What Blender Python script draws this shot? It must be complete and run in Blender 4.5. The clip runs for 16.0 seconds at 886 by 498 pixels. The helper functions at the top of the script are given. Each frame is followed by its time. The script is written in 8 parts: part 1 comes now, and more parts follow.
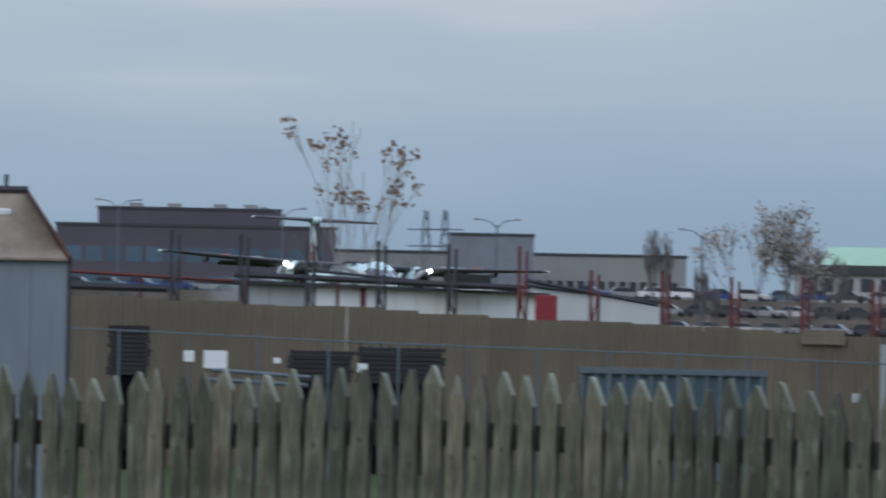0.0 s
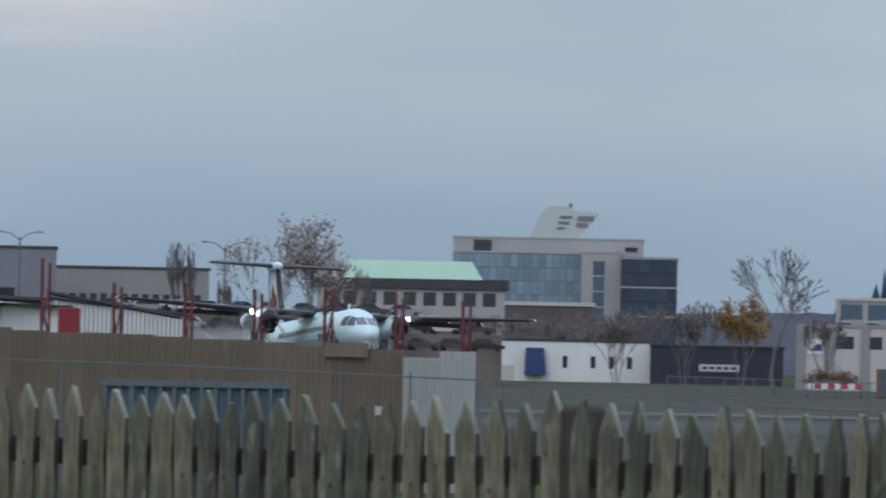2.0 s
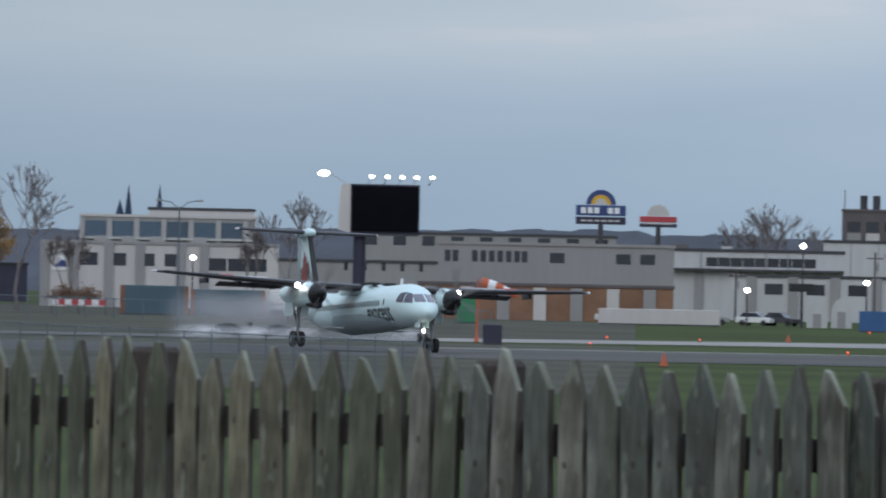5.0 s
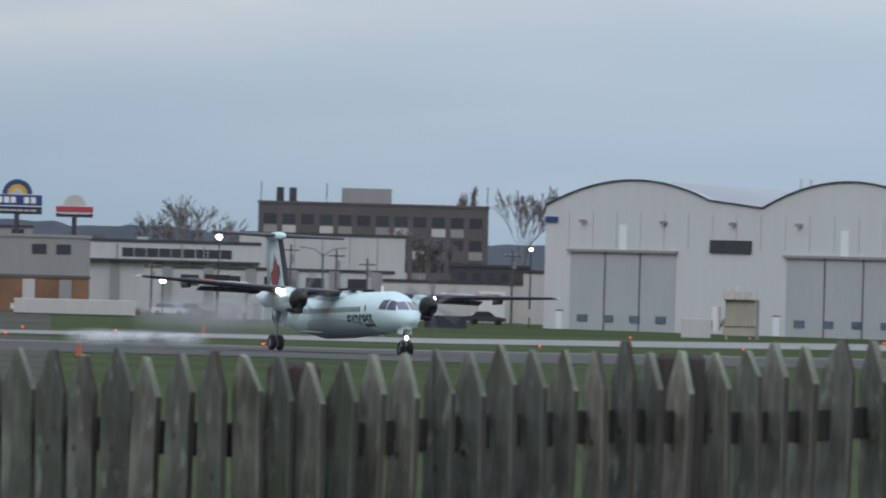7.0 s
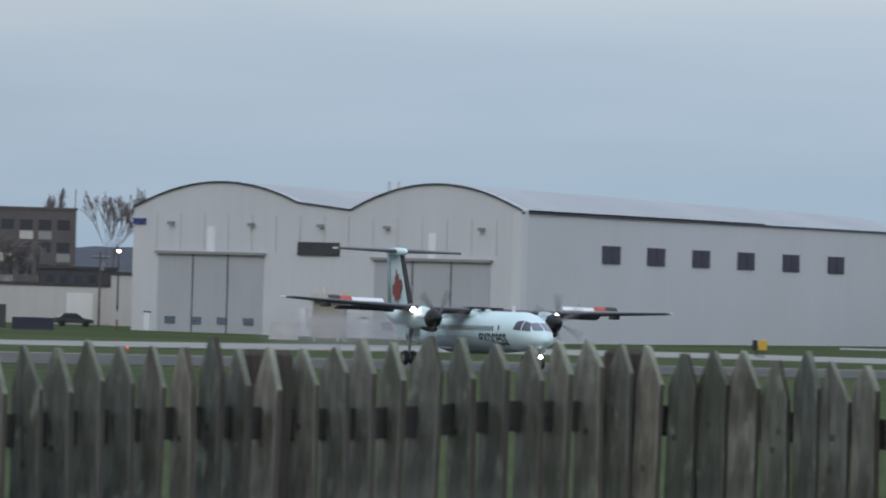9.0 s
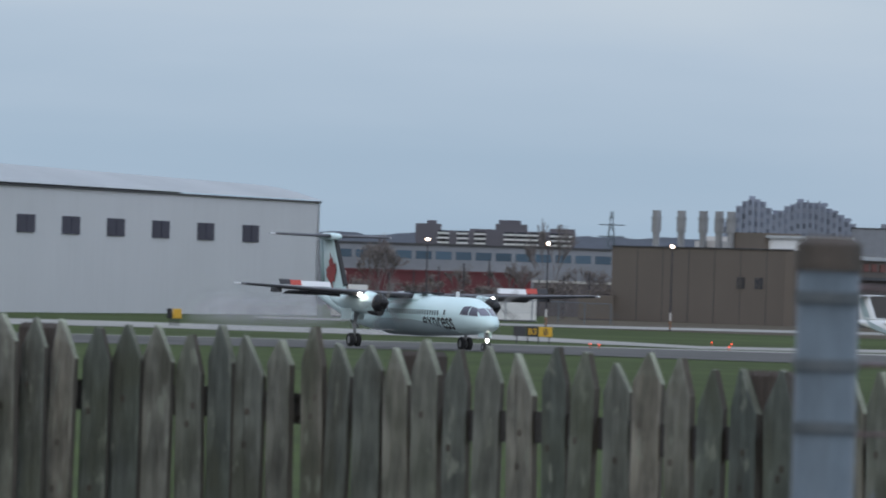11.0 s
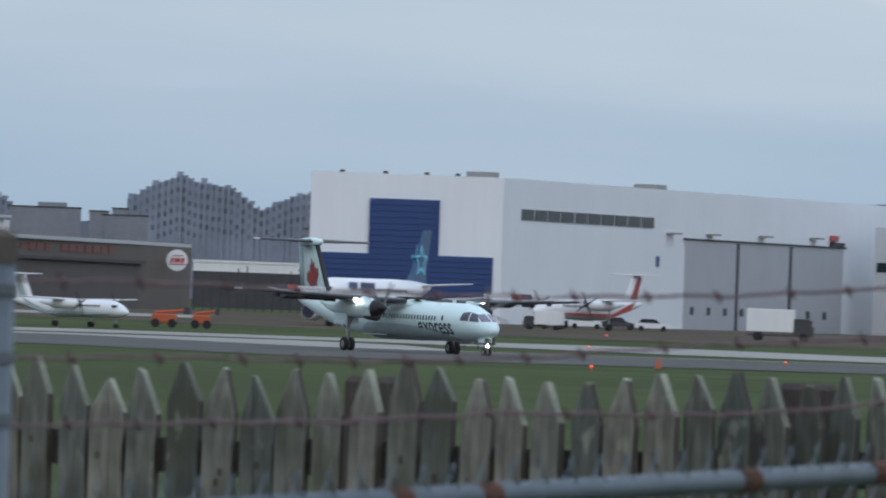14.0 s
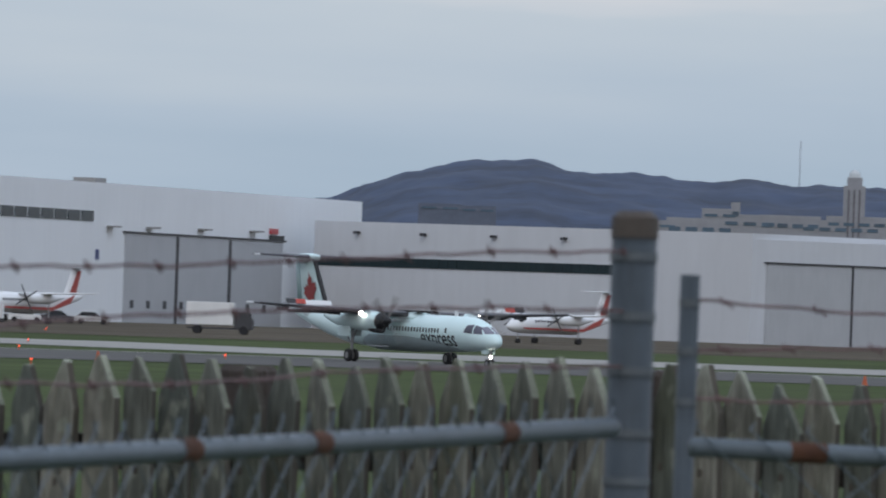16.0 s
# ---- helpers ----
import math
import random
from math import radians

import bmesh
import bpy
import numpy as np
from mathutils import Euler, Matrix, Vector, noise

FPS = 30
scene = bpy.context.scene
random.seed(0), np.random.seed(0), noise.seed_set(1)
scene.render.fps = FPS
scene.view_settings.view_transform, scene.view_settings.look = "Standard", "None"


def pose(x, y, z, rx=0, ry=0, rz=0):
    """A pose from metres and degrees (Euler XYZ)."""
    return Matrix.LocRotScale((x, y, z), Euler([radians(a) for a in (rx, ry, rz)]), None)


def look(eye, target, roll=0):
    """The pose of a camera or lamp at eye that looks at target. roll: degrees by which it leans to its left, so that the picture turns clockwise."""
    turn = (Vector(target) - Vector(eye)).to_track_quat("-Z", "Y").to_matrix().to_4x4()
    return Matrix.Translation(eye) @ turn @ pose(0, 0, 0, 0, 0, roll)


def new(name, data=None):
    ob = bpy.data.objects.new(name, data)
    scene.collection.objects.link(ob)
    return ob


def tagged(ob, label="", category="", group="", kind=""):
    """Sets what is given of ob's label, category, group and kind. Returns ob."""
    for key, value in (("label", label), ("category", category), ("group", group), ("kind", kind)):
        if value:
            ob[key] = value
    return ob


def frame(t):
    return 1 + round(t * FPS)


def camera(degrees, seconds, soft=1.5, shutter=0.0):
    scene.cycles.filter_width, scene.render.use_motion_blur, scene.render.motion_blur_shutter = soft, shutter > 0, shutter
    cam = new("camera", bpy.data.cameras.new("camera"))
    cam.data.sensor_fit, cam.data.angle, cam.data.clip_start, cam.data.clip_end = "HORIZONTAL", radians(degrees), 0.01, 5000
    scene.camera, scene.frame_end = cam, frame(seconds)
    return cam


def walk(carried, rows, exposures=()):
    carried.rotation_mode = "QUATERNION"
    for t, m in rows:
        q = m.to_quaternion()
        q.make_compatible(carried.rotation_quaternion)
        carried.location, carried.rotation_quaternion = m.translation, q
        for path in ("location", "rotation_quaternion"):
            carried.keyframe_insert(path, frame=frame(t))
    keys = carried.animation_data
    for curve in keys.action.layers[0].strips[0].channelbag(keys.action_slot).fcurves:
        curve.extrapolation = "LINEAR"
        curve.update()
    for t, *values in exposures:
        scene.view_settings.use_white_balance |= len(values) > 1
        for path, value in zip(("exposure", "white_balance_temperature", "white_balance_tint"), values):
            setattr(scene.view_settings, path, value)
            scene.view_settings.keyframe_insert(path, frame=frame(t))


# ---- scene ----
EYE = 3.5


def at(az, d, z=0.0):
    """A place by bearing (degrees right of north) and distance from the viewer."""
    a = radians(az)
    return Vector((d * math.sin(a), d * math.cos(a), z))


# ---- camera: a hand-held long lens that pans with the landing aircraft ----
PATH = [  # seconds, bearing, elevation, roll
    (0.0, -10.0950, 0.4638, 1.125, 0.0),
    (0.5, -9.0759, 0.3462, 1.142, 0.0),
    (1.0, -8.7869, 0.4329, 1.090, 0.0),
    (1.5, -8.3679, 0.5361, 1.105, 0.0),
    (2.0, -7.7935, 0.5697, 1.158, 0.0),
    (2.5, -6.9847, 0.5854, 1.131, 0.005),
    (3.0, -6.3827, 0.5392, 1.098, 0.010),
    (3.5, -5.9326, 0.4306, 1.134, 0.018),
    (3.7, -5.7566, 0.3928, 1.136, 0.018),
    (5.8, -3.1429, 0.1995, 1.339, 0.025),
    (6.0, -2.9195, 0.1998, 1.409, 0.025),
    (6.5, -2.0357, 0.2422, 1.537, 0.015),
    (7.0, -1.3172, 0.2586, 1.583, 0.000),
    (7.5, -0.8032, 0.3010, 1.694, -0.012),
    (8.0, -0.4040, 0.3497, 1.689, -0.020),
    (8.2, -0.2438, 0.3551, 1.682, -0.022),
    (10.3, 2.5089, 0.2601, 1.711, -0.015),
    (10.5, 2.7683, 0.2808, 1.741, -0.015),
    (11.0, 3.5002, 0.2524, 1.725, 0.002),
    (11.5, 4.0383, 0.2751, 1.709, 0.000),
    (12.0, 4.4702, 0.3168, 1.679, 0.004),
    (12.5, 4.9724, 0.2288, 1.784, 0.006),
    (13.0, 5.8485, 0.1885, 1.849, 0.010),
    (13.5, 6.7478, 0.1881, 1.926, 0.015),
    (14.0, 7.5719, 0.2781, 2.078, 0.020),
    (14.5, 8.3205, 0.3210, 2.108, 0.020),
    (15.0, 9.1093, 0.2502, 2.066, 0.005),
    (15.5, 9.7456, 0.2841, 2.039, -0.010),
    (16.0, 10.2768, 0.3422, 2.017, -0.015),
]
cam = camera(2 * math.degrees(math.atan(784 / 21000)), 16.0, soft=2.0, shutter=0.25)
# focused on the aircraft: the fences close by are soft
cam.data.dof.use_dof, cam.data.dof.focus_distance, cam.data.dof.aperture_fstop = True, 900, 48


def sight(az, el, roll, dz=0.0):
    eye = Vector((0, 0, EYE + dz))
    return look(eye, eye + at(az, 1000, 1000 * math.tan(radians(el))), roll)


walk(cam, [(t, sight(az, el, roll, dz)) for t, az, el, roll, dz in PATH],
     exposures=[(0.0, 0.06, 6250, 9), (0.5, 0.18, 6430, 10), (1.0, 0.25, 6420, 10), (1.5, 0.16, 6450, 10), (2.0, 0.05, 6450, 10), (2.5, -0.02, 6450, 10), (3.0, -0.06, 6450, 10), (3.5, -0.08, 6470, 10), (5.8, 0.15, 6560, 10), (6.1, 0.16, 6640, 10), (6.5, 0.15, 6800, 10), (7.0, 0.12, 6740, 10), (8.0, 0.04, 6750, 10), (10.5, 0.10, 6600, 9), (11.0, 0.08, 6600, 10), (12.0, 0.02, 6560, 10), (12.5, 0.05, 6550, 10), (13.0, 0.08, 6550, 10), (14.0, 0.06, 6500, 9), (14.5, -0.05, 6520, 10), (15.0, -0.07, 6530, 10), (16.0, 0.0, 6760, 11)])

# ---- light: an overcast late afternoon ----
world = bpy.data.worlds.new("overcast_sky")
scene.world = world
world.use_nodes = True
wn, wl = world.node_tree.nodes, world.node_tree.links
wn.clear()
w_out = wn.new("ShaderNodeOutputWorld")
w_mix = wn.new("ShaderNodeMixShader")
w_sky = wn.new("ShaderNodeTexSky")
w_sky.sky_type, w_sky.sun_disc = "NISHITA", False
w_sky.sun_elevation, w_sky.sun_rotation = radians(28), radians(200)
w_bg = wn.new("ShaderNodeBackground")
w_bg.inputs["Strength"].default_value = 0.10
w_cloud = wn.new("ShaderNodeBackground")
w_tc = wn.new("ShaderNodeTexCoord")
w_sep = wn.new("ShaderNodeSeparateXYZ")
w_ramp = wn.new("ShaderNodeValToRGB")
w_map = wn.new("ShaderNodeMapping")
w_map.inputs["Scale"].default_value = (11, 11, 75)
w_noise = wn.new("ShaderNodeTexNoise")
w_noise.inputs["Scale"].default_value = 1.0
w_noise.inputs["Detail"].default_value = 5
w_noise.inputs["Roughness"].default_value = 0.45
w_add = wn.new("ShaderNodeMath")
w_add.operation = "MULTIPLY_ADD"
w_add.inputs[1].default_value = 0.040
wl.new(w_tc.outputs["Generated"], w_sep.inputs[0])
wl.new(w_tc.outputs["Generated"], w_map.inputs[0])
wl.new(w_map.outputs[0], w_noise.inputs["Vector"])
wl.new(w_noise.outputs["Fac"], w_add.inputs[0])
wl.new(w_sep.outputs["Z"], w_add.inputs[2])
w_scale = wn.new("ShaderNodeMapRange")
w_scale.inputs["From Min"].default_value = 0.015
w_scale.inputs["From Max"].default_value = 0.055
wl.new(w_add.outputs[0], w_scale.inputs["Value"])
wl.new(w_scale.outputs[0], w_ramp.inputs["Fac"])
cr = w_ramp.color_ramp
cr.elements[0].position, cr.elements[0].color = 0.0, (0.24, 0.335, 0.45, 1)
cr.elements[1].position, cr.elements[1].color = 1.0, (0.58, 0.585, 0.635, 1)
for p_, c_ in ((0.35, (0.27, 0.37, 0.49, 1)), (0.62, (0.33, 0.42, 0.535, 1)), (0.85, (0.40, 0.475, 0.565, 1))):
    e_ = cr.elements.new(p_)
    e_.color = c_
w_blue = wn.new("ShaderNodeMixRGB")
w_blue.inputs["Color2"].default_value = (0.435, 0.52, 0.655, 1)
w_up = wn.new("ShaderNodeMapRange")
w_up.inputs["From Min"].default_value, w_up.inputs["From Max"].default_value = 0.06, 0.35
wl.new(w_sep.outputs["Z"], w_up.inputs["Value"])
wl.new(w_up.outputs[0], w_blue.inputs["Fac"])
wl.new(w_ramp.outputs[0], w_blue.inputs["Color1"])
wl.new(w_blue.outputs[0], w_cloud.inputs["Color"])
w_side = wn.new("ShaderNodeMapRange")
w_side.inputs["From Min"].default_value, w_side.inputs["From Max"].default_value = -0.12, 0.02
w_side.inputs["To Min"].default_value, w_side.inputs["To Max"].default_value = 1.0, 1.22
wl.new(w_sep.outputs["X"], w_side.inputs["Value"])
w_high = wn.new("ShaderNodeMapRange")
w_high.inputs["From Min"].default_value, w_high.inputs["From Max"].default_value = 0.05, 0.6
w_high.inputs["To Min"].default_value, w_high.inputs["To Max"].default_value = 1.0, 1.55
wl.new(w_sep.outputs["Z"], w_high.inputs["Value"])
w_mul = wn.new("ShaderNodeMath")
w_mul.operation = "MULTIPLY"
wl.new(w_side.outputs[0], w_mul.inputs[0])
wl.new(w_high.outputs[0], w_mul.inputs[1])
wl.new(w_mul.outputs[0], w_cloud.inputs["Strength"])
wl.new(w_sky.outputs[0], w_bg.inputs["Color"])
w_mix.inputs["Fac"].default_value = 0.93
wl.new(w_bg.outputs[0], w_mix.inputs[1])
wl.new(w_cloud.outputs[0], w_mix.inputs[2])
wl.new(w_mix.outputs[0], w_out.inputs["Surface"])

sun = new("sun", bpy.data.lights.new("sun", "SUN"))
sun.data.energy, sun.data.angle, sun.data.color = 0.55, radians(30), (1.0, 0.97, 0.95)
sun.matrix_world = look((0, 0, 300), Vector((0, 0, 300)) + Vector((0.25, 0.80, -0.55)))
scene.view_settings.exposure = 0.0


# ---- materials ----
def mat(name, color, rough=0.7, metal=0.0, var=0.25, scale=0.5, bump=0.0, streak=0.0, emit=0.0, spec=0.5, piece=0.0, fine=12.0):
    """Paint or mineral surface: broad stains, fine grain, optional vertical streaks, variation from piece to piece."""
    m = bpy.data.materials.new(name)
    m.use_nodes = True
    n, l = m.node_tree.nodes, m.node_tree.links
    b = n["Principled BSDF"]
    b.inputs["Roughness"].default_value, b.inputs["Metallic"].default_value = rough, metal
    b.inputs["Specular IOR Level"].default_value = spec
    if emit:
        b.inputs["Base Color"].default_value = (*color, 1)
        b.inputs["Emission Color"].default_value = (*color, 1)
        b.inputs["Emission Strength"].default_value = emit
        return m
    tc = n.new("ShaderNodeTexCoord")
    big, small = n.new("ShaderNodeTexNoise"), n.new("ShaderNodeTexNoise")
    big.inputs["Scale"].default_value, small.inputs["Scale"].default_value = scale, scale * fine
    big.inputs["Detail"].default_value, small.inputs["Detail"].default_value = 4, 6
    mp = n.new("ShaderNodeMapping")
    mp.inputs["Scale"].default_value = (1, 1, 0.12 if streak else 1)
    l.new(tc.outputs["Object"], big.inputs["Vector"])
    l.new(tc.outputs["Object"], mp.inputs[0])
    l.new(mp.outputs[0], small.inputs["Vector"])
    mixv = n.new("ShaderNodeMath")
    mixv.operation = "MULTIPLY_ADD"
    mixv.inputs[1].default_value = 0.5 + streak
    l.new(small.outputs["Fac"], mixv.inputs[0])
    l.new(big.outputs["Fac"], mixv.inputs[2])
    rng = n.new("ShaderNodeMapRange")
    rng.inputs["From Min"].default_value, rng.inputs["From Max"].default_value = 0.45, 1.05 + streak * 0.5
    rng.inputs["To Min"].default_value, rng.inputs["To Max"].default_value = 1 - var, 1 + var * 0.6
    l.new(mixv.outputs[0], rng.inputs["Value"])
    value = rng.outputs[0]
    if piece:
        info = n.new("ShaderNodeObjectInfo")
        pr = n.new("ShaderNodeMapRange")
        pr.inputs["To Min"].default_value, pr.inputs["To Max"].default_value = 1 - piece, 1 + piece
        l.new(info.outputs["Random"], pr.inputs["Value"])
        mul = n.new("ShaderNodeMath")
        mul.operation = "MULTIPLY"
        l.new(value, mul.inputs[0])
        l.new(pr.outputs[0], mul.inputs[1])
        value = mul.outputs[0]
    vm = n.new("ShaderNodeVectorMath")
    vm.operation = "SCALE"
    vm.inputs[0].default_value = color
    l.new(value, vm.inputs["Scale"])
    l.new(vm.outputs[0], b.inputs["Base Color"])
    rr = n.new("ShaderNodeMapRange")
    rr.inputs["To Min"].default_value, rr.inputs["To Max"].default_value = max(rough - 0.12, 0.03), min(rough + 0.12, 1)
    l.new(small.outputs["Fac"], rr.inputs["Value"])
    l.new(rr.outputs[0], b.inputs["Roughness"])
    if bump:
        bp = n.new("ShaderNodeBump")
        bp.inputs["Strength"].default_value, bp.inputs["Distance"].default_value = min(bump * 4, 1), bump * 0.1
        l.new(small.outputs["Fac"], bp.inputs["Height"])
        l.new(bp.outputs[0], b.inputs["Normal"])
    return m


def lamp_mat(name, color, strength):
    return mat(name, color, emit=strength)


M = {}
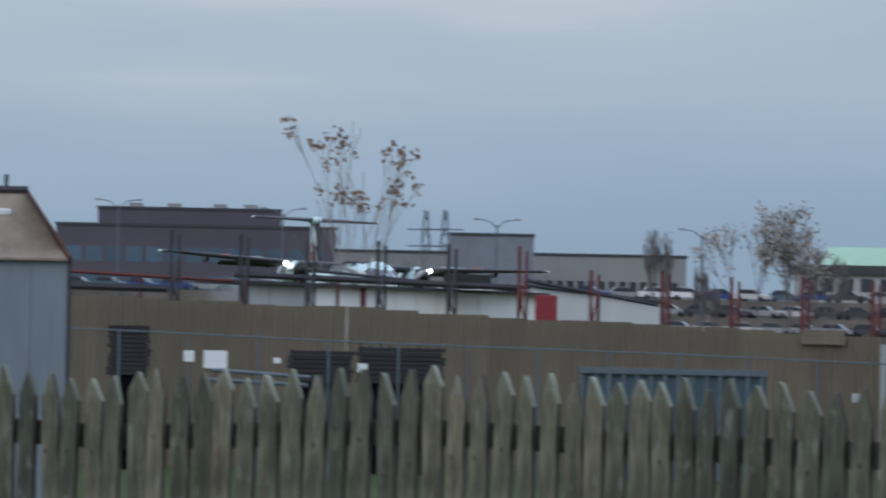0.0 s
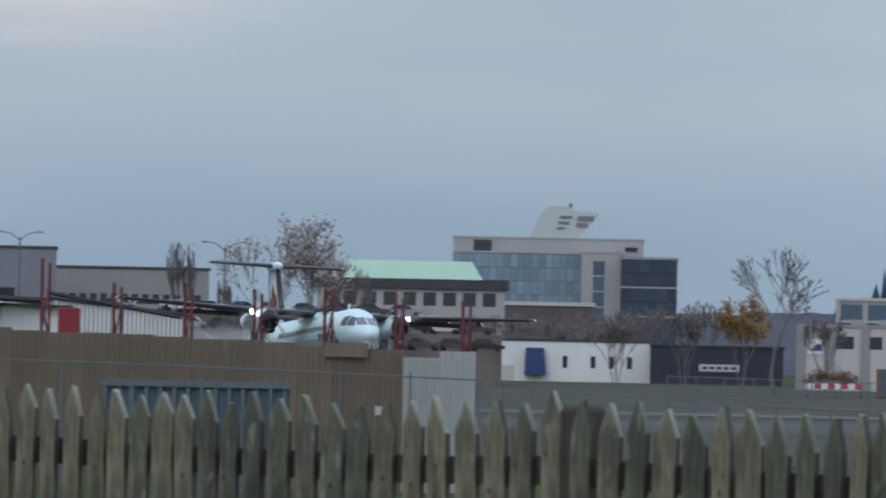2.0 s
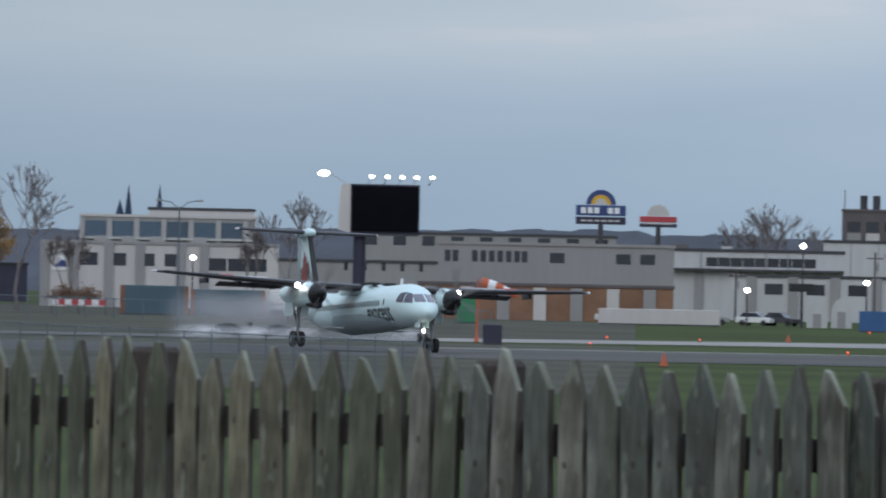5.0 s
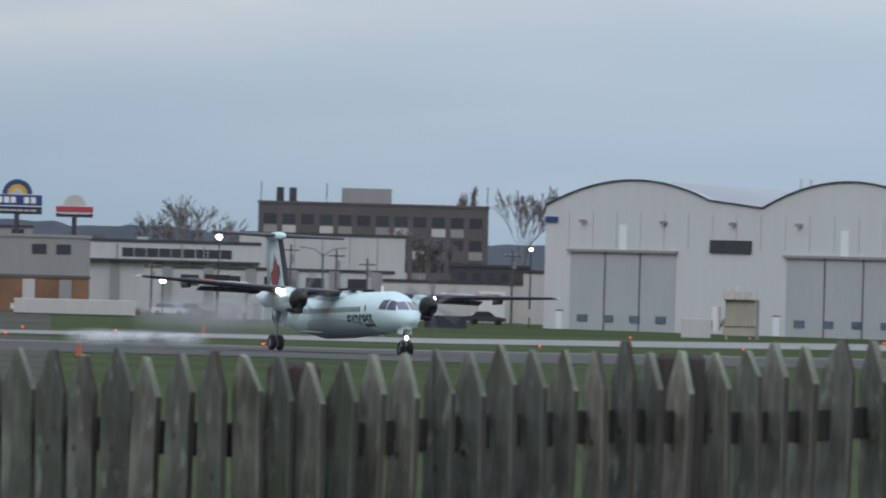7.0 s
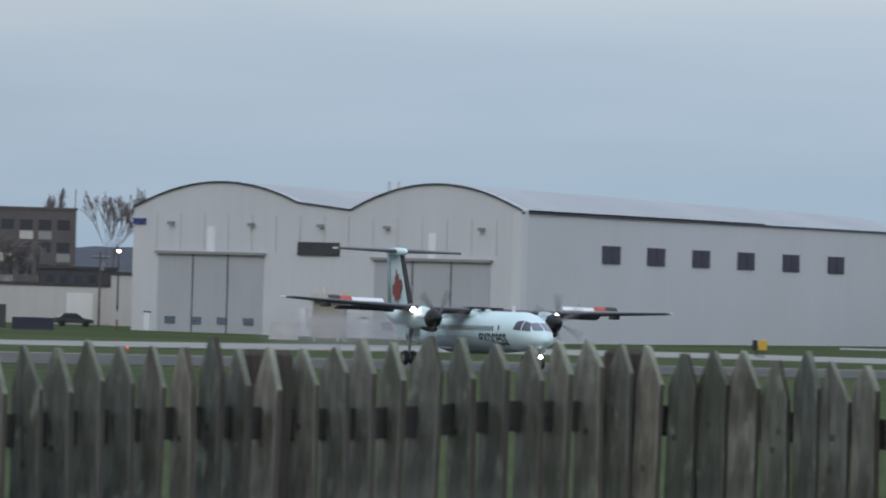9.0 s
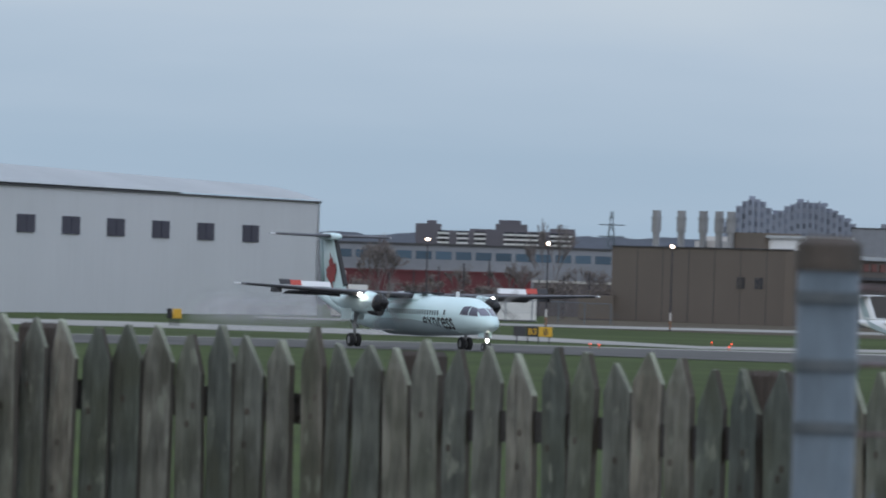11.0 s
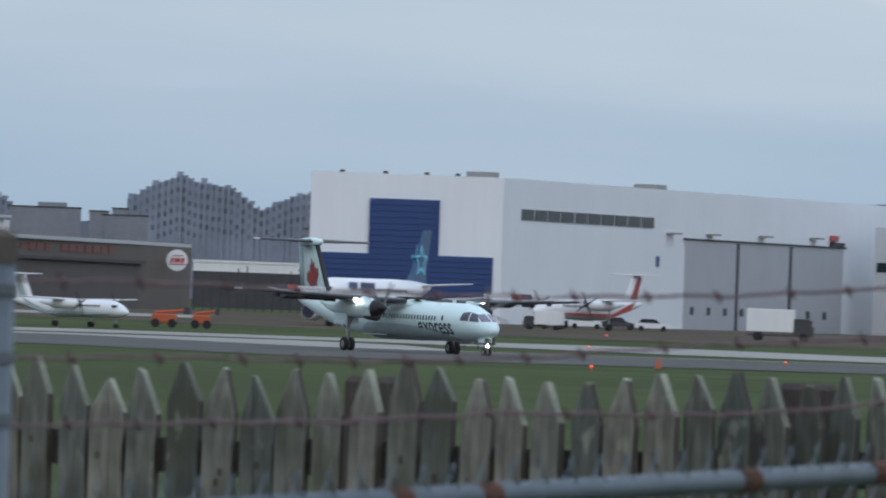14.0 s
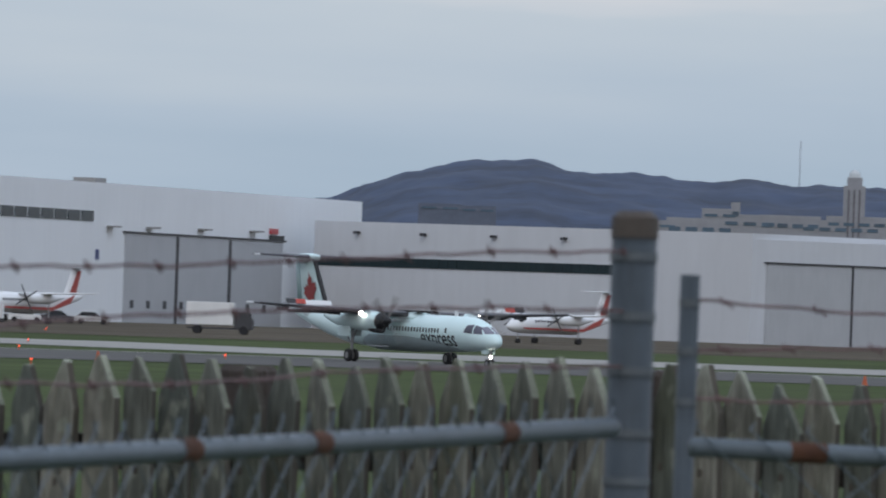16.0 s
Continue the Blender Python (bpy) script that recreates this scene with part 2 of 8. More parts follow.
for name_, args in {
    "grass": dict(color=(0.052, 0.073, 0.022), rough=0.95, spec=0.08, var=0.45, scale=0.03, bump=0.3, fine=60),
    "asphalt": dict(color=(0.105, 0.102, 0.098), rough=0.9, spec=0.08, var=0.3, scale=0.05, bump=0.1, fine=40),
    "concrete": dict(color=(0.31, 0.30, 0.28), rough=0.9, spec=0.1, var=0.2, scale=0.06, bump=0.1, fine=30),
    "earth": dict(color=(0.098, 0.082, 0.062), rough=0.95, spec=0.03, var=0.4, scale=0.05, bump=0.2),
    "picket": dict(color=(0.122, 0.126, 0.114), rough=0.9, var=0.85, scale=5, bump=0.25, streak=1.0, piece=0.42, fine=9),
    # brown of sawn edges and knots, darkened for shade between the boards
    "picket_shade_knot": dict(color=(0.072, 0.062, 0.050), rough=0.95, var=0.6, scale=6, bump=0.25, streak=0.8, piece=0.3, fine=8),
    # end grain paled to stand for skylight on the head cuts
    "picket_lit_cut": dict(color=(0.285, 0.30, 0.235), rough=0.9, var=0.5, scale=9, bump=0.2, piece=0.45),
    "fence_post": dict(color=(0.060, 0.047, 0.040), rough=0.95, var=0.6, scale=5, bump=0.3, streak=0.6),
    "cabinet_red": dict(color=(0.24, 0.020, 0.030), rough=0.5, var=0.15, scale=1),
    "fence_rail": dict(color=(0.042, 0.036, 0.032), rough=0.9, var=0.5, scale=4, bump=0.2),
    "galvanised": dict(color=(0.105, 0.132, 0.155), rough=0.55, metal=0.2, var=0.35, scale=14, bump=0.08, streak=0.4),
    "rust": dict(color=(0.13, 0.05, 0.025), rough=0.9, var=0.5, scale=20, bump=0.2),
    "rusty_wire": dict(color=(0.165, 0.098, 0.102), rough=0.8, var=0.5, scale=20, bump=0.1),
    "brown_steel": dict(color=(0.155, 0.125, 0.090), rough=0.7, var=0.3, scale=0.35, streak=0.5, bump=0.05, piece=0.1),
    "grey_steel": dict(color=(0.33, 0.34, 0.34), rough=0.55, var=0.2, scale=0.4, streak=0.5, bump=0.05, piece=0.08),
    "shed_blue": dict(color=(0.175, 0.205, 0.235), rough=0.7, var=0.25, scale=0.4, streak=0.6, bump=0.05),
    "rust_roof": dict(color=(0.24, 0.185, 0.145), rough=0.8, var=0.6, scale=0.5, streak=0.4, bump=0.1, fine=6),
    "white_wall": dict(color=(0.70, 0.70, 0.69), rough=0.75, var=0.1, scale=0.1, streak=0.4),
    "hangar_white": dict(color=(0.56, 0.565, 0.575), rough=0.6, var=0.07, scale=0.08, streak=0.5),
    "hangar_light": dict(color=(0.74, 0.76, 0.78), rough=0.6, var=0.06, scale=0.08, streak=0.4),
    "hangar_grey": dict(color=(0.54, 0.555, 0.58), rough=0.6, var=0.08, scale=0.08, streak=0.5),
    "door_grey": dict(color=(0.40, 0.41, 0.425), rough=0.6, var=0.1, scale=0.2, streak=0.6),
    "roof_metal": dict(color=(0.48, 0.50, 0.51), rough=0.5, var=0.1, scale=0.1, streak=0.2),
    "hangar_blue": dict(color=(0.012, 0.045, 0.16), rough=0.5, var=0.12, scale=0.2, streak=0.4),
    "tan_wall": dict(color=(0.135, 0.113, 0.094), rough=0.85, var=0.12, scale=0.15, streak=0.4, bump=0.05),
    "brown_wall": dict(color=(0.108, 0.094, 0.096), rough=0.85, var=0.25, scale=0.15, streak=0.3),
    "purple_wall": dict(color=(0.092, 0.078, 0.096), rough=0.8, var=0.2, scale=0.1, streak=0.3),
    "grey_wall": dict(color=(0.27, 0.265, 0.26), rough=0.8, var=0.15, scale=0.12, streak=0.4),
    "pale_wall": dict(color=(0.50, 0.48, 0.46), rough=0.8, var=0.12, scale=0.12, streak=0.4),
    "brick": dict(color=(0.24, 0.13, 0.08), rough=0.9, var=0.3, scale=0.3, bump=0.1),
    "red_wall": dict(color=(0.105, 0.026, 0.032), rough=0.8, var=0.2, scale=0.1, streak=0.3),
    "green_roof": dict(color=(0.37, 0.54, 0.40), rough=0.6, var=0.1, scale=0.1, streak=0.5),
    "glass_blue": dict(color=(0.055, 0.10, 0.15), rough=0.12, var=0.3, scale=0.15, spec=0.9, piece=0.25),
    "glass_dark": dict(color=(0.022, 0.027, 0.038), rough=0.12, var=0.3, scale=0.2, spec=0.8, piece=0.3),
    "black": dict(color=(0.014, 0.014, 0.016), rough=0.6, var=0.3, scale=1),
    "screen_black": dict(color=(0.005, 0.005, 0.008), rough=0.9, var=0.3, scale=1, spec=0.05),
    "dark_grey": dict(color=(0.05, 0.05, 0.055), rough=0.7, var=0.3, scale=0.5),
    "navy": dict(color=(0.022, 0.022, 0.045), rough=0.6, var=0.15, scale=0.5),
    "sign_blue": dict(color=(0.025, 0.05, 0.17), rough=0.5, var=0.1, scale=0.5),
    "sign_red": dict(color=(0.42, 0.05, 0.06), rough=0.5, var=0.1, scale=0.5),
    "orange": dict(color=(0.44, 0.09, 0.03), rough=0.6, var=0.15, scale=0.5),
    "yellow": dict(color=(0.62, 0.36, 0.03), rough=0.6, var=0.1, scale=1),
    "tower_concrete": dict(color=(0.52, 0.55, 0.57), rough=0.7, var=0.08, scale=0.02),
    "teal": dict(color=(0.055, 0.10, 0.125), rough=0.6, var=0.15, scale=0.3, streak=0.4),
    "blue_bin": dict(color=(0.03, 0.10, 0.24), rough=0.6, var=0.15, scale=0.6),
    "green_bin": dict(color=(0.03, 0.20, 0.09), rough=0.6, var=0.15, scale=0.6),
    "pale_bark": dict(color=(0.27, 0.24, 0.23), rough=0.95, var=0.35, scale=2, bump=0.1),
    "bark": dict(color=(0.165, 0.145, 0.145), rough=0.95, var=0.35, scale=2, bump=0.1),
    "leaf_brown": dict(color=(0.19, 0.10, 0.05), rough=0.9, var=0.5, scale=0.6),
    "leaf_grey": dict(color=(0.24, 0.195, 0.17), rough=0.9, var=0.5, scale=0.3),
    "leaf_tan": dict(color=(0.33, 0.275, 0.235), rough=0.9, var=0.5, scale=0.3),
    "leaf_yellow": dict(color=(0.26, 0.15, 0.045), rough=0.9, var=0.4, scale=0.3),
    "scrub": dict(color=(0.165, 0.138, 0.118), rough=0.95, var=0.45, scale=0.2),
    # the blue of distance haze is mixed into the wood's colour
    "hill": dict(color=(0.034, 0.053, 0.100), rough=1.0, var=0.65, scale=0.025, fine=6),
    "condo": dict(color=(0.115, 0.108, 0.128), rough=0.85, var=0.15, scale=0.05),
    # concrete lifted towards pale blue to stand for distance haze
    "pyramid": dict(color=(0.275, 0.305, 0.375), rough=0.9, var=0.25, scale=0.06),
    "dull_white": dict(color=(0.47, 0.47, 0.465), rough=0.8, var=0.14, scale=0.1, streak=0.5),
    "office_stone": dict(color=(0.37, 0.365, 0.36), rough=0.8, var=0.1, scale=0.1, streak=0.3),
    "curtain_glass": dict(color=(0.19, 0.275, 0.345), rough=0.14, var=0.3, scale=0.12, spec=0.8, piece=0.18),
    "wing_glass": dict(color=(0.032, 0.052, 0.088), rough=0.15, var=0.3, scale=0.15, spec=0.6, piece=0.25),
    # far glass, its dark tone lightened for haze
    "hazed_pane": dict(color=(0.17, 0.195, 0.25), rough=0.5, var=0.3, scale=0.1, spec=0.3, piece=0.3),
    "rusty_paint": dict(color=(0.20, 0.095, 0.055), rough=0.8, var=0.4, scale=0.8),
    "faded_red": dict(color=(0.21, 0.075, 0.06), rough=0.8, var=0.25, scale=0.8),
    "worn_concrete": dict(color=(0.16, 0.158, 0.148), rough=0.9, spec=0.05, var=0.3, scale=0.06, bump=0.1, fine=30),
    "steel_red": dict(color=(0.12, 0.025, 0.025), rough=0.7, var=0.3, scale=1),
    "steel_dark": dict(color=(0.035, 0.033, 0.04), rough=0.7, var=0.3, scale=1),
    "mint": dict(color=(0.66, 0.83, 0.83), rough=0.35, var=0.05, scale=0.3),
    "plane_white": dict(color=(0.75, 0.76, 0.77), rough=0.35, var=0.05, scale=0.3),
    # mint darkened to stand for the shade beneath the fuselage
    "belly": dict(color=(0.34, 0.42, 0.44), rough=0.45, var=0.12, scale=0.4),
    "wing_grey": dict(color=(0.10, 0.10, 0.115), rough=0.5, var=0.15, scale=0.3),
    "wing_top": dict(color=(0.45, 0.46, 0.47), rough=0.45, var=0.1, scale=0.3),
    "leaf_red": dict(color=(0.24, 0.022, 0.022), rough=0.5, var=0.1, scale=0.5),
    "spoiler_red": dict(color=(0.50, 0.07, 0.05), rough=0.5, var=0.1, scale=0.5),
    "letters": dict(color=(0.03, 0.035, 0.04), rough=0.5, var=0.1, scale=1),
    "tyre": dict(color=(0.018, 0.018, 0.02), rough=0.85, var=0.2, scale=2),
    "strut": dict(color=(0.30, 0.31, 0.32), rough=0.4, metal=0.5, var=0.2, scale=2),
    "tail_blue": dict(color=(0.02, 0.09, 0.19), rough=0.4, var=0.1, scale=0.3),
    "star_cyan": dict(color=(0.22, 0.62, 0.78), rough=0.5, var=0.1, scale=0.3),
    # grey lightened and blued for haze over the far city
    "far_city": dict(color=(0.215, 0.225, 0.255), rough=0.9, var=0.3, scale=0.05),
}.items():
    M[name_] = mat(name_, **args)
M["landing_light"] = lamp_mat("landing_light", (1.0, 0.93, 0.86), 14)
M["lamp_glow"] = lamp_mat("lamp_glow", (1.0, 0.78, 0.62), 9)
M["lamp_white"] = lamp_mat("lamp_white", (1.0, 0.95, 0.88), 9)
M["red_light"] = lamp_mat("red_light", (1.0, 0.10, 0.04), 1.6)


# ---- building helpers ----
def part(name, bm, material, parent=None, label=""):
    me = bpy.data.meshes.new(name)
    bm.normal_update()
    bm.to_mesh(me)
    bm.free()
    me.materials.append(M[material])
    ob = new(name, me)
    if parent:
        ob.parent = parent
    if label:
        ob["label"] = label
    return ob


def thing(name, m, label, category, group="", kind=""):
    ob = new(name)
    ob.empty_display_size = 0.5
    ob.matrix_world = m
    return tagged(ob, label, category, group, kind)


def add_box(bm, x0, x1, y0, y1, z0, z1, m=None):
    v = [bm.verts.new((x, y, z)) for x in (x0, x1) for y in (y0, y1) for z in (z0, z1)]
    for f in ((0, 1, 3, 2), (4, 6, 7, 5), (0, 4, 5, 1), (2, 3, 7, 6), (0, 2, 6, 4), (1, 5, 7, 3)):
        bm.faces.new([v[i] for i in f])
    if m is not None:
        bmesh.ops.transform(bm, matrix=m, verts=v)
    return v


def box(x0, x1, y0, y1, z0, z1, bevel=0.0):
    bm = bmesh.new()
    add_box(bm, x0, x1, y0, y1, z0, z1)
    if bevel:
        bmesh.ops.bevel(bm, geom=bm.edges[:], offset=bevel, segments=1, affect="EDGES")
    return bm


def add_tube(bm, a, b, r0, r1=None, n=8, caps=True):
    a, b = Vector(a), Vector(b)
    r1 = r0 if r1 is None else r1
    q = (b - a).to_track_quat("Z", "Y")
    rings = []
    for p, r in ((a, r0), (b, r1)):
        rings.append([bm.verts.new(p + q @ Vector((r * math.cos(i * math.tau / n), r * math.sin(i * math.tau / n), 0))) for i in range(n)])
    for i in range(n):
        bm.faces.new((rings[0][i], rings[0][(i + 1) % n], rings[1][(i + 1) % n], rings[1][i]))
    if caps:
        bm.faces.new(rings[0][::-1])
        bm.faces.new(rings[1])


def tube(a, b, r0, r1=None, n=8):
    bm = bmesh.new()
    add_tube(bm, a, b, r0, r1, n)
    return bm


def prism(outline, y0, y1):
    """An outline in x, z, drawn out from y0 to y1."""
    bm = bmesh.new()
    f = [bm.verts.new((x, y0, z)) for x, z in outline]
    k = [bm.verts.new((x, y1, z)) for x, z in outline]
    n = len(outline)
    bm.faces.new(f)
    bm.faces.new(k[::-1])
    for i in range(n):
        bm.faces.new((f[i], k[i], k[(i + 1) % n], f[(i + 1) % n]))
    bmesh.ops.recalc_face_normals(bm, faces=bm.faces[:])
    return bm


def ball(c, r, n=10, squash=1.0):
    bm = bmesh.new()
    bmesh.ops.create_uvsphere(bm, u_segments=n, v_segments=max(n // 2, 4), radius=r, matrix=Matrix.Translation(c) @ Matrix.Diagonal((1, 1, squash, 1)))
    return bm


def smooth(ob):
    ob.data.polygons.foreach_set("use_smooth", [True] * len(ob.data.polygons))
    return ob


def front(az0, d0, az1, d1, z=0.0):
    """The frame of a facade from one bearing and distance to another: x along it, y into the building. Returns the frame and its length."""
    a, b = at(az0, d0, z), at(az1, d1, z)
    x = (b - a).normalized()
    y = Vector((0, 0, 1)).cross(x)
    m = Matrix((x, y, (0, 0, 1))).transposed().to_4x4()
    m.translation = a
    return m, (b - a).length


def meet(m, az):
    """Where the bearing az meets the facade with frame m: metres along it."""
    o, x = m.translation, m.to_3x3() @ Vector((1, 0, 0))
    w = at(az, 1.0)
    return (o.y * w.x - o.x * w.y) / (x.x * w.y - x.y * w.x)


def share(name, mesh, parent, m, label=""):
    ob = new(name, mesh)
    ob.parent = parent
    ob.matrix_basis = m
    if label:
        ob["label"] = label
    return ob


def windows(parent, rows, w, h, glass="glass_dark", frame_mat=None, proud=0.06):
    """Windows of one size on the front of a thing: a pane recessed in a frame for each (x, z)."""
    g = bmesh.new()
    add_box(g, 0, w, -0.03, 0.05, 0, h)
    pane = bpy.data.meshes.new("pane")
    g.to_mesh(pane)
    g.free()
    pane.materials.append(M[glass])
    fr = None
    if frame_mat:
        g = bmesh.new()
        t = max(0.07, w * 0.05)
        for b in ((-t, w + t, h, h + t), (-t, w + t, -t, 0), (-t, 0, 0, h), (w, w + t, 0, h), (w / 2 - t / 2, w / 2 + t / 2, 0, h)):
            add_box(g, b[0], b[1], -proud, 0.05, b[2], b[3])
        fr = bpy.data.meshes.new("window_frame")
        g.to_mesh(fr)
        g.free()
        fr.materials.append(M[frame_mat])
    for x, z in rows:
        p = share("window", pane, parent, pose(x, 0, z))
        if fr:
            share("window_frame", fr, p, Matrix())


def grid(x0, x1, nx, z0, z1, nz):
    return [(x0 + (x1 - x0) * i / max(nx - 1, 1), z0 + (z1 - z0) * k / max(nz - 1, 1)) for k in range(nz) for i in range(nx)]


def block(name, az0, d0, az1, d1, depth, top, material, label, category="building", roof="dark_grey", base=None, cap=0.35, kind=""):
    """A flat-roofed building: walls, a roof set behind a parapet coping. Returns the thing and its length."""
    m, L = front(az0, d0, az1, d1, gz(d0) if base is None else base)
    b = thing(name, m, label, category, kind=kind)
    part("wall", box(0, L, 0, depth, -0.5, top), material, b)
    c = bmesh.new()
    add_box(c, -cap * 0.4, L + cap * 0.4, -cap * 0.4, cap, top, top + cap)
    add_box(c, -cap * 0.4, L + cap * 0.4, depth - cap, depth + cap * 0.4, top, top + cap)
    add_box(c, -cap * 0.4, cap, cap, depth - cap, top, top + cap)
    add_box(c, L - cap, L + cap * 0.4, cap, depth - cap, top, top + cap)
    part("coping", c, roof, b)
    return b, L


# ---- ground ----
def gz(d):
    """Height of the ground by distance: a bank at the viewer, the flat airfield, a slow rise beyond it."""
    def ramp(a, b):
        t = min(max((d - a) / (b - a), 0), 1)
        return t * t * (3 - 2 * t)
    return 1.5 * (1 - ramp(60, 260)) + 1.7 * ramp(1020, 1500) + 1.5 * ramp(1600, 2600)


def ground_strip(name, rows, material, lift, label, category):
    """A band on the ground between two distances that change with the bearing: (bearing, near, far)."""
    bm = bmesh.new()
    fine = []
    for (a0, n0, f0), (a1, n1, f1) in zip(rows, rows[1:]):
        k = max(int((a1 - a0) / 0.8), 1)
        for i in range(k):
            s = i / k
            fine.append((a0 + (a1 - a0) * s, n0 + (n1 - n0) * s, f0 + (f1 - f0) * s))
    fine.append(rows[-1])
    last = None
    for az, n, f in fine:
        ring = [bm.verts.new(at(az, n + (f - n) * j / 8, gz(n + (f - n) * j / 8) + lift)) for j in range(9)]
        if last:
            for j in range(8):
                bm.faces.new((last[j], ring[j], ring[j + 1], last[j + 1]))
        last = ring
    bmesh.ops.recalc_face_normals(bm, faces=bm.faces[:])
    return tagged(part(name, bm, material), label, category, kind="structure")


bm = bmesh.new()
dists = [0.0, 3, 10, 20, 30, 40, 50, 60, 80, 100, 130, 160, 200, 240, 280, 330, 400, 500, 620, 740, 800, 860, 920, 980, 1040, 1100, 1160, 1220, 1280, 1340, 1400, 1460, 1520, 1600, 1800, 2000, 2300, 2600, 3200, 4000, 4900]
rings = []
for d in dists[1:]:
    rings.append([bm.verts.new(at(a, d, gz(d))) for a in range(-180, 180, 4)])
mid = bm.verts.new((0, 0, gz(0)))
for i in range(90):
    bm.faces.new((mid, rings[0][(i + 1) % 90], rings[0][i]))
    for r0, r1 in zip(rings, rings[1:]):
        bm.faces.new((r0[i], r0[(i + 1) % 90], r1[(i + 1) % 90], r1[i]))
bmesh.ops.recalc_face_normals(bm, faces=bm.faces[:])
tagged(part("ground", bm, "grass"), "mown autumn grass of the airfield", "ground", kind="structure")

ground_strip("runway", [(-14, 700, 800), (-6, 690, 810), (-1.3, 690, 840), (3.5, 840, 985), (4.76, 815, 985), (5.85, 800, 1000), (6.9, 760, 930), (7.6, 760, 930), (8.7, 785, 950), (9.7, 800, 965), (14, 810, 965)], "asphalt", 0.04, "worn grey asphalt runway", "runway")
ground_strip("runway_edge", [(-14, 800, 808), (-6, 810, 820), (-4.2, 821, 831)], "worn_concrete", 0.05, "dull worn concrete edge of a runway", "runway")
ground_strip("runway_edge", [(-4.2, 821, 831), (-1.3, 840, 850), (3.5, 985, 996), (4.76, 985, 1010), (5.85, 1000, 1040), (6.9, 930, 1050), (7.4, 930, 1030), (7.7, 935, 942), (8.7, 950, 957), (9.7, 965, 972), (14, 965, 972)], "concrete", 0.05, "pale concrete edge of a runway", "runway")
ground_strip("taxiway", [(-9, 930, 1000), (-5, 930, 1000), (-4.2, 947, 1023)], "worn_concrete", 0.05, "dull worn concrete taxiway", "taxiway")
ground_strip("taxiway", [(-4.2, 947, 1023), (-2.4, 985, 1075), (-1.3, 1000, 1100), (0.6, 1090, 1180), (2.0, 1115, 1190), (3.5, 1105, 1180), (4.76, 1028, 1080), (5.85, 1065, 1115), (7.2, 1075, 1120), (8.7, 1035, 1140), (9.75, 1020, 1120), (14, 1020, 1115)], "concrete", 0.05, "pale concrete taxiway", "taxiway")
ground_strip("apron", [(4.0, 1290, 1700), (8, 1220, 1650), (14, 1250, 1650)], "earth", 0.04, "brown worn earth verge in front of the hangars", "verge")
ground_strip("service_road", [(2.6, 1290, 1320), (4.2, 1290, 1330), (6.4, 1330, 1380)], "concrete", 0.07, "narrow pale service road", "road")
M["dry_grass"] = mat("dry_grass", (0.070, 0.070, 0.050), 0.95, var=0.45, scale=0.04, bump=0.3, fine=50, spec=0.15)
for near, far in ((440, 688), (824, 922), (1016, 1480)):
    ground_strip("rough_verge", [(-9.5, near, far), (-6, near, far), (-3.2, near, far - (0 if far < 1000 else 180))], "dry_grass", 0.03, "dull dry grass beside a runway", "verge")

# ---- the weathered picket fence ----
FENCE = [(-13, 55.0, -60), (-12.2, 54.0, -60), (-11.7, 53.4, -68), (-11, 52.3, -58), (-10.2, 51.0, -43), (-9.6, 50.0, -49), (-9.2, 49.3, -55), (-8.2, 47.5, -61), (-7.7, 46.5, -60), (-7.2, 45.4, -54), (-6.3, 43.6, -69), (-5.2, 41.7, -79), (-4.8, 41.0, -84), (-4.4, 40.3, -84), (-3.8, 39.6, -87), (-3.2, 39.0, -101), (-2.4, 38.3, -107), (-1.7, 38.5, -100), (-1.2, 39.1, -84), (-0.4, 40.0, -67), (0, 40.6, -70), (0.5, 41.4, -64), (0.9, 42.0, -51), (1.4, 42.7, -46), (1.9, 42.9, -53), (2.5, 42.8, -57), (3, 42.6, -68), (3.6, 42.1, -83), (4, 41.2, -79), (4.6, 39.9, -92), (5, 39.0, -91), (5.6, 38.1, -110), (6.2, 37.3, -116), (6.6, 36.7, -118), (7, 36.2, -105), (8, 34.9, -106), (8.6, 34.6, -101), (9.1, 34.7, -90), (9.8, 34.9, -88), (10.4, 35.0, -82), (10.9, 35.1, -73), (11.6, 35.2, -73), (12.2, 35.3, -89), (13.2, 35.5, -85)]


def fence_at(az):
    for (a0, d0, e0), (a1, d1, e1) in zip(FENCE, FENCE[1:]):
        if az <= a1:
            s = (az - a0) / (a1 - a0)
            return d0 + (d1 - d0) * s, e0 + (e1 - e0) * s
    return FENCE[-1][1:]


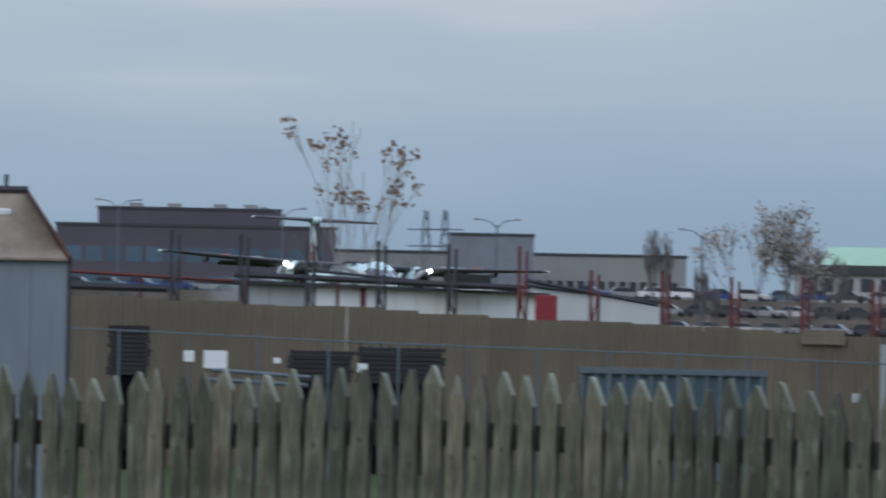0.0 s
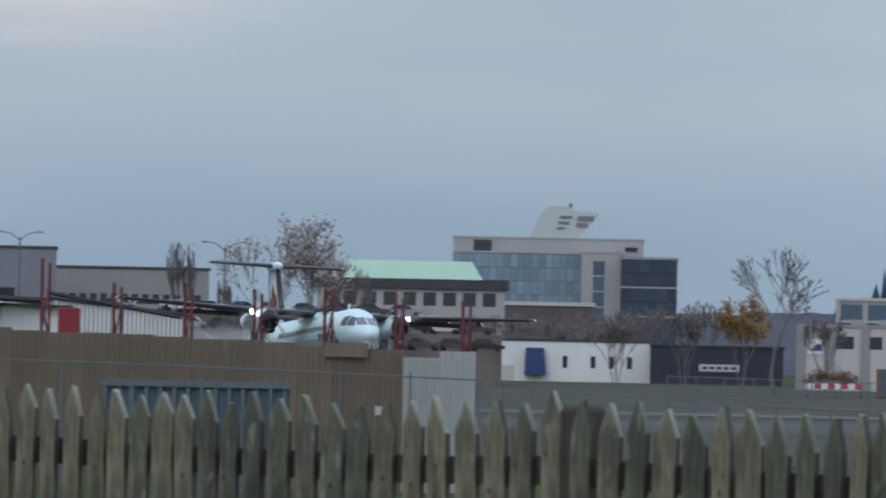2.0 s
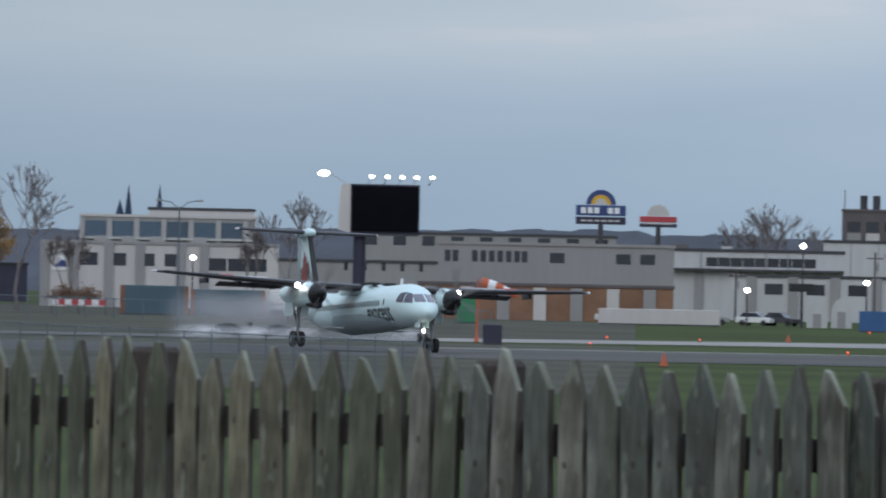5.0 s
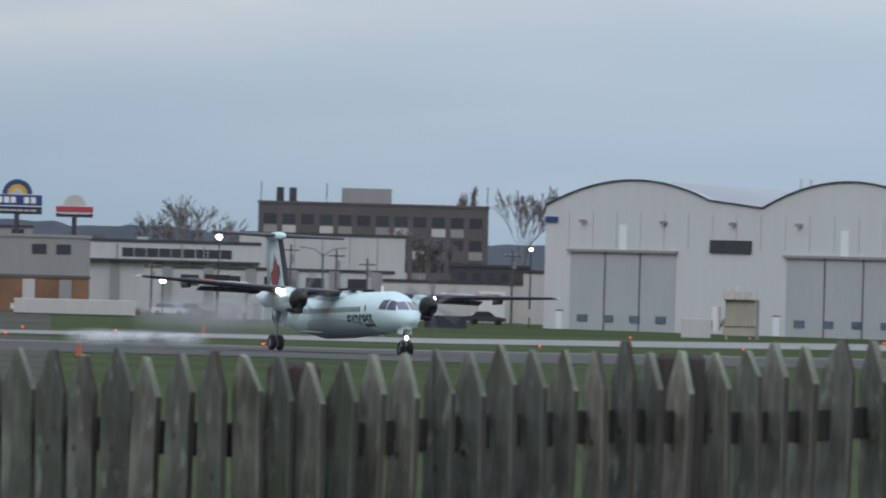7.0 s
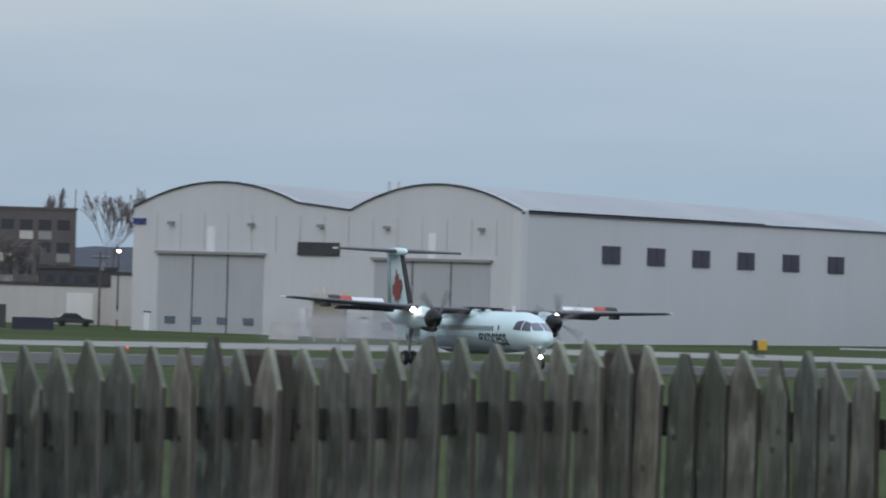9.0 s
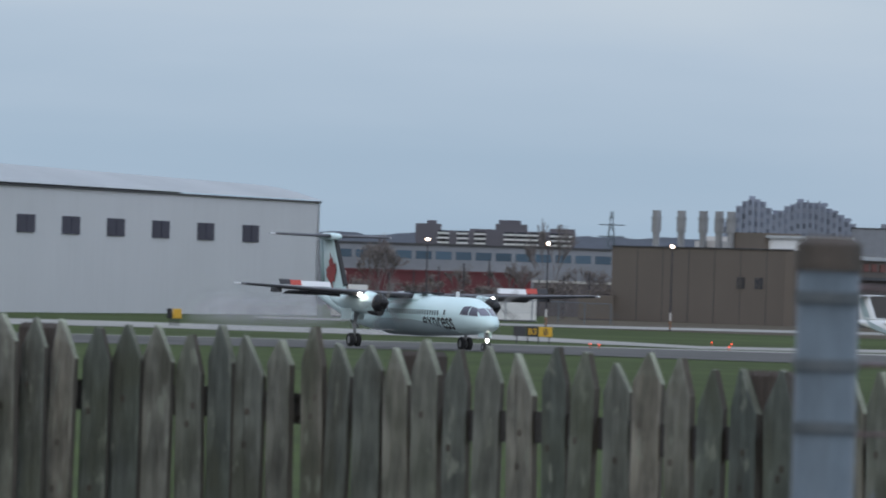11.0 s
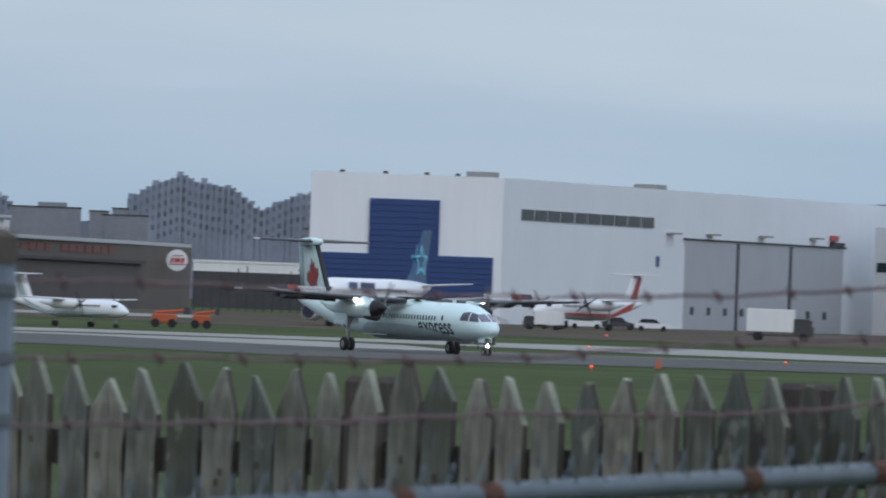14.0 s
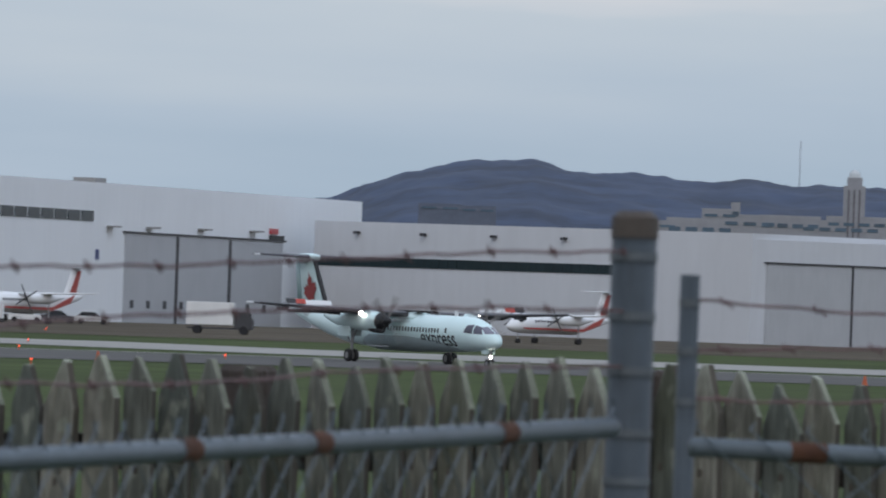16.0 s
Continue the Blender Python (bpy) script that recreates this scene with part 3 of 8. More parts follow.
def picket_mesh(kind):
    """A sawn board with a pointed head: grey weathered face, browner sawn edges with shade painted in, end-grain cuts
    of the head paled for skylight.
    """
    rng = random.Random(kind)
    w, h, t = 0.088 + rng.uniform(-0.007, 0.007), 1.9, 0.036
    tip, lean = 0.115 + rng.uniform(-0.02, 0.025), rng.uniform(-0.014, 0.010)
    flat = rng.uniform(0.003, 0.009)
    o = [(-w / 2, -h), (w / 2, -h), (w / 2 - rng.uniform(0, 0.004), -tip - rng.uniform(0, 0.016)), (flat + lean, -rng.uniform(0, 0.012)), (-flat + lean, -rng.uniform(0, 0.008)), (-w / 2 + rng.uniform(0, 0.004), -tip + rng.uniform(-0.01, 0.006))]
    bm = prism(o, -t, 0)
    bmesh.ops.bevel(bm, geom=[e for e in bm.edges if e.calc_length() > 0.045], offset=0.004, segments=1, affect="EDGES")
    # a split down the face of some boards
    if kind % 3 == 0:
        x = rng.uniform(-0.02, 0.02)
        add_box(bm, x - 0.002, x + 0.002, -t - 0.0015, -t + 0.001, -rng.uniform(0.5, 0.9), -rng.uniform(0.15, 0.3))
    bm.normal_update()
    # upward cuts take the skylit tone, side edges the shaded one
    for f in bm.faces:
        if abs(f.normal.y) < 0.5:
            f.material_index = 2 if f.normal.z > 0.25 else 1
    # knots stand a little proud of the worn face
    for _ in range(kind % 3):
        c = Vector((rng.uniform(-0.022, 0.022), -t, -rng.uniform(0.2, 0.7)))
        n = 7
        ring = [bm.verts.new(c + Vector((0.008 * math.cos(i * math.tau / n), -0.0008, 0.014 * math.sin(i * math.tau / n)))) for i in range(n)]
        bm.faces.new(ring[::-1]).material_index = 1
    me = bpy.data.meshes.new("picket")
    bm.to_mesh(me)
    bm.free()
    for k in ("picket", "picket_shade_knot", "picket_lit_cut"):
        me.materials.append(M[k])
    return me


def worn_tips():
    """Some boards have pale, lichen-worn tips; hue drifts from grey-green to brown from board to board."""
    n, l = M["picket"].node_tree.nodes, M["picket"].node_tree.links
    bsdf = n["Principled BSDF"]
    old = bsdf.inputs["Base Color"].links[0].from_socket
    info, tc, sep = n.new("ShaderNodeObjectInfo"), n.new("ShaderNodeTexCoord"), n.new("ShaderNodeSeparateXYZ")
    l.new(tc.outputs["Object"], sep.inputs[0])
    hue = n.new("ShaderNodeValToRGB")
    hue.color_ramp.elements[0].color, hue.color_ramp.elements[1].color = (0.92, 1.02, 1.0, 1), (1.10, 0.98, 0.90, 1)
    l.new(info.outputs["Random"], hue.inputs["Fac"])
    tint = n.new("ShaderNodeMixRGB")
    tint.blend_type = "MULTIPLY"
    tint.inputs["Fac"].default_value = 1.0
    l.new(old, tint.inputs["Color1"])
    l.new(hue.outputs[0], tint.inputs["Color2"])
    noise = n.new("ShaderNodeTexNoise")
    noise.inputs["Scale"].default_value = 22
    l.new(tc.outputs["Object"], noise.inputs["Vector"])
    edge = n.new("ShaderNodeMath")
    edge.operation = "MULTIPLY_ADD"
    edge.inputs[1].default_value = 0.14
    l.new(noise.outputs["Fac"], edge.inputs[0])
    l.new(sep.outputs["Z"], edge.inputs[2])
    tip = n.new("ShaderNodeMapRange")
    tip.inputs["From Min"].default_value, tip.inputs["From Max"].default_value = -0.02, 0.06
    l.new(edge.outputs[0], tip.inputs["Value"])
    some = n.new("ShaderNodeMapRange")
    some.inputs["From Min"].default_value, some.inputs["From Max"].default_value = 0.45, 0.75
    some.inputs["To Max"].default_value = 0.9
    l.new(info.outputs["Random"], some.inputs["Value"])
    fac = n.new("ShaderNodeMath")
    fac.operation = "MULTIPLY"
    l.new(tip.outputs[0], fac.inputs[0])
    l.new(some.outputs[0], fac.inputs[1])
    pale = n.new("ShaderNodeMixRGB")
    pale.inputs["Color2"].default_value = (0.27, 0.28, 0.24, 1)
    l.new(fac.outputs[0], pale.inputs["Fac"])
    l.new(tint.outputs[0], pale.inputs["Color1"])
    # dark stains and pale lichen, different on every board
    off = n.new("ShaderNodeVectorMath")
    off.operation = "MULTIPLY_ADD"
    off.inputs[1].default_value = (1, 1, 0.3)
    shift = n.new("ShaderNodeMath")
    shift.operation = "MULTIPLY"
    shift.inputs[1].default_value = 40
    l.new(info.outputs["Random"], shift.inputs[0])
    l.new(tc.outputs["Object"], off.inputs[0])
    l.new(shift.outputs[0], off.inputs[2])
    last = pale.outputs[0]
    for scale_, lo_, hi_, most, tone in ((9, 0.50, 0.68, 0.7, (0.040, 0.035, 0.026, 1)), (26, 0.60, 0.70, 0.75, (0.24, 0.25, 0.205, 1)), (4.5, 0.5, 0.75, 0.5, (0.085, 0.100, 0.062, 1))):
        tex, rng_, mix = n.new("ShaderNodeTexNoise"), n.new("ShaderNodeMapRange"), n.new("ShaderNodeMixRGB")
        tex.inputs["Scale"].default_value, tex.inputs["Detail"].default_value = scale_, 5
        l.new(off.outputs[0], tex.inputs["Vector"])
        rng_.inputs["From Min"].default_value, rng_.inputs["From Max"].default_value = lo_, hi_
        rng_.inputs["To Max"].default_value = most
        l.new(tex.outputs["Fac"], rng_.inputs["Value"])
        l.new(rng_.outputs[0], mix.inputs["Fac"])
        l.new(last, mix.inputs["Color1"])
        mix.inputs["Color2"].default_value = tone
        last = mix.outputs[0]
    l.new(last, bsdf.inputs["Base Color"])


worn_tips()
# the part of the run under the trees is mossier
M["picket_mossy"] = M["picket"].copy()
M["picket_mossy"].name = "picket_mossy"
for nd in M["picket_mossy"].node_tree.nodes:
    if nd.type == "VECT_MATH" and nd.operation == "SCALE":
        nd.inputs[0].default_value = (0.132, 0.128, 0.094)


def picket_fence():
    f = thing("picket_fence", Matrix(), "weathered grey wooden picket fence with pointed tops", "fence")
    kinds = [picket_mesh(i) for i in range(20)]
    mossy = [k.copy() for k in kinds]
    for k in mossy:
        k.materials[0] = M["picket_mossy"]
    rng = random.Random(5)
    # bearings of every fourth picket along the uneven run
    run = (-13.05, -12.61, -12.181, -11.752, -11.335, -10.907, -10.455, -9.993, -9.543, -9.117, -8.675, -8.17, -7.65, -7.091, -6.545, -5.999, -5.485, -4.934, -4.339, -3.792, -3.177, -2.541, -1.921, -1.303, -0.698, -0.131, 0.47, 1.125, 1.704, 2.306, 2.908, 3.455, 4.079, 4.68, 5.334, 6.003, 6.728, 7.438, 8.127, 8.85, 9.56, 10.217, 10.884, 11.581, 12.333, 13.08)
    for a0, a1 in zip(run, run[1:]):
        for k in range(4):
            az = a0 + (a1 - a0) * (k + (rng.uniform(-0.07, 0.07) if k else 0)) / 4
            d, e = fence_at(az)
            gap = math.radians(a1 - a0) / 4 * d
            z = EYE + e * d / 21000 + rng.gauss(0, 0.016)
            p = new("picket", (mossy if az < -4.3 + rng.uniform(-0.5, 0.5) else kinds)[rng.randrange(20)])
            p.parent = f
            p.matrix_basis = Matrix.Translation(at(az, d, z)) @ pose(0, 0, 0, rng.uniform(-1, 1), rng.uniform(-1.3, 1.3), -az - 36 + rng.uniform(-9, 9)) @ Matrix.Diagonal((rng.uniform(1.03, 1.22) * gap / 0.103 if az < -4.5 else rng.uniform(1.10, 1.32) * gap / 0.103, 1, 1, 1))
    stops = (-13.0, -8.7, -7.1, -5.51, -3.85, -2.02, -0.16, 1.58, 3.42, 5.1, 7.26, 9.36, 11.33, 13.1)
    for a, c in zip(stops, stops[1:]):
        for drop in (0.27, 1.35):
            n = max(int((c - a) / 0.1), 1)
            bm = bmesh.new()
            rows_ = []
            for i in range(n + 1):
                b_ = a + (c - a) * i / n
                d, e = fence_at(b_)
                o = at(b_, d + 0.075, EYE + e * d / 21000 - drop)
                y = at(b_, 1.0)
                rows_.append([bm.verts.new(o + y * s + Vector((0, 0, k))) for s, k in ((-0.02, -0.055), (0.02, -0.055), (0.02, 0.055), (-0.02, 0.055))])
            for r0, r1 in zip(rows_, rows_[1:]):
                for i in range(4):
                    bm.faces.new((r0[i], r0[(i + 1) % 4], r1[(i + 1) % 4], r1[i]))
            bmesh.ops.recalc_face_normals(bm, faces=bm.faces[:])
            part("rail", bm, "fence_rail", f, "dark wooden rail behind the pickets")
    for a in stops[2:-1]:
        d, e = fence_at(a)
        b = box(-0.07, 0.07, -0.07, 0.07, -1.95, 0.0, 0.018)
        bmesh.ops.transform(b, matrix=Matrix.Translation(at(a, d + 0.19, EYE + e * d / 21000 - 0.02)) @ pose(0, 0, 0, 0, 0, -a - 38), verts=b.verts)
        part("fence_post", b, "fence_post", f, "dark square post behind the pickets")


picket_fence()


# ---- buildings, from the first bearing to the last ----
def base(d):
    return gz(d)


def tall(e, d):
    """Height above its own ground of a point e/21000 above the eye's level at distance d."""
    return EYE + e * d / 21000 - gz(d)


# brick and glass offices far behind the shed
b, L = block("office_block", -11.963, 1500, -10.612, 1500, 40, tall(200, 1500), "purple_wall", "long dark brown office block with window bands")
windows(b, grid(1.2, L - 3.4, 13, 8.0, 11.6, 2), 2.0, 1.9, "glass_blue")
b, L = block("office_block", -11.763, 1545, -10.879, 1545, 40, tall(230, 1545), "purple_wall", "dark brown upper office block with flat roof")
for x in (4, 9, 15, 19):
    part("roof_unit", box(x, x + 1.8, 6, 8, tall(230, 1545), tall(230, 1545) + 0.9), "grey_wall", b)

b, L = block("warehouse", -10.62, 1600, -8.918, 1600, 50, tall(162, 1600), "grey_wall", "long low grey warehouse with narrow windows")
windows(b, grid(16, L - 2, 22, 8.6, 8.6, 1), 0.9, 2.2)
b, L = block("warehouse_tower", -10.061, 1560, -9.657, 1560, 30, tall(195, 1560), "far_city", "grey windowless block on a warehouse")

# green-roofed pavilion
b, L = block("pavilion", -8.40, 1950, -7.49, 1950, 30, tall(138, 1950), "office_stone", "pale building with a row of dark windows and a green roof", roof="dark_grey", cap=1.6)
windows(b, grid(1.2, L - 3.6, 9, tall(108, 1950), 0, 1), 2.1, 2.2)
z0 = tall(149, 1950)
m0 = 3.9
bm = bmesh.new()
v = [bm.verts.new(p) for p in ((m0, -0.5, z0), (L - m0 + 0.6, -0.5, z0), (L - m0 + 0.6, 30, z0), (m0, 30, z0), (m0 + 1.6, 6, z0 + 3.6), (L - m0 - 1.6, 6, z0 + 3.6), (L - m0 - 1.6, 22, z0 + 3.6), (m0 + 1.6, 22, z0 + 3.6))]
for q in ((0, 1, 5, 4), (1, 2, 6, 5), (2, 3, 7, 6), (3, 0, 4, 7), (4, 5, 6, 7), (3, 2, 1, 0)):
    bm.faces.new([v[i] for i in q])
part("roof", bm, "green_roof", b, "pale green sheet-metal roof")

# glass office complex
b, L = block("glass_office", -7.738, 2300, -7.124, 2300, 40, tall(204, 2300), "teal", "blue glass curtain-wall office building", roof="office_stone")
nx, nz = 18, 8
windows(b, grid(0.0, L - L / nx, nx, 2, tall(204, 2300) - (tall(204, 2300) - 2) / nz, nz), L / nx - 0.07, (tall(204, 2300) - 2) / nz - 0.12, "curtain_glass")
b, L = block("penthouse", -7.745, 2312, -6.825, 2312, 30, tall(230, 2312), "office_stone", "pale concrete penthouse storey of an office building", roof="office_stone")
part("louvre", box(4, 7.5, -0.3, 0.1, tall(208, 2300), tall(228, 2300)), "dark_grey", b)
part("sign_board", box(L - 3.6, L - 1.2, -0.2, 0.05, tall(212, 2300), tall(219, 2300)), "navy", b)
b, L = block("stair_tower", -7.124, 2295, -6.933, 2295, 30, tall(207, 2295), "office_stone", "pale stair tower with a glass strip", roof="office_stone")
windows(b, [(2.3, 4 + i * 3.0) for i in range(6)], 2.2, 2.7, "glass_blue")
b, L = block("glass_office", -6.933, 2290, -6.66, 2290, 35, tall(198, 2290), "navy", "dark blue glass office wing", roof="navy")
windows(b, grid(0.05, L - 1.85, 6, 3, tall(198, 2290) - 2.6, 7), 1.75, 2.5, "wing_glass")
for k_ in range(4):
    part("floor_band", box(-0.05, L + 0.05, -0.16, 0.02, 5.4 + k_ * 5.6, 5.7 + k_ * 5.6), "office_stone", b)

b, L = block("long_store", -7.53, 2120, -7.06, 2120, 14, tall(112, 2120), "brown_wall", "long low store with a pale roof edge", roof="dull_white", cap=0.7)
b, L = block("far_tower_block", -8.02, 2500, -7.73, 2500, 14, tall(178, 2500), "condo", "far dark stepped office tower", roof="condo")
windows(b, grid(0.6, L - 2.2, 6, tall(150, 2500), tall(168, 2500), 2), 1.5, 1.2, "hazed_pane")
part("upper_storey", box(L * 0.18, L * 0.42, 2, 9, tall(178, 2500), tall(186, 2500)), "office_stone", b)

# inclined tower far away
T0 = front(-7.371, 4500, -7.040, 4500)
tower = thing("inclined_tower", T0[0], "distant pale inclined concrete tower", "tower")
L = T0[1]
k = 4500 / 21000
zz = lambda e: EYE + e * k
part("mast_body", prism([(0, gz(4500) - 0.5), (L * 0.65, gz(4500) - 0.5), (L * 0.70, zz(235)), (L, zz(276)), (L * 0.98, zz(278)), (L * 0.62, zz(281)), (L * 0.58, zz(288)), (L * 0.28, zz(289)), (L * 0.22, zz(284)), (L * 0.16, zz(276)), (0, zz(238))], 0, 12), "tower_concrete", tower)
for x0, x1, e0, e1 in ((0.42, 0.60, 268, 272), (0.40, 0.56, 258, 262), (0.38, 0.50, 249, 252), (0.68, 0.92, 264, 272), (0.66, 0.82, 253, 260), (0.55, 0.60, 288, 294)):
    part("window_band", box(L * x0, L * x1, -0.5, 0.2, zz(e0), zz(e1)), "far_city", tower)

# low white sheds behind the brown fence
b, L = block("white_building", -8.317, 1705, -7.634, 1705, 20, tall(60, 1700), "white_wall", "low white building with dark door openings")
windows(b, [(0.9, 1.6), (5.6, 1.6), (14.4, 1.4), (17.6, 1.4)], 1.7, 3.0)
b, L = block("white_building", -7.634, 1690, -6.783, 1690, 20, tall(49, 1690), "white_wall", "low white flat-roofed building with slit windows")
windows(b, [(12.6, 2.0), (16.6, 2.0), (19.2, 2.0), (21.8, 2.0)], 0.75, 1.7)
part("roller_door", box(2.3, 5.7, -0.12, 0.05, 0, 2.2), "pale_wall", b)
part("blue_awning", prism([(7.2, 1.0), (10.3, 1.0), (10.0, 4.8), (7.4, 4.8)], -1.5, 0.0), "sign_blue", b)
b, L = block("dark_shop", -6.782, 1680, -6.14, 1680, 20, tall(43, 1680), "navy", "low dark navy shop front with a pale sign", roof="black")
part("sign_board", box(6.9, 12.6, -0.2, 0.02, 1.9, 2.9), "pale_wall", b, "pale sign with unreadable dark bars")
for i in range(5):
    part("sign_bar", box(7.4 + i * 1.0, 8.1 + i * 1.0, -0.26, -0.19, 2.2, 2.6), "dark_grey", b)

# offices and yards between the pavilion and the hangar
D = 1420
b, L = block("showroom", -6.076, D, -4.93, D, 25, tall(84, D), "pale_wall", "pale two-storey building with dark window bays", roof="grey_wall")
windows(b, [(4.6 + i * 3.4, tall(46, D)) for i in range(4)] + [(20 + i * 2.4, tall(40, D)) for i in range(3)], 2.2, 1.5)
for x in (-0.1, 3.4, 7.6, 11.3, 16.2, 19.0):
    part("pier", box(x, x + 1.1, -0.3, 0.02, 0, tall(86, D)), "grey_wall", b)
part("sign_panel", box(1.3, 3.3, -0.14, 0.02, tall(36, D), tall(62, D)), "white_wall", b)
part("sign_shape", prism([(1.6, tall(42, D)), (3.1, tall(42, D)), (2.9, tall(52, D)), (2.5, tall(55, D))], -0.2, -0.13), "sign_blue", b)
for x in (6.3, 9.6, 13.0, 18.2):
    part("roof_unit", box(x, x + 1.6, 3, 5, tall(84, D), tall(84, D) + 1.0), "grey_wall", b)
b, L = block("upper_office", -5.888, D + 60, -5.042, D + 60, 25, tall(132, D + 60), "grey_wall", "set-back grey office with ribbon windows", roof="pale_wall")
windows(b, [(0.6 + i * 3.4, tall(98, D + 60)) for i in range(6)], 2.6, 1.9, "glass_blue")
for i in range(7):
    part("pier", box(-0.1 + i * 3.4, 0.5 + i * 3.4, -0.35, 0.02, 0, tall(130, D + 60)), "office_stone", b)
part("ledge", box(0, L, -0.5, 0.02, tall(93, D + 60), tall(96, D + 60)), "dull_white", b)
b, L = block("plant_room", -5.56, D + 80, -5.05, D + 80, 12, tall(146, D + 80), "pale_wall", "pale plant room on a roof")
b, L = block("long_store", -5.0, 1480, -3.9, 1480, 25, tall(60, 1480), "grey_wall", "long grey store with slit windows")
windows(b, grid(10, L - 2, 8, tall(46, 1480), 0, 1), 0.5, 1.1)
b, L = block("far_office", -4.55, 1700, -3.3, 1700, 25, tall(112, 1700), "grey_wall", "far grey office with dark windows", roof="dark_grey")
windows(b, grid(1, L - 3, 9, tall(92, 1700), 0, 1), 1.8, 1.4)
b, L = block("grey_office", -4.16, 1350, -3.019, 1350, 25, tall(96, 1350), "grey_wall", "two-storey grey office with square windows", roof="grey_wall")
s = L / 418
windows(b, [(x * s, tall(66, 1350)) for x in (12, 26, 60, 75, 90, 105, 120, 135, 148)], 10 * s, 20 * s)
windows(b, [(x * s, tall(66, 1350)) for x in (198, 315, 358)], 26 * s, 18 * s)
b, L = block("brick_shops", -4.25, 1330, -3.02, 1330, 12, tall(24, 1330), "brick", "low brick shop row with pale piers", roof="brown_wall")
for i in range(7):
    part("pier", box(0.6 + i * 4.1, 2.0 + i * 4.1, -0.25, 0.02, 0, tall(22, 1330)), "pale_wall" if i % 2 else "grey_wall", b)
b, L = block("brown_block", -2.213, 1750, -1.101, 1750, 30, tall(168, 1750), "brown_wall", "weathered brown five-storey office block with pale panels", roof="brown_wall")
hh = tall(168, 1750)
windows(b, grid(0.8, L - 2.8, 12, hh - 9.6, hh - 3.0, 3), 1.9, 1.5, "glass_dark", None)
for k_ in range(3):
    for i in range(12):
        if (i * 7 + k_ * 5) % 3:
            part("spandrel", box(0.8 + i * (L - 3.6) / 11, 2.8 + i * (L - 3.6) / 11, -0.12, 0.02, hh - 11.0 + k_ * 3.3, hh - 9.8 + k_ * 3.3), "pale_wall" if (i + k_) % 2 else "grey_wall", b)
part("plant_room", box(12.2, 19.6, 8, 16, hh, tall(199, 1750)), "grey_wall", b)
for x in (3.1, 5.0):
    part("chimney", tube((x, 6, hh), (x, 6, tall(197, 1750)), 0.55, n=10), "dark_grey", b)
for x in (0.3, 10, 33.8):
    part("mast", tube((x, 5, hh), (x, 5, hh + 3.2), 0.07, n=5), "dark_grey", b)
b, L = block("white_warehouse", -3.15, 1450, -2.2, 1450, 20, tall(92, 1450), "dull_white", "low white warehouse with a dark ribbon window")
windows(b, [(7.2 + i * 1.5, tall(66, 1450)) for i in range(9)], 1.42, 1.1)
part("roof_unit", box(3, 5, 4, 6, tall(92, 1450), tall(104, 1450)), "brown_wall", b)
part("roof_unit", box(9, 10.4, 4, 6, tall(92, 1450), tall(102, 1450)), "office_stone", b)
for x in (1.0, 5.8, 11.2, 15.6, 20.4):
    part("pier", box(x, x + 1.1, -0.35, 0.02, 0, tall(60, 1450)), "grey_wall", b)
part("canopy", box(0, L, -1.2, 0.02, tall(58, 1450), tall(62, 1450)), "dark_grey", b)
for x in (6.6, 14.5, 17.2):
    part("drain_pipe", tube((x, -0.12, 0), (x, -0.12, tall(90, 1450)), 0.08, n=5), "grey_wall", b)
b, L = block("white_warehouse", -2.3, 1500, -1.5, 1500, 20, tall(112, 1500), "dull_white", "tall white windowless warehouse")
for i in range(1, 6):
    part("panel_joint", box(L * i / 6 - 0.06, L * i / 6 + 0.06, -0.05, 0.02, 0, tall(112, 1500)), "grey_wall", b)
b, L = block("grey_warehouse", -2.75, 1420, -1.55, 1420, 12, tall(48, 1420), "dull_white", "pale warehouse with grey piers")
windows(b, [(4.2 + i * 5, tall(18, 1420)) for i in range(5)], 2.2, 1.3)
for i in range(6):
    part("pier", box(2 + i * 5, 3.2 + i * 5, -0.3, 0.02, 0, tall(50, 1420)), "grey_wall", b)
b, L = block("pale_annex", -1.60, 1360, -0.80, 1360, 14, tall(34, 1360), "pale_wall", "pale grey annex beside a hangar")
part("roller_door", box(11, 14, -0.1, 0.05, 0, 3.6), "white_wall", b)
b, L = block("pale_annex", -0.925, 1352, -0.80, 1352, 10, tall(56, 1352), "pale_wall", "tall pale link between an annex and a hangar")
b, L = block("grey_annex", -1.28, 1400, -0.90, 1400, 14, tall(64, 1400), "dark_grey", "dark grey annex with small windows")
windows(b, grid(1, 6, 4, tall(36, 1400), 0, 1), 0.9, 1.2)

# twin-arched hangar
m, L = front(-0.824, 1290, 1.050, 1250, base(1260))
hangar = thing("arched_hangar", m, "grey-white hangar with two arched roofs and sliding doors", "hangar")
dpt = 75
k = 1270 / 21000
zt = lambda e: EYE + e * k - base(1260)
X1 = lambda az: meet(m, az)
arch = [(X1(a), zt(228 - 43 * ((a + 0.396) / 0.405) ** 2)) for a in [-0.824 + 0.787 * i / 14 for i in range(15)]]
arch2 = [(X1(a), zt(231 - 48 * ((a - 0.645) / 0.42) ** 2)) for a in [0.222 + 0.819 * i / 14 for i in range(15)]]
arch2[-1] = (L, arch2[-1][1])
part("wall", prism([(0, -0.5)] + arch + arch2 + [(L, -0.5)], 0, 1.0), "hangar_white", hangar)
edge = bmesh.new()
for a, c in zip(arch + arch2, (arch + arch2)[1:]):
    add_tube(edge, (a[0], -0.15, a[1]), (c[0], -0.15, c[1]), 0.11, n=5)
part("roof_edge", edge, "dark_grey", hangar)
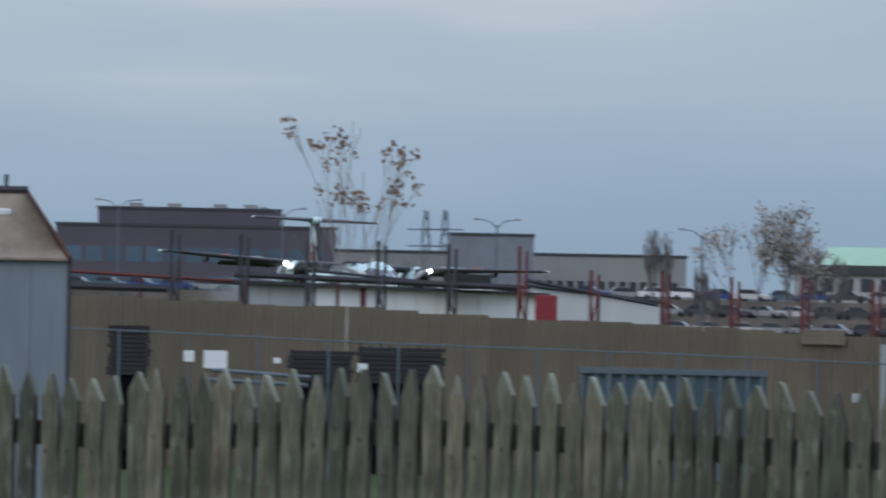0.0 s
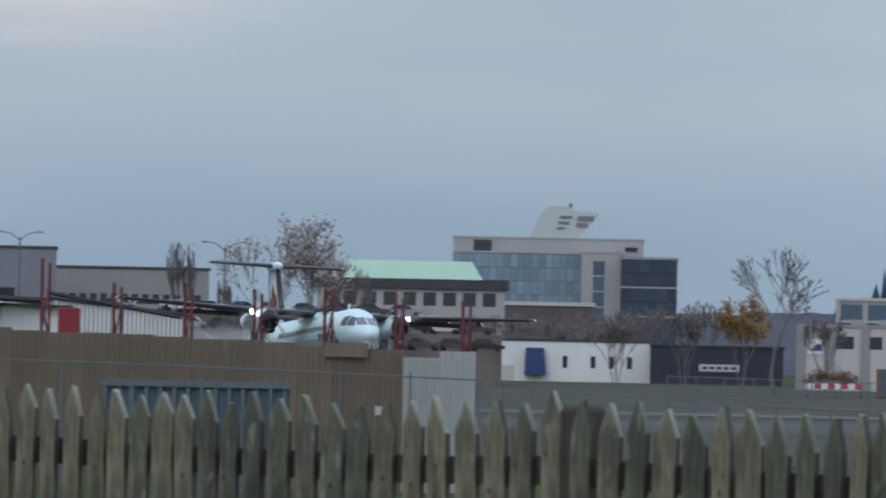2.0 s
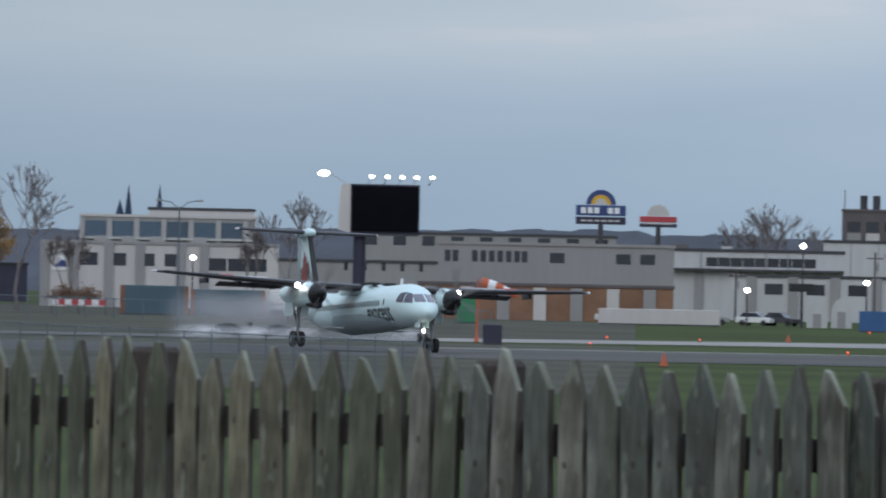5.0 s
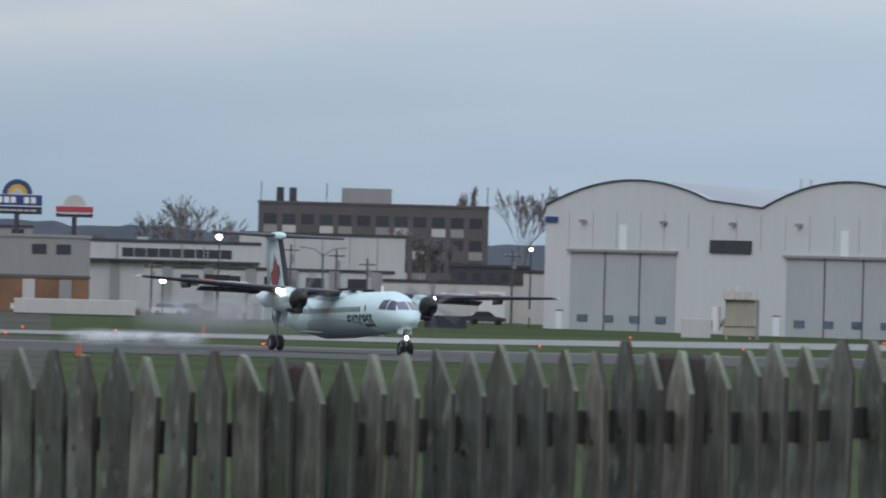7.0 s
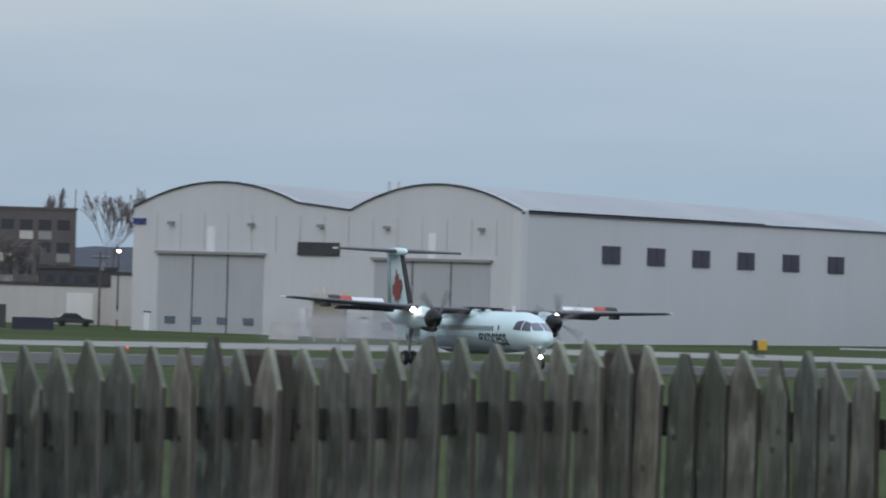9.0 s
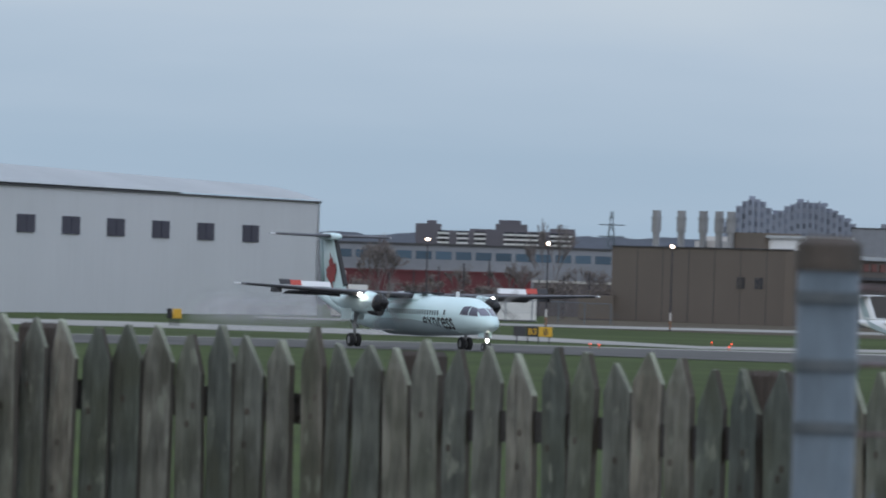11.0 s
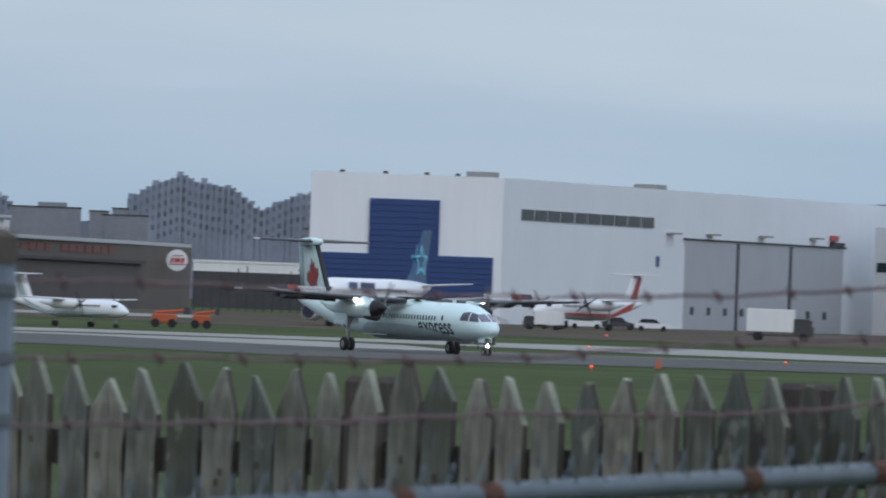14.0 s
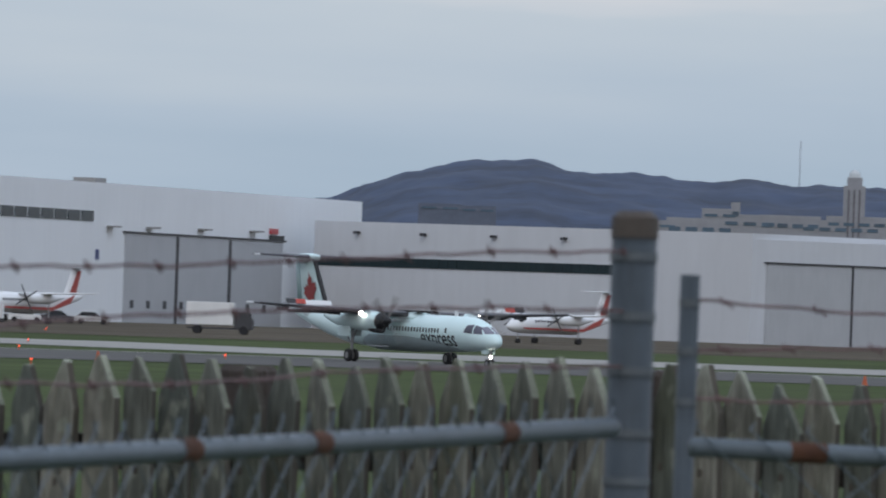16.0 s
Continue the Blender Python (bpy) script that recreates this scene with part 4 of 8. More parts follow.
# the side wall runs back from the front's right corner
end = at(2.90, 1385, base(1260))
inv_m = m.inverted()
q = inv_m @ end
side_len = math.hypot(q.x - L, q.y)
ang = math.degrees(math.atan2(q.y, q.x - L))
sm = pose(L, 0, 0, 0, 0, ang)
zs = zt(184)
w_ = part("side_wall", box(0, side_len, 0.0, 1.0, -0.5, zs), "hangar_white", hangar)
w_.matrix_basis = sm
sx = lambda f: side_len * f
g = bmesh.new()
add_box(g, 0, 3.0, -0.12, 0.05, 0, 1.95)
add_box(g, 3.2, 6.2, -0.12, 0.05, 0, 1.95)
pane = bpy.data.meshes.new("window")
g.to_mesh(pane)
g.free()
pane.materials.append(M["navy"])
for i in range(6):
    a_ = 1.440 + i * 0.218
    share("window", pane, hangar, sm @ pose(meet(m @ sm, a_), 0, zs * 0.635))
bm = bmesh.new()
run = sm.to_3x3() @ Vector((side_len, 0, 0))
for a, c in zip(arch + arch2, (arch + arch2)[1:]):
    quad = [Vector((a[0], 0.3, a[1] + 0.04)), Vector((c[0], 0.3, c[1] + 0.04))]
    back = [v + run for v in quad]
    for v in back:
        v.z = zs + (v.z - zs) * 0.68
    bm.faces.new([bm.verts.new(v) for v in quad + back[::-1]])
bmesh.ops.remove_doubles(bm, verts=bm.verts[:], dist=0.001)
M["arch_roof"] = mat("arch_roof", (0.40, 0.415, 0.425), 0.7, var=0.12, scale=0.05, spec=0.2)
part("roof", bm, "arch_roof", hangar, "curved grey metal roof")
eb = part("eave_trim", box(0, side_len, -0.2, 0.1, zs - 0.12, zs + 0.1), "dark_grey", hangar)
eb.matrix_basis = sm
endw = part("end_wall", box(side_len - 1, side_len, 0, 60, -0.5, zs), "hangar_white", hangar)
endw.matrix_basis = sm
for x0, x1, e0 in ((0.07, 0.345, 98), (0.632, 0.925, 95)):
    dr = part("hangar_door", box(L * x0, L * x1, -0.1, 0.02, 0, zt(e0)), "door_grey", hangar, "tall grey sliding door")
    part("door_track", box(L * x0 - 0.3, L * x1 + 0.3, -0.5, 0.0, zt(e0), zt(e0) + 0.3), "grey_wall", dr)
    for i in (1, 2):
        x = L * (x0 + (x1 - x0) * i / 3)
        part("door_joint", box(x - 0.07, x + 0.07, -0.16, -0.09, 0, zt(e0)), "dark_grey", dr)
    xm = L * (x0 + x1) / 2
    part("tail_slot", box(xm - 0.6, xm + 0.5, -0.14, 0.02, zt(e0) + 0.3, zt(e0) + 3.0), "hangar_light", dr)
    for i in range(4):
        x = L * (x0 + (x1 - x0) * (0.08 + 0.25 * i))
        dw = part("door_window", box(x, x + 1.5, -0.17, -0.09, 1.0, 1.8), "glass_blue", dr)
        for k_ in range(1, 4):
            part("glazing_bar", box(x + 0.375 * k_ - 0.04, x + 0.375 * k_ + 0.04, -0.2, -0.16, 1.0, 1.8), "grey_wall", dw)
for x in (0.035, 0.60):
    sd_ = part("side_door", box(L * x, L * x + 0.9, -0.1, 0.02, 0, 2.1), "hangar_light", hangar, "small pale personnel door")
    part("door_frame", box(L * x - 0.1, L * x + 1.0, -0.08, 0.02, 2.1, 2.25), "dark_grey", sd_)
for k_ in range(1, 16):
    part("panel_joint", box(L * k_ / 16 - 0.02, L * k_ / 16 + 0.02, -0.03, 0.01, zt(100) + 0.4, zt(170)), "grey_wall", hangar)
part("sign_board", box(L * 0.435, L * 0.54, -0.25, 0.02, zt(101), zt(124)), "dark_grey", hangar, "dark unreadable sign")
part("sign_board", box(0.1, 1.9, -0.25, 0.02, zt(150), zt(160)), "sign_blue", hangar)
for x in (0.10, 0.31, 0.49, 0.66, 0.90):
    part("flood_lamp", box(L * x, L * x + 0.5, -0.7, 0.0, zt(150), zt(150) + 0.35), "grey_wall", hangar)
for x in (0.530, 0.555, 0.665):
    part("vent_pipe", tube((L * x, 8, zt(180)), (L * x, 8, zt(236)), 0.17, n=8), "roof_metal", hangar)

# tan maintenance hangar
M["stack_metal"] = mat("stack_metal", (0.26, 0.265, 0.27), 0.5, metal=0.3, var=0.3, scale=0.5, streak=0.4)
M["tan_door"] = mat("tan_door", (0.105, 0.092, 0.083), 0.8, var=0.12, scale=0.2, streak=0.5)
m, L = front(4.318, 1500, 5.192, 1470, base(1500))
tan = thing("tan_hangar", m, "brown maintenance hangar with grey doors and faded letters", "hangar")
part("wall", box(0, L, 0, 1.0, -0.5, tall(107, 1490)), "tan_wall", tan)
m2, L2 = front(5.192, 1470, 6.358, 1620, base(1500))
rel = m.inverted() @ m2
w_ = part("front_wall", box(0, L2, 0, 1, -0.5, tall(104, 1490)), "tan_wall", tan)
w_.matrix_basis = rel
d_ = part("hangar_door", box(L2 * 0.03, L2 * 0.76, -0.15, 0.05, 0, tall(60, 1490)), "door_grey", tan, "wide brown-grey sliding door")
d_.data.materials[0] = M["tan_door"]
d_.matrix_basis = rel
t_ = part("door_track", box(L2 * 0.02, L2 * 0.78, -0.7, 0.0, tall(60, 1490), tall(66, 1490)), "dark_grey", tan)
t_.matrix_basis = rel
for i in range(12):
    if i != 4:
        l_ = part("sign_bar", box(L2 * (0.27 + i * 0.033), L2 * (0.27 + i * 0.033) + L2 * 0.02, -0.12, 0.02, tall(76, 1490), tall(90, 1490)), "faded_red", tan)
        l_.matrix_basis = rel
wp = m2 @ Vector((L2 * 0.875, -1.9, tall(70, 1490)))
turned = m.inverted() @ Matrix.Translation(wp) @ pose(0, 0, 0, 0, 0, -6.2)
lg = bmesh.new()
bmesh.ops.create_cone(lg, cap_ends=True, segments=24, radius1=1.45, radius2=1.45, depth=0.2, matrix=pose(0, 0, 0, 90))
l_ = part("round_sign", lg, "plane_white", tan, "round white and red sign")
l_.matrix_basis = turned
for x0, x1, z0_, z1_ in ((-0.95, -0.6, -0.35, 0.35), (-0.45, 0.35, -0.3, 0.3), (0.5, 0.85, -0.35, 0.35), (-1.1, 1.25, -0.62, -0.48), (-0.7, 0.7, 0.55, 0.68)):
    l_ = part("sign_bar", prism([(x0, z0_), (x1, z0_), (x1 + 0.18, z1_), (x0 + 0.18, z1_)], -0.16, -0.11), "sign_red", tan)
    l_.matrix_basis = turned
l_ = part("sign_bracket", box(-0.1, 0.1, 0.1, 1.7, -0.1, 0.1), "dark_grey", tan)
l_.matrix_basis = turned
part("upper_block", box(L * 0.60, L * 0.76, 2, 8, tall(96, 1490), tall(136, 1500)), "tan_wall", tan)
ec = rel @ Vector((L2, 0, 0))
rb = bmesh.new()
pl = [(0, 1.0), (L, 1.0), (ec.x, ec.y), (ec.x - L * 1.6, ec.y)]
lo_, hi_ = [rb.verts.new((x, y, tall(96, 1490))) for x, y in pl], [rb.verts.new((x, y, tall(103, 1490))) for x, y in pl]
rb.faces.new(hi_)
rb.faces.new(lo_[::-1])
for i in range(4):
    rb.faces.new((lo_[i], lo_[(i + 1) % 4], hi_[(i + 1) % 4], hi_[i]))
bmesh.ops.recalc_face_normals(rb, faces=rb.faces[:])
part("roof", rb, "roof_metal", tan)
part("roof_storey", box(L * 0.76, L * 0.98, 3, 9, tall(96, 1490), tall(128, 1500)), "white_wall", tan)
up_ = part("roof_storey", box(L2 * 0.16, L2 * 0.5, 9, 17, tall(92, 1490), tall(124, 1560)), "pale_wall", tan)
up_.matrix_basis = rel
part("roof_slab", box(L * 0.73, L, 2.5, 9.5, tall(128, 1500), tall(132, 1500)), "roof_metal", tan)
part("plant_box", box(L * 0.37, L * 0.52, 2.5, 5, tall(96, 1490), tall(120, 1500)), "pale_wall", tan)
for x, w in [(meet(m, b_ - 0.045) / L, 0.62) for b_ in (4.52, 4.64, 4.746, 4.822, 4.88)]:
    st = bmesh.new()
    for zz0, zz1, r in ((100, 134, w * 0.75), (134, 158, w), (158, 160, w * 1.2), (160, 172, w * 0.9)):
        add_tube(st, (L * x, 1.7, tall(zz0, 1500)), (L * x, 1.7, tall(zz1, 1500)), r, n=10)
    part("exhaust", st, "stack_metal", tan, "fat grey metal exhaust stack")
for a_ in (4.925, 5.012):
    x = meet(m, a_)
    w_ = part("window", box(x, x + 1.5, -0.08, 0.05, tall(38, 1490), tall(58, 1490)), "glass_dark", tan)
    for k_ in range(1, 4):
        part("window_bar", box(x + 0.375 * k_ - 0.05, x + 0.375 * k_ + 0.05, -0.12, -0.07, tall(38, 1490), tall(58, 1490)), "tan_wall", w_)
for k_ in range(1, 7):
    part("panel_joint", box(L * k_ / 7 - 0.04, L * k_ / 7 + 0.04, -0.03, 0.02, 0, tall(106, 1490)), "dark_grey", tan)
part("roof_edge", box(-0.1, L + 0.1, -0.15, 0.1, tall(107, 1490), tall(109, 1490)), "dark_grey", tan)

# big light hangar with the blue doors
D0 = 1450
m, L = front(6.925, 1440, 7.855, 1440, base(1440))
big = thing("blue_door_hangar", m, "huge pale hangar with blue sliding doors", "hangar")
tz = lambda e, d=1440: tall(e, d)
part("wall", box(0, L, 0, 0.8, -0.5, tz(232)), "hangar_light", big)
s = L / (7.855 - 6.925)
X = lambda az: (az - 6.925) * s
dr = part("hangar_door", box(X(6.947), X(7.815), -0.25, 0.03, 0, tz(90)), "hangar_blue", big, "wide royal-blue sliding door")
part("tail_door", box(X(7.21), X(7.55), -0.3, 0.03, tz(90), tz(188)), "hangar_blue", dr)
for i in range(1, 12):
    part("door_rib", box(X(6.947), X(7.815), -0.33, -0.24, tz(90) * i / 12, tz(90) * i / 12 + 0.08), "hangar_blue", dr)
for i in range(1, 9):
    part("door_rib", box(X(7.21), X(7.55), -0.38, -0.29, tz(90 + 98 * i / 9), tz(90 + 98 * i / 9) + 0.08), "hangar_blue", dr)
m2, L2 = front(7.855, 1440, 9.88, 1640, base(1440))
rel = m.inverted() @ m2
zr = tz(232)
w_ = part("side_wall", box(0.5, L2, 0, 0.8, -0.5, zr), "hangar_light", big)
far_c = rel @ Vector((L2, 0, 0))
rb = bmesh.new()
pl = [(0, 0.8), (L, 0.8), (far_c.x, far_c.y), (far_c.x - L, far_c.y)]
lo_, hi_ = [rb.verts.new((x, y, zr - 0.6)) for x, y in pl], [rb.verts.new((x, y, zr - 0.05)) for x, y in pl]
rb.faces.new(hi_)
rb.faces.new(lo_[::-1])
for i in range(4):
    rb.faces.new((lo_[i], lo_[(i + 1) % 4], hi_[(i + 1) % 4], hi_[i]))
part("roof", rb, "roof_metal", big)
wb_ = bmesh.new()
for p_, q_ in ((pl[3], pl[0]), (pl[2], pl[3])):
    vs_ = [wb_.verts.new((p_[0], p_[1], -0.5)), wb_.verts.new((q_[0], q_[1], -0.5)), wb_.verts.new((q_[0], q_[1], zr - 0.6)), wb_.verts.new((p_[0], p_[1], zr - 0.6))]
    wb_.faces.new(vs_)
bmesh.ops.solidify(wb_, geom=wb_.faces[:], thickness=0.4)
part("back_wall", wb_, "hangar_light", big)
w_.matrix_basis = rel
S = lambda az: meet(m2, az)


def on_side(name, x0, x1, y0, z0, z1, material, label="", parent=big, r_=None):
    o = part(name, box(x0, x1, y0, 0.04, z0, z1), material, parent, label)
    o.matrix_basis = rel if r_ is None else r_
    return o


ht = lambda az, e: EYE + e * (m2 @ Vector((S(az), 0, 0))).length / 21000 - base(1440)
M["dark_pane"] = mat("dark_pane", (0.022, 0.036, 0.040), 0.35, var=0.3, scale=0.3, spec=0.2)
for i in range(10):
    a0 = 7.945 + i * 0.0645
    on_side("ribbon_window", S(a0), S(a0 + 0.058), -0.1, ht(8.3, 155), ht(8.3, 174), "dark_pane")
on_side("hangar_door", S(8.74), S(9.50), -0.12, 0, ht(9.1, 131), "door_grey", "tall grey sliding hangar door")
for a0 in (8.985, 9.24):
    on_side("door_joint", S(a0), S(a0 + 0.012), -0.2, 0, ht(9.1, 129), "dark_grey")
on_side("door_head", S(8.73), S(9.51), -0.3, ht(9.1, 131), ht(9.1, 134), "dark_grey")
for i in range(9):
    on_side("door_window", S(8.77 + i * 0.08), S(8.785 + i * 0.08), -0.2, 2.0, 3.0, "dark_grey")
on_side("sign_board", S(9.435), S(9.47), -0.3, ht(9.4, 141), ht(9.4, 151), "sign_red")
on_side("sign_board", S(9.435), S(9.50), -0.3, ht(9.4, 131), ht(9.4, 139), "black")
on_side("small_window", S(8.60), S(8.615), -0.1, ht(8.6, 85), ht(8.6, 103), "sign_blue")
for a0 in (8.65, 8.84, 9.09, 9.34):
    on_side("flood_lamp", S(a0), S(a0 + 0.03), -1.2, ht(a0, 143), ht(a0, 146), "grey_wall")
for a0 in (7.06, 7.27, 7.47, 7.62):
    part("roof_lamp", box(X(a0), X(a0) + 0.6, 1, 1.6, tz(232), tz(237)), "dark_grey", big)
for a0, w in ((7.90, 4), (8.70, 5)):
    o = part("roof_vent", box(S(a0), S(a0) + w, 3, 6, zr, zr + 0.7), "grey_wall", big)
    o.matrix_basis = rel

m3, L3 = front(9.655, 1600, 11.77, 1560, base(1580))
low = thing("long_hangar", m3, "long light grey hangar with a dark ribbon window", "hangar")
hl = lambda e: tall(e, 1580)
part("wall", box(0, L3, 0, 60, -0.5, hl(170)), "hangar_grey", low)
S3 = lambda az: meet(m3, az)
for i in range(34):
    a0 = 9.67 + i * 0.0425
    part("ribbon_window", box(S3(a0), S3(a0 + 0.0405), -0.1, 0.03, hl(90), hl(107)), "dark_pane", low)
for a0 in (9.86, 10.18, 10.52, 10.86):
    part("flood_lamp", box(S3(a0), S3(a0) + 0.5, -1.0, 0.0, hl(148), hl(153)), "dark_grey", low)
m4, L4 = front(11.77, 1560, 14.2, 1640, base(1580))
lo2 = thing("end_hangar", m4, "light grey hangar with wide grey doors", "hangar")
part("wall", box(0, L4, 0, 60, -0.5, hl(160)), "hangar_grey", lo2)
S4 = lambda az: meet(m4, az)
part("hangar_door", box(S4(11.84), S4(12.75), -0.12, 0.03, 0, hl(118)), "door_grey", lo2, "tall grey sliding door")
part("door_joint", box(S4(12.25), S4(12.25) + 0.4, -0.2, -0.1, 0, hl(118)), "dark_grey", lo2)
part("door_head", box(S4(11.83), S4(12.77), -0.3, 0.0, hl(118), hl(121)), "dark_grey", lo2)

# the far hill
bm = bmesh.new()
prof = [(9.0, 150), (9.74, 205), (9.95, 240), (10.09, 262), (10.28, 274), (10.47, 281), (10.71, 287), (10.85, 276), (10.99, 270), (11.2, 268), (11.37, 264), (11.6, 259), (11.75, 262), (11.95, 258), (12.14, 262), (12.4, 260), (12.8, 240), (13.4, 190), (14.5, 130)]
rows_ = []
rng = random.Random(3)
n_ = 300
for i in range(n_ + 1):
    a = 9.0 + 5.5 * i / n_
    for (a0, e0), (a1, e1) in zip(prof, prof[1:]):
        if a0 <= a <= a1:
            e = e0 + (e1 - e0) * (a - a0) / (a1 - a0)
    top = EYE + e * 4600 / 21000
    col = []
    for j in range(41):
        f = j / 40
        d = 3900 + 700 * f
        z = gz(2600) + (top - gz(2600)) * (1 - (1 - f) ** 1.5)
        p = at(a, d)
        lump = noise.noise(Vector((p.x / 22, p.y / 60, 0))) * 2.2 + noise.noise(Vector((p.x / 6, p.y / 18, 3))) * 0.9
        col.append(bm.verts.new((p.x, p.y, z + lump * min(f * 4, 1))))
    col.append(bm.verts.new(at(a, 4850, top * 0.7)))
    rows_.append(col)
for a, c in zip(rows_, rows_[1:]):
    for j in range(41):
        bm.faces.new((a[j], c[j], c[j + 1], a[j + 1]))
bmesh.ops.recalc_face_normals(bm, faces=bm.faces[:])
tagged(smooth(part("wooded_hill", bm, "hill")), "distant wooded hill, coloured blue-grey for haze", "hill", kind="structure")


# ---- the landing turboprop airliner: x forward, y to port, origin on the ground between the main wheels ----
def loft(sections, n=20, close=True):
    """A body through elliptical sections: (x, centre height, half width, half height)."""
    bm = bmesh.new()
    rings_ = []
    for x, zc, ry, rz in sections:
        rings_.append([bm.verts.new((x, ry * math.sin(i * math.tau / n), zc + rz * math.cos(i * math.tau / n))) for i in range(n)])
    for a, b in zip(rings_, rings_[1:]):
        for i in range(n):
            bm.faces.new((a[i], a[(i + 1) % n], b[(i + 1) % n], b[i]))
    if close:
        bm.faces.new(rings_[0])
        bm.faces.new(rings_[-1][::-1])
    bmesh.ops.recalc_face_normals(bm, faces=bm.faces[:])
    return bm


def aerofoil(stations, n=7):
    """A wing through stations: (position, leading x, chord, thickness ratio, axis 'y' or 'z', offset)."""
    bm = bmesh.new()
    rings_ = []
    for pos, lead, chord, th, axis, off in stations:
        up = [(s, th * chord * 0.55 * math.sin(math.pi * s ** 0.6)) for s in [i / n for i in range(n + 1)]]
        dn = [(s, -th * chord * 0.4 * math.sin(math.pi * s ** 0.6)) for s in [i / n for i in range(n - 1, 0, -1)]]
        r = []
        for s, h in up + dn:
            x = lead - s * chord
            r.append(bm.verts.new((x, pos, off + h) if axis == "y" else (x, off + h, pos)))
        rings_.append(r)
    for a, b in zip(rings_, rings_[1:]):
        for i in range(len(a)):
            j = (i + 1) % len(a)
            bm.faces.new((a[i], a[j], b[j], b[i]))
    bm.faces.new(rings_[0])
    bm.faces.new(rings_[-1][::-1])
    bmesh.ops.recalc_face_normals(bm, faces=bm.faces[:])
    return bm


def lettering(text, size, m, material, parent, name="lettering", thick=0.01):
    cu = bpy.data.curves.new(name, "FONT")
    cu.body, cu.size, cu.extrude, cu.align_x, cu.offset = text, size, thick, "CENTER", size * 0.012
    tmp = bpy.data.objects.new("tmp", cu)
    scene.collection.objects.link(tmp)
    bpy.context.view_layer.update()
    me = bpy.data.meshes.new_from_object(tmp.evaluated_get(bpy.context.evaluated_depsgraph_get()))
    bpy.data.objects.remove(tmp)
    me.materials.clear()
    me.materials.append(M[material])
    ob = new(name, me)
    ob.parent = parent
    ob.matrix_basis = m
    return ob


HULL = [(15.15, 2.28, 0.06, 0.06), (15.0, 2.31, 0.36, 0.32), (14.5, 2.39, 0.70, 0.62), (13.6, 2.53, 1.0, 0.90), (12.6, 2.68, 1.21, 1.13), (11.7, 2.78, 1.31, 1.28), (10.8, 2.82, 1.345, 1.345), (4.0, 2.82, 1.345, 1.345), (-5.5, 2.82, 1.345, 1.345), (-8.2, 2.93, 1.25, 1.24), (-11.0, 3.17, 1.03, 1.02), (-13.7, 3.50, 0.74, 0.76), (-16.2, 3.85, 0.42, 0.46), (-17.8, 4.10, 0.14, 0.20)]


def hull_side(x, z):
    """Half width of the hull at x and height z."""
    for (x0, c0, w0, h0), (x1, c1, w1, h1) in zip(HULL, HULL[1:]):
        if x1 <= x <= x0:
            s = (x0 - x) / (x0 - x1)
            c, w, h = c0 + (c1 - c0) * s, w0 + (w1 - w0) * s, h0 + (h1 - h0) * s
            return w * math.sqrt(max(1 - ((z - c) / h) ** 2, 0.0))
    return 0


def hull_patch(corners, side, lift=0.012, nx=4, nz=4):
    """A panel that follows the hull: corners (x, z) of a quadrilateral on one side (+1 port, -1 starboard)."""
    bm = bmesh.new()
    (a, b, c, d) = [Vector((p[0], 0, p[1])) for p in corners]
    vs = []
    for i in range(nx + 1):
        r = []
        for j in range(nz + 1):
            s, t = i / nx, j / nz
            p = a * (1 - s) * (1 - t) + b * s * (1 - t) + c * s * t + d * (1 - s) * t
            r.append(bm.verts.new((p.x + lift, side * (hull_side(p.x, p.z) + lift), p.z + lift * 0.3)))
        vs.append(r)
    for i in range(nx):
        for j in range(nz):
            bm.faces.new((vs[i][j], vs[i + 1][j], vs[i + 1][j + 1], vs[i][j + 1]))
    bmesh.ops.solidify(bm, geom=bm.faces[:], thickness=0.01)
    bmesh.ops.recalc_face_normals(bm, faces=bm.faces[:])
    return bm


def nose_patch(corners, lift=0.014, n=4):
    """A pane that follows the rounded nose: corners (y, z), each laid on the hull where it is that wide."""
    bm = bmesh.new()
    (a, b, c, d) = [Vector((p[0], p[1])) for p in corners]
    vs = []
    for i in range(n + 1):
        r = []
        for j in range(n + 1):
            u, t = i / n, j / n
            p = a * (1 - u) * (1 - t) + b * u * (1 - t) + c * u * t + d * (1 - u) * t
            lo, hi = 10.9, 15.1
            for _ in range(24):
                mid_ = (lo + hi) / 2
                lo, hi = (mid_, hi) if hull_side(mid_, p.y) > abs(p.x) else (lo, mid_)
            r.append(bm.verts.new((lo + lift, p.x, p.y + lift)))
        vs.append(r)
    for i in range(n):
        for j in range(n):
            bm.faces.new((vs[i][j], vs[i + 1][j], vs[i + 1][j + 1], vs[i][j + 1]))
    bmesh.ops.recalc_face_normals(bm, faces=bm.faces[:])
    return bm


